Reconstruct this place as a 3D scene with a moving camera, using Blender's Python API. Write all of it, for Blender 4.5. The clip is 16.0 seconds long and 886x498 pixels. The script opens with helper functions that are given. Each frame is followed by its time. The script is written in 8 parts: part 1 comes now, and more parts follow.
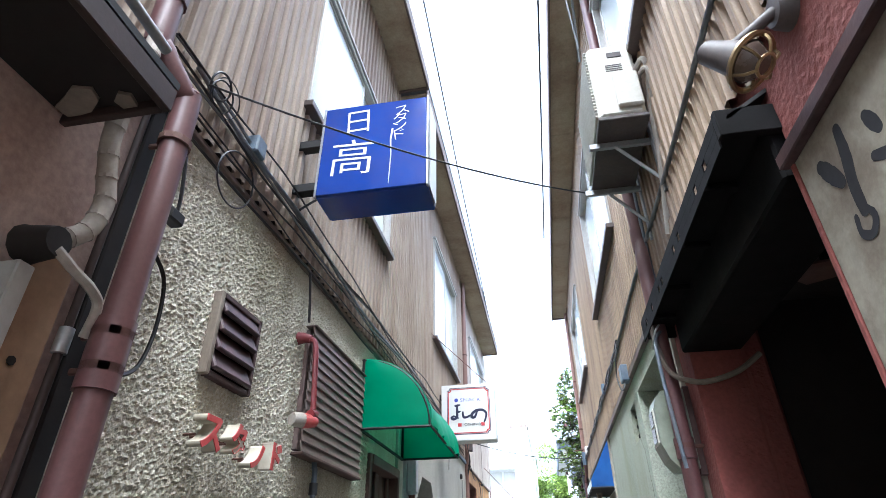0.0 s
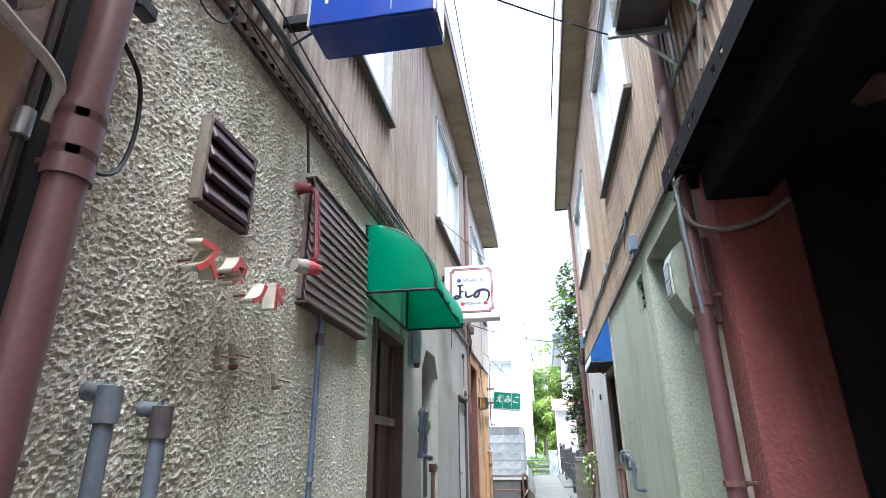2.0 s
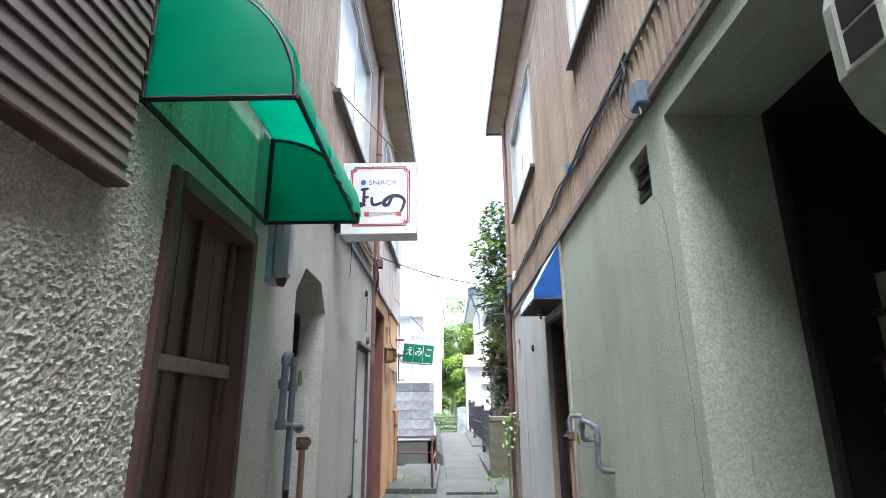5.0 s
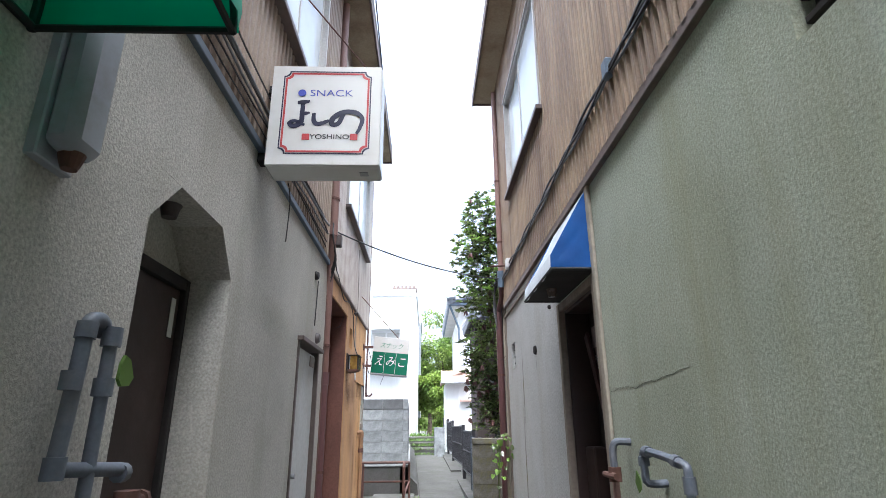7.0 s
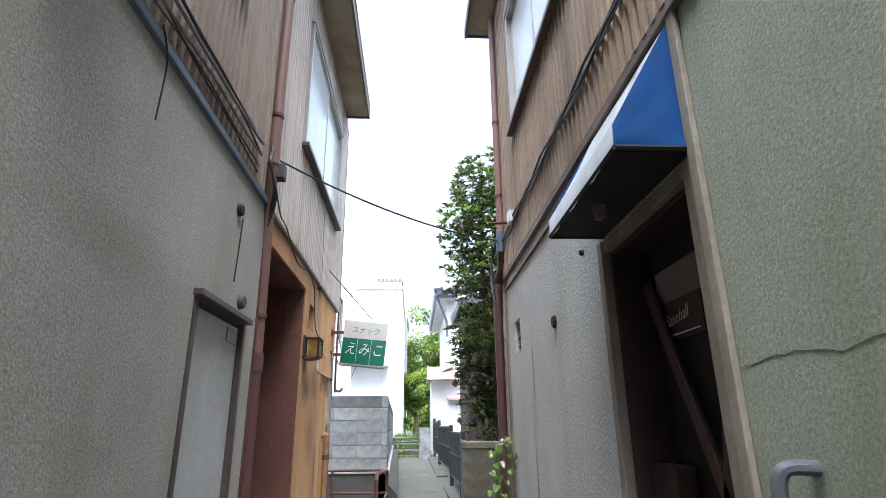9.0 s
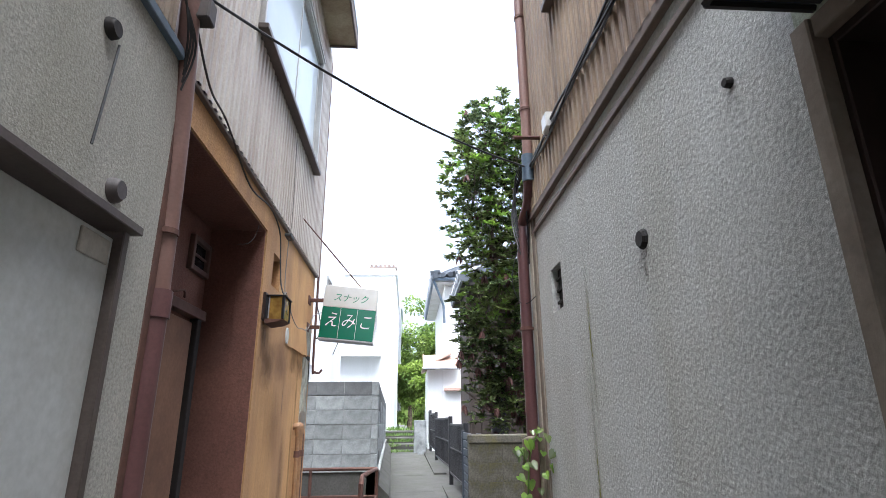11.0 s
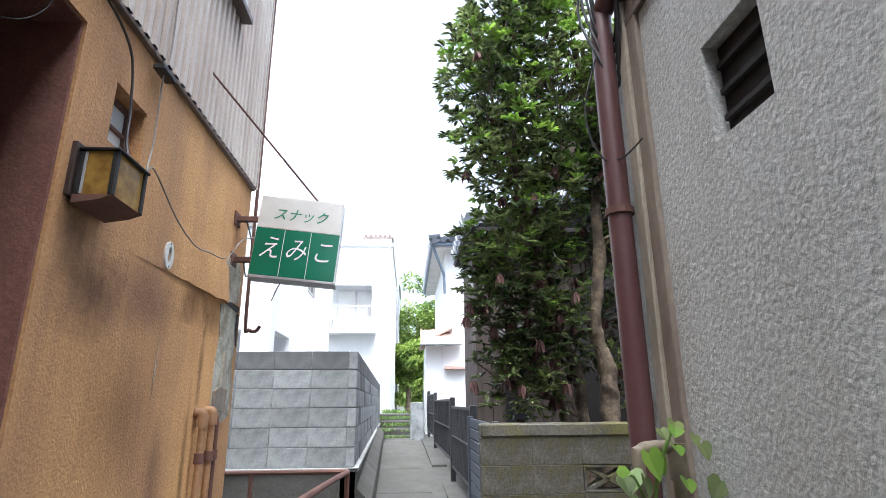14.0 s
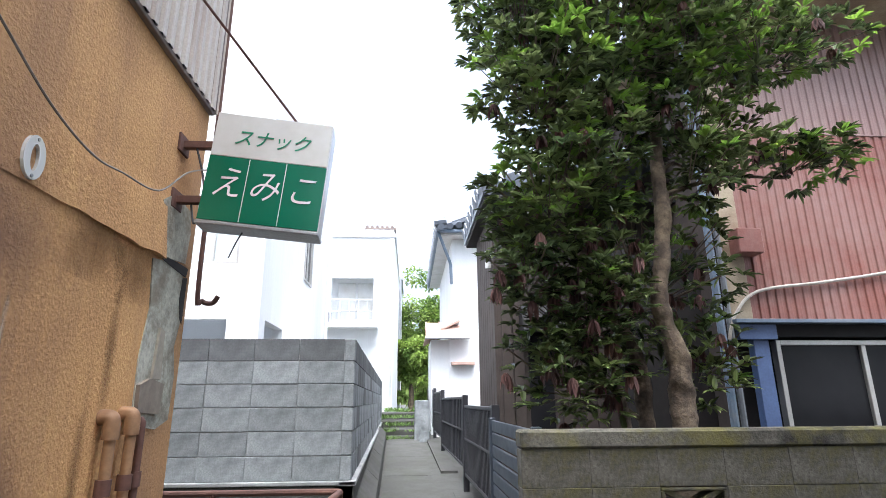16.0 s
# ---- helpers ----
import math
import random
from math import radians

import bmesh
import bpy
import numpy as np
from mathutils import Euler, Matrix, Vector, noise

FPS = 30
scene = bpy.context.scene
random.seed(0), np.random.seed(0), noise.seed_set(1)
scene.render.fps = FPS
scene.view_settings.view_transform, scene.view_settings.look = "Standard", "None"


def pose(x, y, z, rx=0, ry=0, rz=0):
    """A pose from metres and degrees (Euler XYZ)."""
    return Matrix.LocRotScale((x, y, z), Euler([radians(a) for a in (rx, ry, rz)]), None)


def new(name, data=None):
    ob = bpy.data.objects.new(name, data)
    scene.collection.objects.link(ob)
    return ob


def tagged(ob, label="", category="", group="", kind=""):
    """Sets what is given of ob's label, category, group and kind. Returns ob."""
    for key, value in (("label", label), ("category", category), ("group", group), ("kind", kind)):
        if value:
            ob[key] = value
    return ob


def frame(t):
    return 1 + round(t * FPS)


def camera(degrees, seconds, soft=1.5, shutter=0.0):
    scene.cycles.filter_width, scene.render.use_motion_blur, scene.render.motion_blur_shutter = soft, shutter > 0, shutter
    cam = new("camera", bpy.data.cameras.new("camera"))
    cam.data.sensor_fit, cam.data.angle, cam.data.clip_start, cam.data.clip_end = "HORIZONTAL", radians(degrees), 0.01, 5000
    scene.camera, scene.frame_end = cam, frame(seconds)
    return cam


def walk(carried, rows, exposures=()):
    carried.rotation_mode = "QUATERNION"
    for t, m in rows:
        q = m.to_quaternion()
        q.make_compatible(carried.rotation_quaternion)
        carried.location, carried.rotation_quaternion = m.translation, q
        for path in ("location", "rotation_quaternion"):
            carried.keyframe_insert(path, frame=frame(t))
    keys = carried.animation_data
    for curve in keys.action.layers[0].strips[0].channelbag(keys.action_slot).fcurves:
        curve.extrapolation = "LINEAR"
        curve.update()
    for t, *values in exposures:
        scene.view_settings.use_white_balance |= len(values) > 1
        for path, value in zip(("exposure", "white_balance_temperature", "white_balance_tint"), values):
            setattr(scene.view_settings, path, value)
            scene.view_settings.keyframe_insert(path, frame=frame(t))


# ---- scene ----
K = 0.95            # metres per unit of the plan below
cam = camera(78.7, 16.0, soft=0.65)
METRES, EYE, TILT, LEAN, TURN = 10.6 * K, 1.45 * K, 0.0, 0.0, 9.9
ROWS = [
    (0.0, 0.0, 0.0, 0.0, 0.25, 30.77, 0.43),
    (0.5, -0.0043, 0.0028, -0.0035, 0.5, 29.94, 0.38),
    (1.0, -0.0084, 0.0067, -0.0093, 0.76, 27.48, 0.35),
    (1.5, -0.0079, 0.0111, -0.013, 0.8, 24.1, 0.4),
    (2.0, -0.0047, 0.0282, -0.0174, 0.16, 20.66, 0.43),
    (2.5, -0.0015, 0.0489, -0.016, -2.33, 17.74, 0.47),
    (3.0, -0.0033, 0.067, -0.0166, -4.07, 16.46, 0.45),
    (3.5, -0.0069, 0.0986, -0.0132, -5.9, 15.29, 0.33),
    (4.0, -0.0014, 0.1338, -0.0131, -7.97, 15.26, 0.48),
    (6.5, 0.0312, 0.3246, -0.0081, -10.26, 18.27, 0.44),
    (7.0, 0.0382, 0.361, -0.0104, -11.56, 18.25, 0.46),
    (7.5, 0.0464, 0.3979, -0.0086, -12.03, 18.23, 0.52),
    (8.0, 0.0527, 0.4359, -0.0083, -12.07, 18.27, 0.5),
    (8.5, 0.062, 0.4704, -0.0106, -12.65, 18.28, 0.47),
    (9.0, 0.0723, 0.507, -0.0082, -12.85, 18.2, 0.53),
    (11.5, 0.1007, 0.6847, -0.0134, -13.73, 17.11, 0.52),
    (12.0, 0.1143, 0.7199, -0.0107, -13.87, 16.48, 0.6),
    (12.5, 0.1238, 0.7526, -0.0134, -13.81, 16.25, 0.57),
    (13.0, 0.1321, 0.7877, -0.0124, -13.82, 15.8, 0.47),
    (13.5, 0.1426, 0.8245, -0.0096, -13.81, 15.68, 0.51),
    (14.0, 0.1451, 0.8576, -0.0124, -13.49, 15.86, 0.42),
    (14.5, 0.1471, 0.8887, -0.0104, -13.47, 15.86, 0.34),
    (15.0, 0.1565, 0.9201, -0.011, -13.45, 15.81, 0.44),
    (15.5, 0.1591, 0.9431, -0.0119, -13.25, 15.87, 0.43),
    (16.0, 0.1584, 0.9696, -0.0118, -13.32, 15.66, 0.34),
]
EXPOSURES = [(0.0, 2.98, 5500, 6), (2.0, 3.08, 5500, 6), (4.0, 2.98, 5550, 7), (6.5, 2.52, 5720, 10), (7.0, 2.35, 5750, 10), (8.0, 2.24, 5780, 9), (9.0, 2.16, 5800, 9), (12.5, 2.2, 5850, 9), (14.5, 2.15, 5850, 10), (16.0, 2.0, 5850, 10)]
walk(cam, [(t, pose(0, 0, EYE, TILT, LEAN, TURN) @ pose(METRES * x, METRES * y, METRES * z, 90 + pitch, roll, yaw)) for t, x, y, z, yaw, pitch, roll in ROWS], EXPOSURES)

# world: bright overcast sky
world = bpy.data.worlds.new("sky")
world.use_nodes = True
scene.world = world
wn = world.node_tree
sky = wn.nodes.new("ShaderNodeTexSky")
sky.sky_type = 'NISHITA'
sky.sun_disc = False
sky.sun_elevation, sky.sun_rotation = radians(70), radians(185)
sky.air_density, sky.dust_density, sky.ozone_density = 1.0, 6.0, 0.6
hsv = wn.nodes.new("ShaderNodeHueSaturation")
hsv.inputs["Saturation"].default_value = 0.5
wn.links.new(sky.outputs[0], hsv.inputs["Color"])
wn.links.new(hsv.outputs[0], wn.nodes["Background"].inputs[0])
wn.nodes["Background"].inputs[1].default_value = 0.15
sun_data = bpy.data.lights.new("sun", 'SUN')
sun_data.energy, sun_data.angle, sun_data.color = 1.2, radians(60), (1.0, 0.97, 0.93)
sun_ob = new("sun", sun_data)
sun_ob.rotation_euler = (radians(18), radians(-2), 0)


# ---------------------------------------------------------------- helpers
class Mesh:
    """Collects vertices and faces in plan units."""
    def __init__(self):
        self.v, self.f = [], []

    def add(self, pts, faces):
        n = len(self.v)
        self.v += [tuple(p) for p in pts]
        self.f += [tuple(n + i for i in f) for f in faces]
        return self

    def box(self, x0, x1, y0, y1, z0, z1, b=0.004, m=None):
        c = ((x0 + x1) / 2, (y0 + y1) / 2, (z0 + z1) / 2)
        h = (abs(x1 - x0) / 2, abs(y1 - y0) / 2, abs(z1 - z0) / 2)
        b = min(b, min(h) * 0.6)
        pts, idx = [], {}
        for sx in (-1, 1):
            for sy in (-1, 1):
                for sz in (-1, 1):
                    s = (sx, sy, sz)
                    for a in range(3):
                        idx[(s, a)] = len(pts)
                        pts.append([c[k] + s[k] * (h[k] - (0 if k == a else b)) for k in range(3)])
        faces = []
        for a in range(3):
            u, w = (a + 1) % 3, (a + 2) % 3
            for sa in (-1, 1):
                ring = []
                for su, sw in ((-1, -1), (1, -1), (1, 1), (-1, 1)):
                    s = [0, 0, 0]
                    s[a], s[u], s[w] = sa, su, sw
                    ring.append(idx[(tuple(s), a)])
                faces.append(ring if sa > 0 else ring[::-1])
            for su in (-1, 1):
                for sw in (-1, 1):
                    s0, s1 = [0, 0, 0], [0, 0, 0]
                    s0[a], s1[a] = -1, 1
                    s0[u] = s1[u] = su
                    s0[w] = s1[w] = sw
                    s0, s1 = tuple(s0), tuple(s1)
                    q = [idx[(s0, u)], idx[(s1, u)], idx[(s1, w)], idx[(s0, w)]]
                    faces.append(q if su * sw < 0 else q[::-1])
        for sx in (-1, 1):
            for sy in (-1, 1):
                for sz in (-1, 1):
                    s = (sx, sy, sz)
                    q = [idx[(s, 0)], idx[(s, 1)], idx[(s, 2)]]
                    faces.append(q if sx * sy * sz > 0 else q[::-1])
        if m is not None:
            pts = [m @ Vector(p) for p in pts]
        return self.add(pts, faces)

    def tube(self, path, r, n=8, ends=True, r2=None):
        path = [Vector(p) for p in path]
        pts, faces = [], []
        up = None
        for i, p in enumerate(path):
            d = (path[min(i + 1, len(path) - 1)] - path[max(i - 1, 0)]).normalized()
            if up is None:
                up = Vector((0, 0, 1)) if abs(d.z) < 0.9 else Vector((1, 0, 0))
            side = d.cross(up).normalized()
            up = side.cross(d).normalized()
            rr = r if r2 is None else r + (r2 - r) * i / (len(path) - 1)
            for k in range(n):
                a = 2 * math.pi * k / n
                pts.append(p + rr * (math.cos(a) * side + math.sin(a) * up))
        for i in range(len(path) - 1):
            for k in range(n):
                a, b = i * n + k, i * n + (k + 1) % n
                faces.append((a, b, b + n, a + n))
        if ends:
            faces.append(tuple(range(n))[::-1])
            faces.append(tuple(range((len(path) - 1) * n, len(path) * n)))
        return self.add(pts, faces)

    def prism(self, poly, axis, a0, a1):
        """poly: 2D points in the other two axes, in xyz order."""
        def put(p, a):
            q = list(p)
            q.insert(axis, a)
            return q
        n = len(poly)
        pts = [put(p, a0) for p in poly] + [put(p, a1) for p in poly]
        faces = [tuple(range(n))[::-1], tuple(range(n, 2 * n))]
        faces += [(i, (i + 1) % n, n + (i + 1) % n, n + i) for i in range(n)]
        return self.add(pts, faces)

    def wall(self, axis, a0, a1, u0, u1, w0, w1, holes=()):
        """A slab across axis (0 or 1) from a0 to a1, over u (the other ground axis) and z, with openings (u0, u1, z0, z1) through it."""
        us = sorted({u0, u1, *[min(max(h[i], u0), u1) for h in holes for i in (0, 1)]})
        ws = sorted({w0, w1, *[min(max(h[i], w0), w1) for h in holes for i in (2, 3)]})
        def solid(i, j):
            if not (0 <= i < len(us) - 1 and 0 <= j < len(ws) - 1):
                return False
            cu, cw = (us[i] + us[i + 1]) / 2, (ws[j] + ws[j + 1]) / 2
            return not any(h[0] < cu < h[1] and h[2] < cw < h[3] for h in holes)
        def P(a, u, w):
            return (a, u, w) if axis == 0 else (u, a, w)
        for i in range(len(us) - 1):
            for j in range(len(ws) - 1):
                if not solid(i, j):
                    continue
                ua, ub, wa, wb = us[i], us[i + 1], ws[j], ws[j + 1]
                for a in (a0, a1):
                    self.add([P(a, ua, wa), P(a, ub, wa), P(a, ub, wb), P(a, ua, wb)], [(0, 1, 2, 3)])
                for di, dj, q in ((-1, 0, ((ua, wa), (ua, wb))), (1, 0, ((ub, wa), (ub, wb))), (0, -1, ((ua, wa), (ub, wa))), (0, 1, ((ua, wb), (ub, wb)))):
                    if not solid(i + di, j + dj):
                        (p, q1), (r, s) = q
                        self.add([P(a0, p, q1), P(a0, r, s), P(a1, r, s), P(a1, p, q1)], [(0, 1, 2, 3)])
        return self

    def ribs(self, axis, a, face, u0, u1, w0, w1, holes=(), period=0.05, amp=0.008):
        """A ribbed metal sheet with upright ribs on a wall, cut out at the openings."""
        prof = ((0.0, 0.9), (0.08, 1.0), (0.25, 0.93), (0.42, 1.0), (0.50, 0.9), (0.56, 0.1), (0.60, 0.0), (0.86, 0.0), (0.92, 0.1))
        cols, u = [], u0
        while u < u1:
            cols += [(u + period * q, a + face * amp * d) for q, d in prof if u + period * q < u1]
            u += period
        cols.append((u1, a + face * amp))
        for (ua, da), (ub, db) in zip(cols, cols[1:]):
            cu = (ua + ub) / 2
            spans, z = [], w0
            for h in sorted((h for h in holes if h[0] < cu < h[1]), key=lambda h: h[2]):
                if h[2] > z:
                    spans.append((z, h[2]))
                z = max(z, h[3])
            if z < w1:
                spans.append((z, w1))
            for za, zb in spans:
                if axis == 0:
                    q = [(da, ua, za), (db, ub, za), (db, ub, zb), (da, ua, zb)]
                else:
                    q = [(ua, da, za), (ub, db, za), (ub, db, zb), (ua, da, zb)]
                self.add(q, [(0, 1, 2, 3)])
        return self


def mesh_data(name, m, material, smooth=False, weld=True):
    me = bpy.data.meshes.new(name)
    me.from_pydata([(x * K, y * K, z * K) for x, y, z in m.v], [], m.f)
    if weld:
        bm = bmesh.new()
        bm.from_mesh(me)
        bmesh.ops.remove_doubles(bm, verts=bm.verts, dist=0.00005)
        bmesh.ops.recalc_face_normals(bm, faces=bm.faces)
        bm.to_mesh(me)
        bm.free()
    if smooth:
        me.shade_smooth()
        if hasattr(me, "set_sharp_from_angle"):
            me.set_sharp_from_angle(angle=radians(40))
    me.materials.append(material)
    return me


PLACE = {}


def thing(name, x, y, z, label, category, group="", kind=""):
    ob = new(name)
    ob.empty_display_size = 0.1
    ob.location = (x * K, y * K, z * K)
    PLACE[ob.name] = Matrix.Translation((-x * K, -y * K, -z * K))
    return tagged(ob, label, category, group, kind)


def solo(name, m, material, label, category="", group="", kind="", smooth=False, weld=True):
    return tagged(new(name, mesh_data(name, m, material, smooth, weld)), label, category, group, kind)


def part(name, m, material, parent, label="", smooth=False, weld=True, kind=""):
    ob = new(name, mesh_data(name, m, material, smooth, weld))
    ob.parent = parent
    if parent.name in PLACE:
        ob.matrix_parent_inverse = PLACE[parent.name]
    return tagged(ob, label, kind=kind)


def lettering(name, text, size, at, material, parent, label="", turn=None, stretch=1.0, shear=0.0, bold=0.0, depth=0.002, spacing=1.0):
    """Flat letters, centred on at, that face -y unless turned."""
    cu = bpy.data.curves.new(name, 'FONT')
    cu.body, cu.size, cu.align_x, cu.align_y = text, size, 'CENTER', 'CENTER'
    cu.extrude, cu.offset, cu.shear, cu.space_character = depth, bold, shear, spacing
    tmp = bpy.data.objects.new(name, cu)
    scene.collection.objects.link(tmp)
    me = bpy.data.meshes.new_from_object(tmp.evaluated_get(bpy.context.evaluated_depsgraph_get()))
    bpy.data.objects.remove(tmp)
    m = Matrix.Translation(at) @ (turn or Matrix()) @ pose(0, 0, 0, 90) @ Matrix.Diagonal((stretch, 1, 1, 1))
    me.transform(Matrix.Diagonal((K, K, K, 1)) @ m)
    me.materials.clear()
    me.materials.append(material)
    ob = new(name, me)
    ob.parent = parent
    if parent.name in PLACE:
        ob.matrix_parent_inverse = PLACE[parent.name]
    return tagged(ob, label)


def sag(a, b, drop, n=14):
    a, b = Vector(a), Vector(b)
    return [a.lerp(b, i / n) - Vector((0, 0, drop * 4 * (i / n) * (1 - i / n))) for i in range(n + 1)]


def smooth_path(pts, n=6):
    pts = [Vector(p) for p in pts]
    out = []
    for i in range(len(pts) - 1):
        p0, p1, p2, p3 = pts[max(i - 1, 0)], pts[i], pts[i + 1], pts[min(i + 2, len(pts) - 1)]
        for k in range(n):
            t = k / n
            out.append(0.5 * ((2 * p1) + (p2 - p0) * t + (2 * p0 - 5 * p1 + 4 * p2 - p3) * t * t + (3 * p1 - p0 - 3 * p2 + p3) * t ** 3))
    return out + [pts[-1]]


# ---------------------------------------------------------------- materials
def mat(name, a, b=None, scale=2.0, rough=0.8, bump=0.0, bscale=60.0, metal=0.0, grime=None, grime_amount=0.5, grime_scale=1.5,
        streak=False, grain=0.12, vary=0.0, lumps=0.0, lscale=25.0, spec=0.5, translucent=0.0, coat=0.0, island=0.0):
    m = bpy.data.materials.new(name)
    m.use_nodes = True
    nt = m.node_tree
    N, Lk = nt.nodes, nt.links
    bs = N["Principled BSDF"]
    bs.inputs["Roughness"].default_value = rough
    bs.inputs["Metallic"].default_value = metal
    bs.inputs["Specular IOR Level"].default_value = spec
    bs.inputs["Coat Weight"].default_value = coat
    tc = N.new("ShaderNodeTexCoord")
    def noise_node(s, detail=6.0, vec=None, rgh=0.6):
        nn = N.new("ShaderNodeTexNoise")
        nn.inputs["Scale"].default_value = s
        nn.inputs["Detail"].default_value = detail
        nn.inputs["Roughness"].default_value = rgh
        Lk.new(vec or tc.outputs["Object"], nn.inputs["Vector"])
        return nn
    def ramp(src, lo, hi):
        r = N.new("ShaderNodeMapRange")
        r.inputs["From Min"].default_value, r.inputs["From Max"].default_value = lo, hi
        Lk.new(src, r.inputs["Value"])
        return r.outputs[0]
    def mix(f, c1, c2, mode='MIX'):
        mx = N.new("ShaderNodeMix")
        mx.data_type, mx.blend_type = 'RGBA', mode
        for sock, val in ((mx.inputs[0], f), (mx.inputs[6], c1), (mx.inputs[7], c2)):
            if hasattr(val, "links"):
                Lk.new(val, sock)
            elif isinstance(val, tuple):
                sock.default_value = (*val, 1.0)
            else:
                sock.default_value = val
        return mx.outputs[2]
    b = b or tuple(c * 0.8 for c in a)
    col = mix(ramp(noise_node(scale).outputs[0], 0.35, 0.65), a, b)
    if grain:
        g = ramp(noise_node(bscale * 0.8, 4.0).outputs[0], 0.3, 0.7)
        col = mix(grain, col, mix(g, (0.0, 0.0, 0.0), (1.0, 1.0, 1.0)), 'OVERLAY')
    if grime:
        vec = tc.outputs["Object"]
        if streak:
            mp = N.new("ShaderNodeMapping")
            mp.inputs["Scale"].default_value = (1, 1, 0.12)
            Lk.new(vec, mp.inputs["Vector"])
            vec = mp.outputs[0]
        gm = ramp(noise_node(grime_scale, 8.0, vec, 0.7).outputs[0], 0.46, 0.66)
        ml = N.new("ShaderNodeMath")
        ml.operation = 'MULTIPLY'
        ml.inputs[1].default_value = grime_amount
        Lk.new(gm, ml.inputs[0])
        col = mix(ml.outputs[0], col, grime)
    if island:
        ge = N.new("ShaderNodeNewGeometry")
        ri = N.new("ShaderNodeMapRange")
        ri.inputs["To Min"].default_value, ri.inputs["To Max"].default_value = 1 - island, 1 + island
        Lk.new(ge.outputs["Random Per Island"], ri.inputs["Value"])
        hi = N.new("ShaderNodeHueSaturation")
        Lk.new(ri.outputs[0], hi.inputs["Value"])
        Lk.new(col, hi.inputs["Color"])
        col = hi.outputs[0]
    if vary:
        oi = N.new("ShaderNodeObjectInfo")
        r = N.new("ShaderNodeMapRange")
        r.inputs["To Min"].default_value, r.inputs["To Max"].default_value = 1 - vary, 1 + vary
        Lk.new(oi.outputs["Random"], r.inputs["Value"])
        hs = N.new("ShaderNodeHueSaturation")
        Lk.new(r.outputs[0], hs.inputs["Value"])
        Lk.new(col, hs.inputs["Color"])
        col = hs.outputs[0]
    Lk.new(col, bs.inputs["Base Color"])
    if not metal:
        rr = N.new("ShaderNodeMapRange")
        rr.inputs["To Min"].default_value, rr.inputs["To Max"].default_value = max(rough - 0.1, 0.02), min(rough + 0.12, 1)
        Lk.new(noise_node(scale * 3).outputs[0], rr.inputs["Value"])
        Lk.new(rr.outputs[0], bs.inputs["Roughness"])
    last = None
    if lumps:
        vo = N.new("ShaderNodeTexVoronoi")
        vo.feature = 'SMOOTH_F1'
        vo.inputs["Scale"].default_value = lscale
        wob = noise_node(lscale * 0.8, 3.0)
        va = N.new("ShaderNodeMix")
        va.data_type = 'VECTOR'
        va.inputs[0].default_value = 0.025
        Lk.new(tc.outputs["Object"], va.inputs[4])
        Lk.new(wob.outputs[1], va.inputs[5])
        Lk.new(va.outputs[1], vo.inputs["Vector"])
        bl = N.new("ShaderNodeBump")
        bl.invert = True
        bl.inputs["Strength"].default_value = 1.0
        bl.inputs["Distance"].default_value = lumps
        Lk.new(vo.outputs[0], bl.inputs["Height"])
        last = bl
    if bump:
        bn = N.new("ShaderNodeBump")
        bn.inputs["Strength"].default_value = 0.8
        bn.inputs["Distance"].default_value = bump
        Lk.new(noise_node(bscale, 5.0).outputs[0], bn.inputs["Height"])
        if last:
            Lk.new(last.outputs[0], bn.inputs["Normal"])
        last = bn
    if last:
        Lk.new(last.outputs[0], bs.inputs["Normal"])
    if translucent:
        tr = N.new("ShaderNodeBsdfTranslucent")
        Lk.new(col, tr.inputs["Color"])
        ms = N.new("ShaderNodeMixShader")
        ms.inputs[0].default_value = translucent
        Lk.new(bs.outputs[0], ms.inputs[1])
        Lk.new(tr.outputs[0], ms.inputs[2])
        Lk.new(ms.outputs[0], N["Material Output"].inputs[0])
    return m


PEBBLE = mat("spatter_render", (0.69, 0.665, 0.555), (0.57, 0.55, 0.45), 1.4, 0.95, 0.003, 150, grime=(0.17, 0.13, 0.07), grime_amount=0.5, grime_scale=2.2, streak=True, grain=0.45, lumps=0.0008, lscale=110, spec=0.2)
STUCCO_PALE = mat("pale_stucco", (0.48, 0.465, 0.42), (0.41, 0.395, 0.35), 1.8, 0.92, 0.003, 110, grime=(0.28, 0.265, 0.20), grime_amount=0.45, grime_scale=1.6, streak=True, lumps=0.0011, lscale=95, grain=0.28)
STUCCO_GREEN = mat("pale_green_stucco", (0.43, 0.465, 0.375), (0.37, 0.405, 0.315), 2.2, 0.92, 0.003, 110, grime=(0.28, 0.275, 0.15), grime_amount=0.45, grime_scale=2.6, streak=True, lumps=0.0004, lscale=80, grain=0.28)
STUCCO_WHITE = mat("white_stucco", (0.53, 0.54, 0.53), (0.46, 0.47, 0.455), 2.0, 0.93, 0.006, 75, grime=(0.34, 0.32, 0.25), grime_amount=0.4, grime_scale=1.6, streak=True, lumps=0.0019, lscale=60, grain=0.25)
ORANGE = mat("orange_stucco", (0.64, 0.365, 0.15), (0.51, 0.28, 0.12), 1.7, 0.9, 0.003, 85, grime=(0.24, 0.135, 0.085), grime_amount=0.55, grime_scale=1.7, streak=True, lumps=0.0025, lscale=80, grain=0.25)
MAROON = mat("maroon_stucco", (0.21, 0.095, 0.07), (0.16, 0.072, 0.055), 1.6, 0.92, 0.003, 85, grime=(0.09, 0.045, 0.04), grime_amount=0.4, lumps=0.002, lscale=75, grain=0.2)
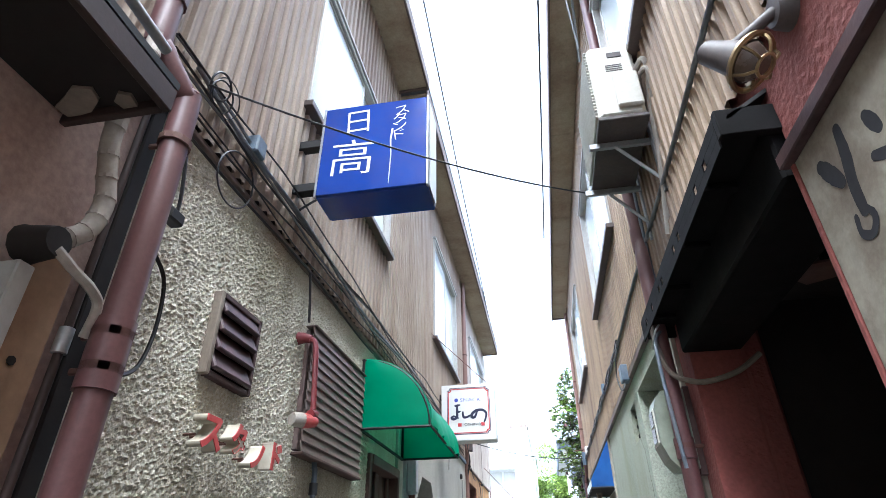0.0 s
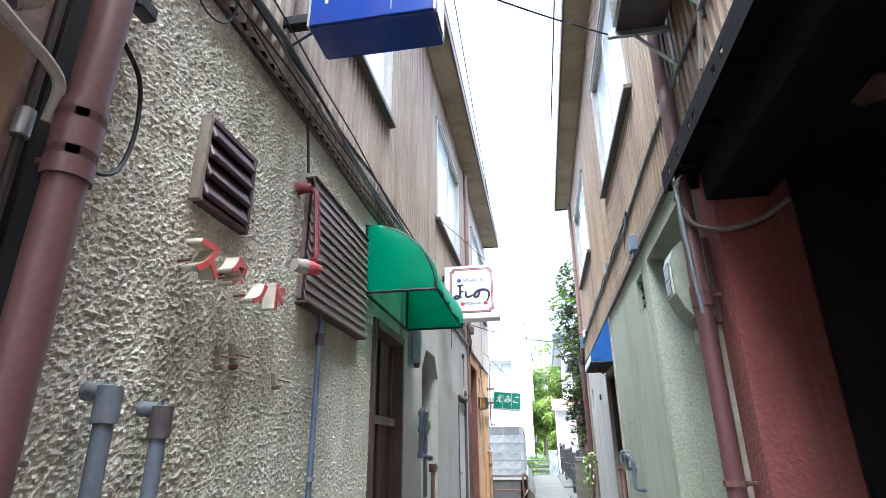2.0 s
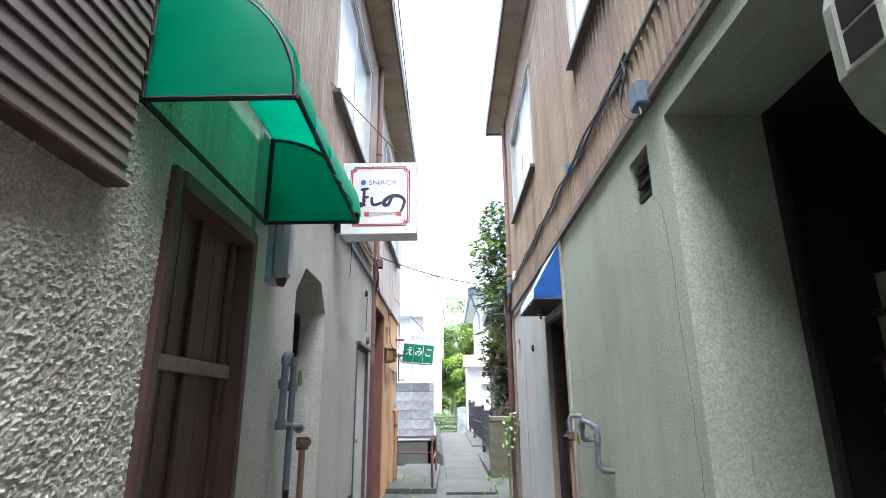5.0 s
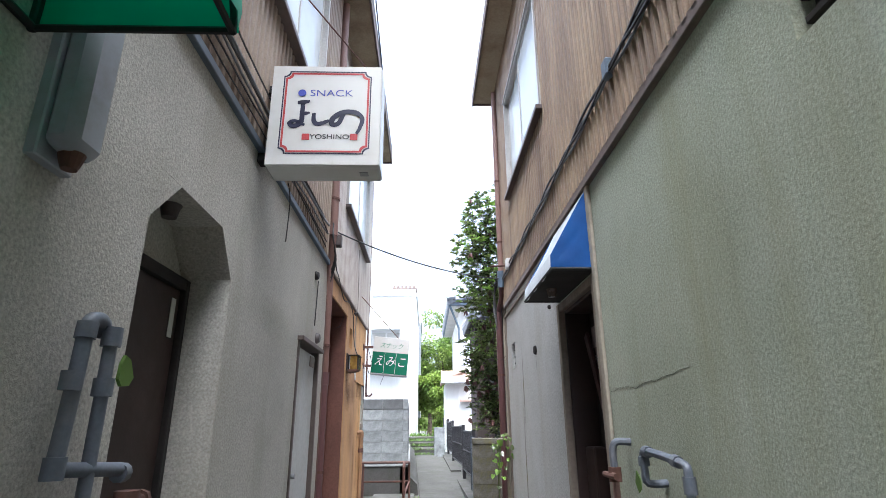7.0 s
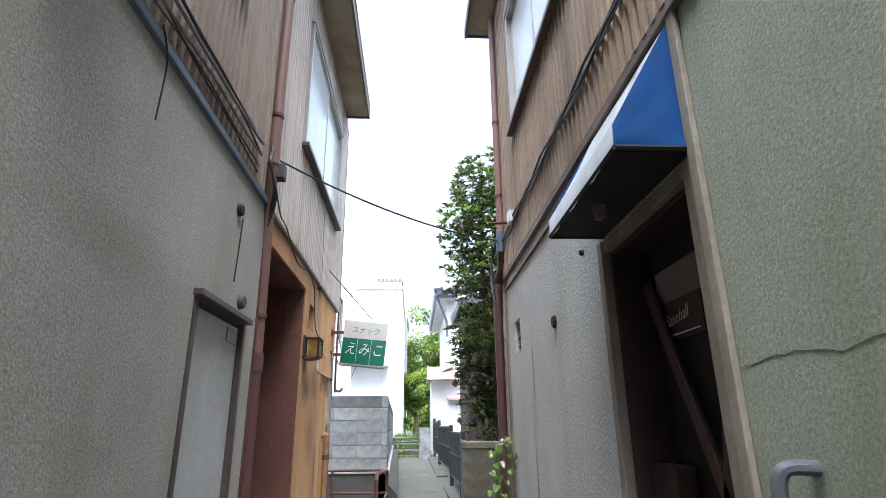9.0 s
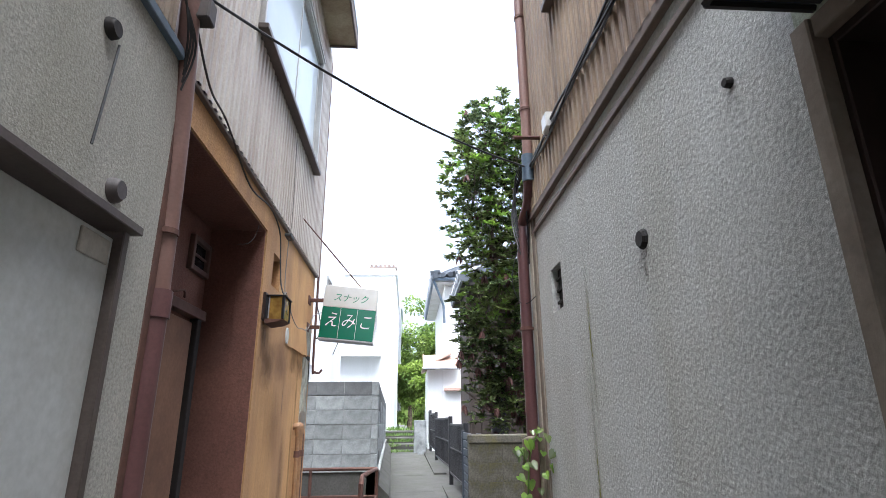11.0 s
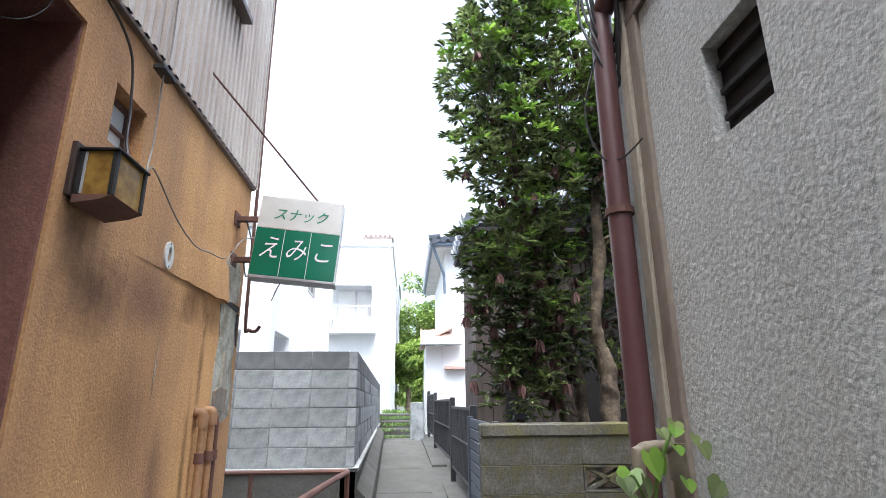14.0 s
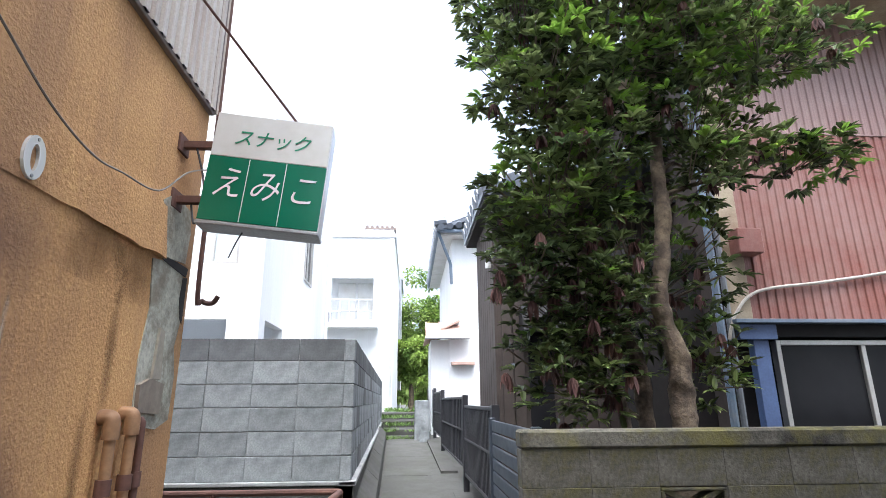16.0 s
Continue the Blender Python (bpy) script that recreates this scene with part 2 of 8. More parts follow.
RED = mat("red_stucco", (0.27, 0.08, 0.068), (0.21, 0.06, 0.05), 1.2, 0.9, 0.004, 60, grime=(0.12, 0.05, 0.045), grime_amount=0.5, streak=True, lumps=0.005, lscale=50)
PINK = mat("pinkish_plaster", (0.58, 0.45, 0.39), (0.48, 0.36, 0.31), 1.5, 0.9, 0.002, 50, grime=(0.26, 0.17, 0.135), grime_amount=0.5, streak=True, grain=0.2)
SIDING = mat("weathered_ribbed_metal", (0.37, 0.30, 0.235), (0.27, 0.205, 0.16), 1.0, 0.55, 0.0006, 120, grime=(0.15, 0.085, 0.055), grime_amount=0.65, grime_scale=2.6, streak=True, spec=0.4)
SIDING_OCHRE = mat("ochre_ribbed_metal", (0.36, 0.26, 0.165), (0.25, 0.175, 0.12), 1.0, 0.5, 0.0006, 120, grime=(0.12, 0.075, 0.055), grime_amount=0.65, grime_scale=2.6, streak=True, spec=0.45)
SIDING_PALE = mat("pale_ribbed_metal", (0.56, 0.51, 0.45), (0.45, 0.385, 0.33), 0.9, 0.45, 0.0006, 120, grime=(0.24, 0.15, 0.11), grime_amount=0.55, grime_scale=2.4, streak=True, spec=0.45)
EAVE = mat("beige_soffit_board", (0.40, 0.335, 0.235), (0.34, 0.275, 0.19), 0.8, 0.8, 0.001, 60, grime=(0.16, 0.09, 0.055), grime_amount=0.6, grime_scale=1.8)
FASCIA = mat("dark_fascia", (0.17, 0.125, 0.105), (0.12, 0.09, 0.08), 2, 0.7, 0.001, 60)
ROOF = mat("grey_roofing", (0.16, 0.165, 0.175), (0.11, 0.115, 0.125), 1.5, 0.6, 0.002, 40)
PIPE_BROWN = mat("brown_pvc", (0.14, 0.062, 0.062), (0.10, 0.042, 0.043), 1.2, 0.42, 0.0003, 80, grime=(0.20, 0.12, 0.11), grime_amount=0.4, grime_scale=2.5, streak=True)
PIPE_TAN = mat("faded_brown_pvc", (0.30, 0.175, 0.145), (0.23, 0.13, 0.105), 1.0, 0.5, 0.0003, 80, grime=(0.15, 0.08, 0.065), grime_amount=0.5, streak=True)
GAS_ORANGE = mat("orange_painted_pipe", (0.38, 0.22, 0.11), (0.29, 0.155, 0.075), 5, 0.6, 0.0006, 60, grime=(0.16, 0.09, 0.05), grime_amount=0.6, grime_scale=4)
PIPE_GREY = mat("grey_pvc", (0.135, 0.155, 0.19), (0.10, 0.12, 0.15), 3, 0.5, 0.0004, 80, grime=(0.22, 0.21, 0.19), grime_amount=0.45, grime_scale=5)
PIPE_BLUE = mat("blue_grey_pvc", (0.14, 0.19, 0.25), (0.10, 0.145, 0.20), 3, 0.5, 0.0004, 80, grime=(0.24, 0.23, 0.21), grime_amount=0.4, grime_scale=5)
DUCT = mat("taped_hose", (0.50, 0.47, 0.42), (0.40, 0.36, 0.31), 6, 0.8, 0.002, 40, grime=(0.17, 0.13, 0.10), grime_amount=0.5)
STEEL = mat("galvanised_steel", (0.42, 0.43, 0.44), (0.33, 0.34, 0.35), 4, 0.45, 0.0003, 90, metal=0.7)
ALU = mat("anodised_aluminium", (0.50, 0.49, 0.46), (0.42, 0.40, 0.37), 3, 0.4, 0.0002, 100, metal=0.5)
ALU_BROWN = mat("bronze_aluminium", (0.14, 0.11, 0.10), (0.10, 0.08, 0.07), 3, 0.45, 0.0002, 100, metal=0.3)
BLACK = mat("black_metal", (0.012, 0.011, 0.011), (0.008, 0.007, 0.007), 4, 0.6, 0.0004, 90)
# Near-black: stands in for shade in openings and under canopies; also small dark parts.
DARK = mat("shade_and_dark_parts", (0.020, 0.016, 0.015), (0.012, 0.010, 0.009), 3, 0.8, 0.001, 60)
CABLE = mat("black_cable", (0.02, 0.02, 0.022), (0.03, 0.03, 0.032), 8, 0.5)
CABLE_GREY = mat("grey_cable", (0.20, 0.21, 0.23), (0.15, 0.16, 0.17), 8, 0.5)
CABLE_DUSTY = mat("dusty_grey_cable", (0.30, 0.27, 0.24), (0.2, 0.18, 0.16), 8, 0.6)
CABLE_WHITE = mat("white_cable", (0.6, 0.58, 0.54), (0.5, 0.48, 0.44), 8, 0.5)
WOOD_DARK = mat("dark_stained_wood", (0.115, 0.06, 0.05), (0.075, 0.038, 0.032), 3, 0.6, 0.001, 45, grime=(0.2, 0.13, 0.11), grime_amount=0.4, grime_scale=6, streak=True)
WOOD_GREY = mat("weathered_wood", (0.30, 0.255, 0.205), (0.21, 0.17, 0.135), 3, 0.8, 0.001, 45, grime=(0.12, 0.09, 0.07), grime_amount=0.5, grime_scale=5, streak=True)
WOOD_TAN = mat("tan_board", (0.42, 0.28, 0.17), (0.34, 0.22, 0.13), 2, 0.75, 0.001, 45, grime=(0.2, 0.12, 0.08), grime_amount=0.5, streak=True)
LOUVRE_DARK = mat("dark_brown_door", (0.045, 0.026, 0.022), (0.03, 0.018, 0.015), 3, 0.55, 0.0006, 60)
LOUVRE = mat("brown_enamel", (0.20, 0.145, 0.13), (0.155, 0.11, 0.098), 3, 0.5, 0.0005, 70, grime=(0.28, 0.22, 0.19), grime_amount=0.4)
GLASS = mat("frosted_glass", (0.62, 0.68, 0.70), (0.55, 0.62, 0.65), 1.2, 0.12, grain=0.0, spec=0.8)
GLASS_DARK = mat("dark_window_glass", (0.022, 0.022, 0.024), (0.014, 0.014, 0.016), 1.2, 0.12, grain=0.0, spec=0.3)
GREEN_VINYL = mat("green_awning_vinyl", (0.006, 0.36, 0.19), (0.004, 0.31, 0.16), 2.0, 0.42, 0.002, 9, grain=0.05, translucent=0.42)
BLUE_VINYL = mat("blue_awning_vinyl", (0.012, 0.115, 0.42), (0.01, 0.09, 0.34), 3, 0.45, 0.003, 12, grain=0.05, translucent=0.15)
WHITE_VINYL = mat("white_awning_vinyl", (0.62, 0.66, 0.68), (0.50, 0.55, 0.58), 3, 0.45, 0.002, 14, grain=0.05, grime=(0.3, 0.3, 0.28), grime_amount=0.4)
SIGN_BLUE = mat("blue_acrylic", (0.012, 0.055, 0.33), (0.016, 0.042, 0.24), 1.8, 0.16, grain=0.0, spec=0.6, grime=(0.05, 0.06, 0.22), grime_amount=0.4, grime_scale=3)
SIGN_WHITE = mat("white_acrylic", (0.72, 0.72, 0.70), (0.66, 0.66, 0.63), 2, 0.22, grain=0.0, grime=(0.5, 0.48, 0.42), grime_amount=0.4, spec=0.5)
SIGN_GREEN = mat("green_acrylic", (0.005, 0.16, 0.085), (0.005, 0.14, 0.075), 2, 0.18, grain=0.0, spec=0.6)
PAINT_WHITE = mat("white_lettering", (0.78, 0.80, 0.82), (0.72, 0.74, 0.76), 5, 0.4, grain=0.0)
PAINT_GREEN = mat("green_lettering", (0.01, 0.24, 0.12), (0.01, 0.2, 0.1), 5, 0.4, grain=0.0)
PAINT_NAVY = mat("navy_lettering", (0.012, 0.014, 0.05), (0.012, 0.014, 0.04), 5, 0.4, grain=0.0)
PAINT_BLUE = mat("blue_lettering", (0.05, 0.075, 0.42), (0.05, 0.07, 0.38), 5, 0.4, grain=0.0)
PAINT_RED = mat("red_paint", (0.50, 0.05, 0.05), (0.43, 0.045, 0.05), 5, 0.45, grain=0.05)
LETTER_RED = mat("faded_red_enamel", (0.60, 0.085, 0.085), (0.55, 0.07, 0.07), 6, 0.5, 0.0006, 60, grime=(0.5, 0.35, 0.3), grime_amount=0.3, grime_scale=9)
LETTER_SIDE = mat("cream_letter_edge", (0.58, 0.55, 0.45), (0.50, 0.46, 0.36), 6, 0.6, 0.0006, 60, grime=(0.2, 0.15, 0.1), grime_amount=0.5, grime_scale=6)
RED_LAMP = mat("dark_red_enamel", (0.23, 0.03, 0.035), (0.18, 0.025, 0.03), 5, 0.45)
BRASS = mat("brass", (0.40, 0.30, 0.15), (0.28, 0.20, 0.11), 14, 0.4, metal=0.85)
CAST = mat("greyish_brown_cast_metal", (0.085, 0.072, 0.07), (0.06, 0.05, 0.05), 6, 0.6, 0.0006, 80, grime=(0.14, 0.10, 0.08), grime_amount=0.4, grime_scale=9)
LAMP_GLASS = mat("dusty_lamp_glass", (0.16, 0.12, 0.10), (0.10, 0.075, 0.065), 8, 0.25, grain=0.0)
AC_WHITE = mat("yellowed_white_plastic", (0.62, 0.61, 0.55), (0.56, 0.55, 0.49), 2, 0.5, 0.0004, 60, grime=(0.4, 0.36, 0.28), grime_amount=0.4)
METER = mat("grey_green_plastic", (0.27, 0.30, 0.235), (0.22, 0.245, 0.19), 3, 0.4, 0.0004, 60, grime=(0.12, 0.11, 0.08), grime_amount=0.4, grime_scale=5)
CONCRETE = mat("worn_concrete", (0.088, 0.086, 0.08), (0.055, 0.054, 0.049), 1.6, 0.85, 0.003, 55, grime=(0.045, 0.05, 0.028), grime_amount=0.6, grime_scale=2.2, grain=0.2)
BLOCK = mat("grey_concrete_block", (0.31, 0.33, 0.335), (0.19, 0.205, 0.21), 4.0, 0.92, 0.003, 80, grime=(0.10, 0.105, 0.105), grime_amount=0.65, grime_scale=2.0, vary=0.18, grain=0.25)
BLOCK_OLD = mat("mossy_concrete_block", (0.12, 0.112, 0.09), (0.02, 0.018, 0.015), 3.4, 0.94, 0.006, 60, grime=(0.14, 0.125, 0.025), grime_amount=0.75, grime_scale=3.2, vary=0.05, grain=0.35)
MORTAR = mat("mortar", (0.36, 0.365, 0.36), (0.25, 0.255, 0.25), 4, 0.95, 0.003, 60)
BRICK = mat("tan_brick", (0.30, 0.19, 0.10), (0.25, 0.15, 0.08), 6, 0.85, 0.002, 60, vary=0.2)
FENCE_DARK = mat("dark_fence_metal", (0.045, 0.045, 0.05), (0.03, 0.03, 0.034), 4, 0.4, 0.0004, 80)
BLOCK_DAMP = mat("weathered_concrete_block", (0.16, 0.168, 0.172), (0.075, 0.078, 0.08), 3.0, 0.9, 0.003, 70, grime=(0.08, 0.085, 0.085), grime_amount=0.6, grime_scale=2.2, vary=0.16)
WHITE_WALL = mat("white_render", (0.84, 0.85, 0.85), (0.80, 0.81, 0.81), 0.4, 0.9, 0.002, 30, grime=(0.55, 0.55, 0.52), grime_amount=0.4, grime_scale=0.5, streak=True)
BROWN_BOARD = mat("brown_board_cladding", (0.075, 0.057, 0.047), (0.05, 0.038, 0.032), 2, 0.8, 0.001, 40, grime=(0.03, 0.024, 0.02), grime_amount=0.5, streak=True)
RED_SIDING = mat("red_ribbed_metal", (0.235, 0.088, 0.066), (0.20, 0.075, 0.058), 0.8, 0.55, 0.0005, 80, grime=(0.32, 0.225, 0.20), grime_amount=0.55, grime_scale=0.7)
RUST_ROOF = mat("rusty_pink_roof", (0.52, 0.36, 0.30), (0.44, 0.29, 0.23), 1.5, 0.7, 0.001, 40)
TILE_ROOF = mat("grey_roof_tile", (0.16, 0.18, 0.21), (0.11, 0.125, 0.15), 2, 0.45, 0.001, 50, vary=0.15)
BLUE_PAINT = mat("blue_painted_frame", (0.10, 0.15, 0.29), (0.08, 0.12, 0.24), 3, 0.5)
BARK = mat("grey_brown_bark", (0.235, 0.18, 0.12), (0.07, 0.05, 0.037), 9, 0.9, 0.012, 38, grime=(0.045, 0.032, 0.026), grime_amount=0.75, grime_scale=6, grain=0.3)
DOOR_BROWN = mat("brown_door_panel", (0.27, 0.15, 0.095), (0.20, 0.11, 0.07), 1.5, 0.6, 0.0006, 50, grime=(0.12, 0.06, 0.045), grime_amount=0.4)
MORTAR_OLD = mat("mossy_mortar", (0.08, 0.074, 0.06), (0.025, 0.023, 0.018), 3, 0.95, 0.003, 60)
LEAF = mat("glossy_leaf", (0.19, 0.235, 0.08), (0.065, 0.095, 0.042), 1.6, 0.22, grain=0.0, translucent=0.26, island=0.8, spec=0.7)
LEAF_PALE = mat("young_or_sunlit_leaf", (0.27, 0.42, 0.06), (0.13, 0.25, 0.035), 2.0, 0.4, grain=0.0, translucent=0.35, island=0.3)
LEAF_DEAD = mat("withered_leaf", (0.13, 0.06, 0.05), (0.075, 0.035, 0.03), 3.0, 0.8, grain=0.0, translucent=0.15, island=0.5)
LEAF_FAR = mat("far_foliage", (0.30, 0.40, 0.085), (0.12, 0.20, 0.045), 0.5, 0.6, grain=0.0, translucent=0.4, island=0.5)
GRASS = mat("weeds", (0.14, 0.24, 0.045), (0.09, 0.17, 0.03), 3.0, 0.6, grain=0.0, translucent=0.3)
RUST = mat("rusty_steel", (0.15, 0.07, 0.05), (0.10, 0.05, 0.04), 8, 0.75, 0.001, 70)
CREAM = mat("cream_sign_board", (0.36, 0.325, 0.26), (0.27, 0.24, 0.185), 4, 0.75, 0.001, 50, grime=(0.14, 0.10, 0.07), grime_amount=0.6, grime_scale=4)
INK = mat("black_ink", (0.015, 0.015, 0.02), (0.02, 0.02, 0.022), 8, 0.7, grain=0.0)
SHOP_BOARD = mat("grey_notice_board", (0.20, 0.17, 0.165), (0.16, 0.135, 0.13), 3, 0.6)
DOOR_WHITE = mat("white_door_panel", (0.60, 0.61, 0.60), (0.53, 0.54, 0.53), 1.5, 0.5, 0.0004, 40, grime=(0.4, 0.38, 0.32), grime_amount=0.4)
FLASH_BLUE = mat("blue_grey_flashing", (0.15, 0.20, 0.26), (0.11, 0.15, 0.20), 4, 0.5, 0.0005, 60, grime=(0.2, 0.2, 0.2), grime_amount=0.4)
# Black metal taken darker still, so its colour carries the canopy's shade.
SHADE_BLACK = mat("shade_black_metal", (0.0045, 0.004, 0.0045), (0.003, 0.003, 0.003), 4, 0.8, 0.0004, 90, spec=0.2)
OPAL = mat("opal_plastic_cover", (0.50, 0.53, 0.58), (0.42, 0.45, 0.50), 3, 0.35, grain=0.0, grime=(0.3, 0.27, 0.24), grime_amount=0.4, grime_scale=6, translucent=0.25)
GATE_GREY = mat("blue_grey_gate_metal", (0.075, 0.09, 0.11), (0.055, 0.068, 0.085), 3, 0.45, 0.0004, 80)
RED_FADED = mat("faded_red_ribbed_metal", (0.34, 0.235, 0.21), (0.29, 0.19, 0.17), 0.8, 0.55, 0.0005, 80, grime=(0.25, 0.11, 0.09), grime_amount=0.4, grime_scale=0.9)
AMBER = mat("amber_lantern_glass", (0.36, 0.22, 0.05), (0.22, 0.12, 0.03), 22, 0.22, grain=0.0, spec=0.7)
PIPE_DIRTY = mat("dirty_tan_pvc", (0.24, 0.20, 0.145), (0.17, 0.14, 0.10), 4, 0.65, 0.0006, 60, grime=(0.10, 0.08, 0.055), grime_amount=0.6, grime_scale=7)
WOOD_PALE = mat("bleached_timber", (0.43, 0.385, 0.31), (0.31, 0.275, 0.22), 3, 0.85, 0.001, 45, grime=(0.17, 0.14, 0.11), grime_amount=0.5, grime_scale=4, streak=True)
OLD_PLASTER = mat("flaking_pale_plaster", (0.50, 0.49, 0.41), (0.36, 0.345, 0.275), 7, 0.9, 0.004, 60, grime=(0.17, 0.13, 0.09), grime_amount=0.7, grime_scale=7, grain=0.25)
SLAT_DARK = mat("purple_brown_slat", (0.075, 0.04, 0.043), (0.045, 0.024, 0.026), 5, 0.5, 0.001, 50, grime=(0.16, 0.09, 0.08), grime_amount=0.4, grime_scale=8)
FLASH_BROWN = mat("brown_flashing", (0.20, 0.155, 0.13), (0.15, 0.115, 0.10), 4, 0.6, 0.0005, 60)


def stain_mat(name, colour, amount, scale):
    """A stain that thins out towards its edges and breaks up in patches."""
    m = bpy.data.materials.new(name)
    m.use_nodes = True
    N, Lk = m.node_tree.nodes, m.node_tree.links
    bs = N["Principled BSDF"]
    bs.inputs["Base Color"].default_value = (*colour, 1)
    bs.inputs["Roughness"].default_value = 0.95
    bs.inputs["Specular IOR Level"].default_value = 0.1
    tc = N.new("ShaderNodeTexCoord")
    sp = N.new("ShaderNodeSeparateXYZ")
    Lk.new(tc.outputs["Generated"], sp.inputs[0])
    def op(kind, a, b=0.0):
        n = N.new("ShaderNodeMath")
        n.operation = kind
        for sock, v in zip(n.inputs, (a, b)):
            if hasattr(v, "links"):
                Lk.new(v, sock)
            else:
                sock.default_value = v
        return n.outputs[0]
    def ridge(c):
        return op('SUBTRACT', 1.0, op('ABSOLUTE', op('SUBTRACT', op('MULTIPLY', c, 2.0), 1.0)))
    nz = N.new("ShaderNodeTexNoise")
    nz.inputs["Scale"].default_value, nz.inputs["Detail"].default_value, nz.inputs["Roughness"].default_value = scale, 9.0, 0.7
    Lk.new(tc.outputs["Object"], nz.inputs["Vector"])
    prod = op('MULTIPLY', op('POWER', ridge(sp.outputs[1]), 0.6), op('POWER', ridge(sp.outputs[2]), 0.6))
    f = op('MULTIPLY', op('SUBTRACT', op('ADD', prod, nz.outputs[0]), 0.72), 1.4)
    mr = N.new("ShaderNodeMapRange")
    mr.inputs["To Max"].default_value = amount
    Lk.new(f, mr.inputs["Value"])
    tr = N.new("ShaderNodeBsdfTransparent")
    mx = N.new("ShaderNodeMixShader")
    Lk.new(mr.outputs[0], mx.inputs[0])
    Lk.new(tr.outputs[0], mx.inputs[1])
    Lk.new(bs.outputs[0], mx.inputs[2])
    Lk.new(mx.outputs[0], N["Material Output"].inputs[0])
    return m


STAIN_MOSS = stain_mat("moss_stain", (0.37, 0.37, 0.14), 0.6, 30)
STAIN_SOOT = stain_mat("soot_stain", (0.12, 0.085, 0.085), 0.4, 7)
STAIN_RUST = stain_mat("rust_stain", (0.16, 0.085, 0.04), 0.45, 11)
STAIN_OLIVE = stain_mat("olive_damp_stain", (0.25, 0.24, 0.11), 0.13, 45)
STAIN_PURPLE = stain_mat("purplish_weathering", (0.17, 0.105, 0.10), 0.36, 9)
STAIN_SPECKLE = stain_mat("dark_speckle", (0.13, 0.075, 0.045), 0.22, 40)
STAIN_PALE = stain_mat("pale_scratch", (0.55, 0.46, 0.36), 0.6, 12)


def stain(x, y0, y1, z0, z1, material, label, skew=0.0):
    """A thin stain on a wall across x."""
    m = Mesh()
    m.add([(x, y0, z0), (x, y1, z0 + skew), (x, y1, z1 + skew), (x, y0, z1)], [(0, 1, 2, 3)])
    solo("wall_stain", m, material, label, "stain", kind="structure", weld=False)

# ---------------------------------------------------------------- ground
def lane_z(y):
    return 0.0 if y < 15 else min((y - 15) * 0.034, 0.6)


def build_ground():
    m = Mesh()
    ys = [-400, -60, -8, -4, 0, 3, 6, 9, 12, 13.5, 15, 18, 21, 25, 30, 40, 80, 400]
    xs = [-400, -80, -12, -5, -2, -1, 0, 1, 2, 5, 12, 80, 400]
    for j, y in enumerate(ys):
        for x in xs:
            m.v.append((x, y, lane_z(y) - 0.012 * (1 if abs(x) < 1.5 else 0)))
    n = len(xs)
    for j in range(len(ys) - 1):
        for i in range(n - 1):
            m.f.append((j * n + i, j * n + i + 1, (j + 1) * n + i + 1, (j + 1) * n + i))
    solo("ground", m, CONCRETE, "worn grey concrete ground of the alley", "ground", kind="structure", weld=False)


build_ground()

# ---------------------------------------------------------------- left side walls
LX, RX, OX = -1.27, 0.79, -1.33
WIN_L = [(2.22, 4.12, 3.93, 5.15), (6.32, 8.2, 4.0, 5.45), (10.25, 12.65, 4.05, 5.5)]
WIN_R = [(1.75, 3.0, 4.05, 5.4), (4.0, 5.93, 3.95, 5.33), (7.95, 9.92, 4.03, 5.33)]

solo("wall_left_near", Mesh().wall(0, LX - 0.25, LX - 0.02, -1.6, 1.27, 0, 2.98), PINK, "pinkish brown plaster wall of the nearest house", "wall", kind="structure")
solo("wall_left_render", Mesh().wall(0, LX - 0.25, LX - 0.025, 1.27, 5.0, 0, 2.98, [(4.02, 4.88, -1, 2.2)]), PEBBLE, "beige ground-floor wall with a door opening", "wall", kind="structure")


def spatter_sheet():
    y0, y1, z0, z1, step = 1.27, 4.02, 0.0, 2.98, 0.0066
    ny, nz = int((y1 - y0) / step), int((z1 - z0) / step)
    y = np.linspace(y0, y1, ny + 1)
    z = np.linspace(z0, z1, nz + 1)
    m = Mesh()
    for j in range(nz + 1):
        for i in range(ny + 1):
            p = Vector((y[i], z[j], 0.0))
            a = noise.noise(p * 68.0 + Vector((3, 1, 7)))
            b = noise.noise(p * 125.0 + Vector((9, 4, 2)))
            c = noise.noise(p * 6.0)
            d = max(a, -0.12) * 0.0105 + b * 0.0042 + c * 0.004
            m.v.append((LX - 0.006 + d, y[i], z[j]))
    n = ny + 1
    for j in range(nz):
        for i in range(ny):
            k = j * n + i
            m.f.append((k, k + 1, k + n + 1, k + n))
    m.add([(LX - 0.025, y1, 0), (LX - 0.006, y1, 0), (LX - 0.006, y1, z1), (LX - 0.025, y1, z1)], [(0, 1, 2, 3)])
    return m


solo("wall_render_coat", spatter_sheet(), PEBBLE, "beige rough spatter-dash render with rust streaks", "wall", kind="structure", weld=False)

ARCH = (5.70, 6.57, -1, 2.29)
m = Mesh().wall(0, LX - 0.25, LX, 5.0, 8.13, 0.5, 2.93, [(5.70, 6.57, 0, 2.29)])
m.wall(0, LX - 0.25, LX, 8.97, 9.2, 0.0, 2.93)
m.wall(0, LX - 0.25, LX, 8.13, 8.97, 2.02, 2.93)
m.prism([(5.70, 2.08), (5.70, 2.29), (5.91, 2.29)], 0, LX - 0.25, LX - 0.0005)
m.prism([(6.57, 2.07), (6.57, 2.29), (6.38, 2.29)], 0, LX - 0.25, LX - 0.0005)
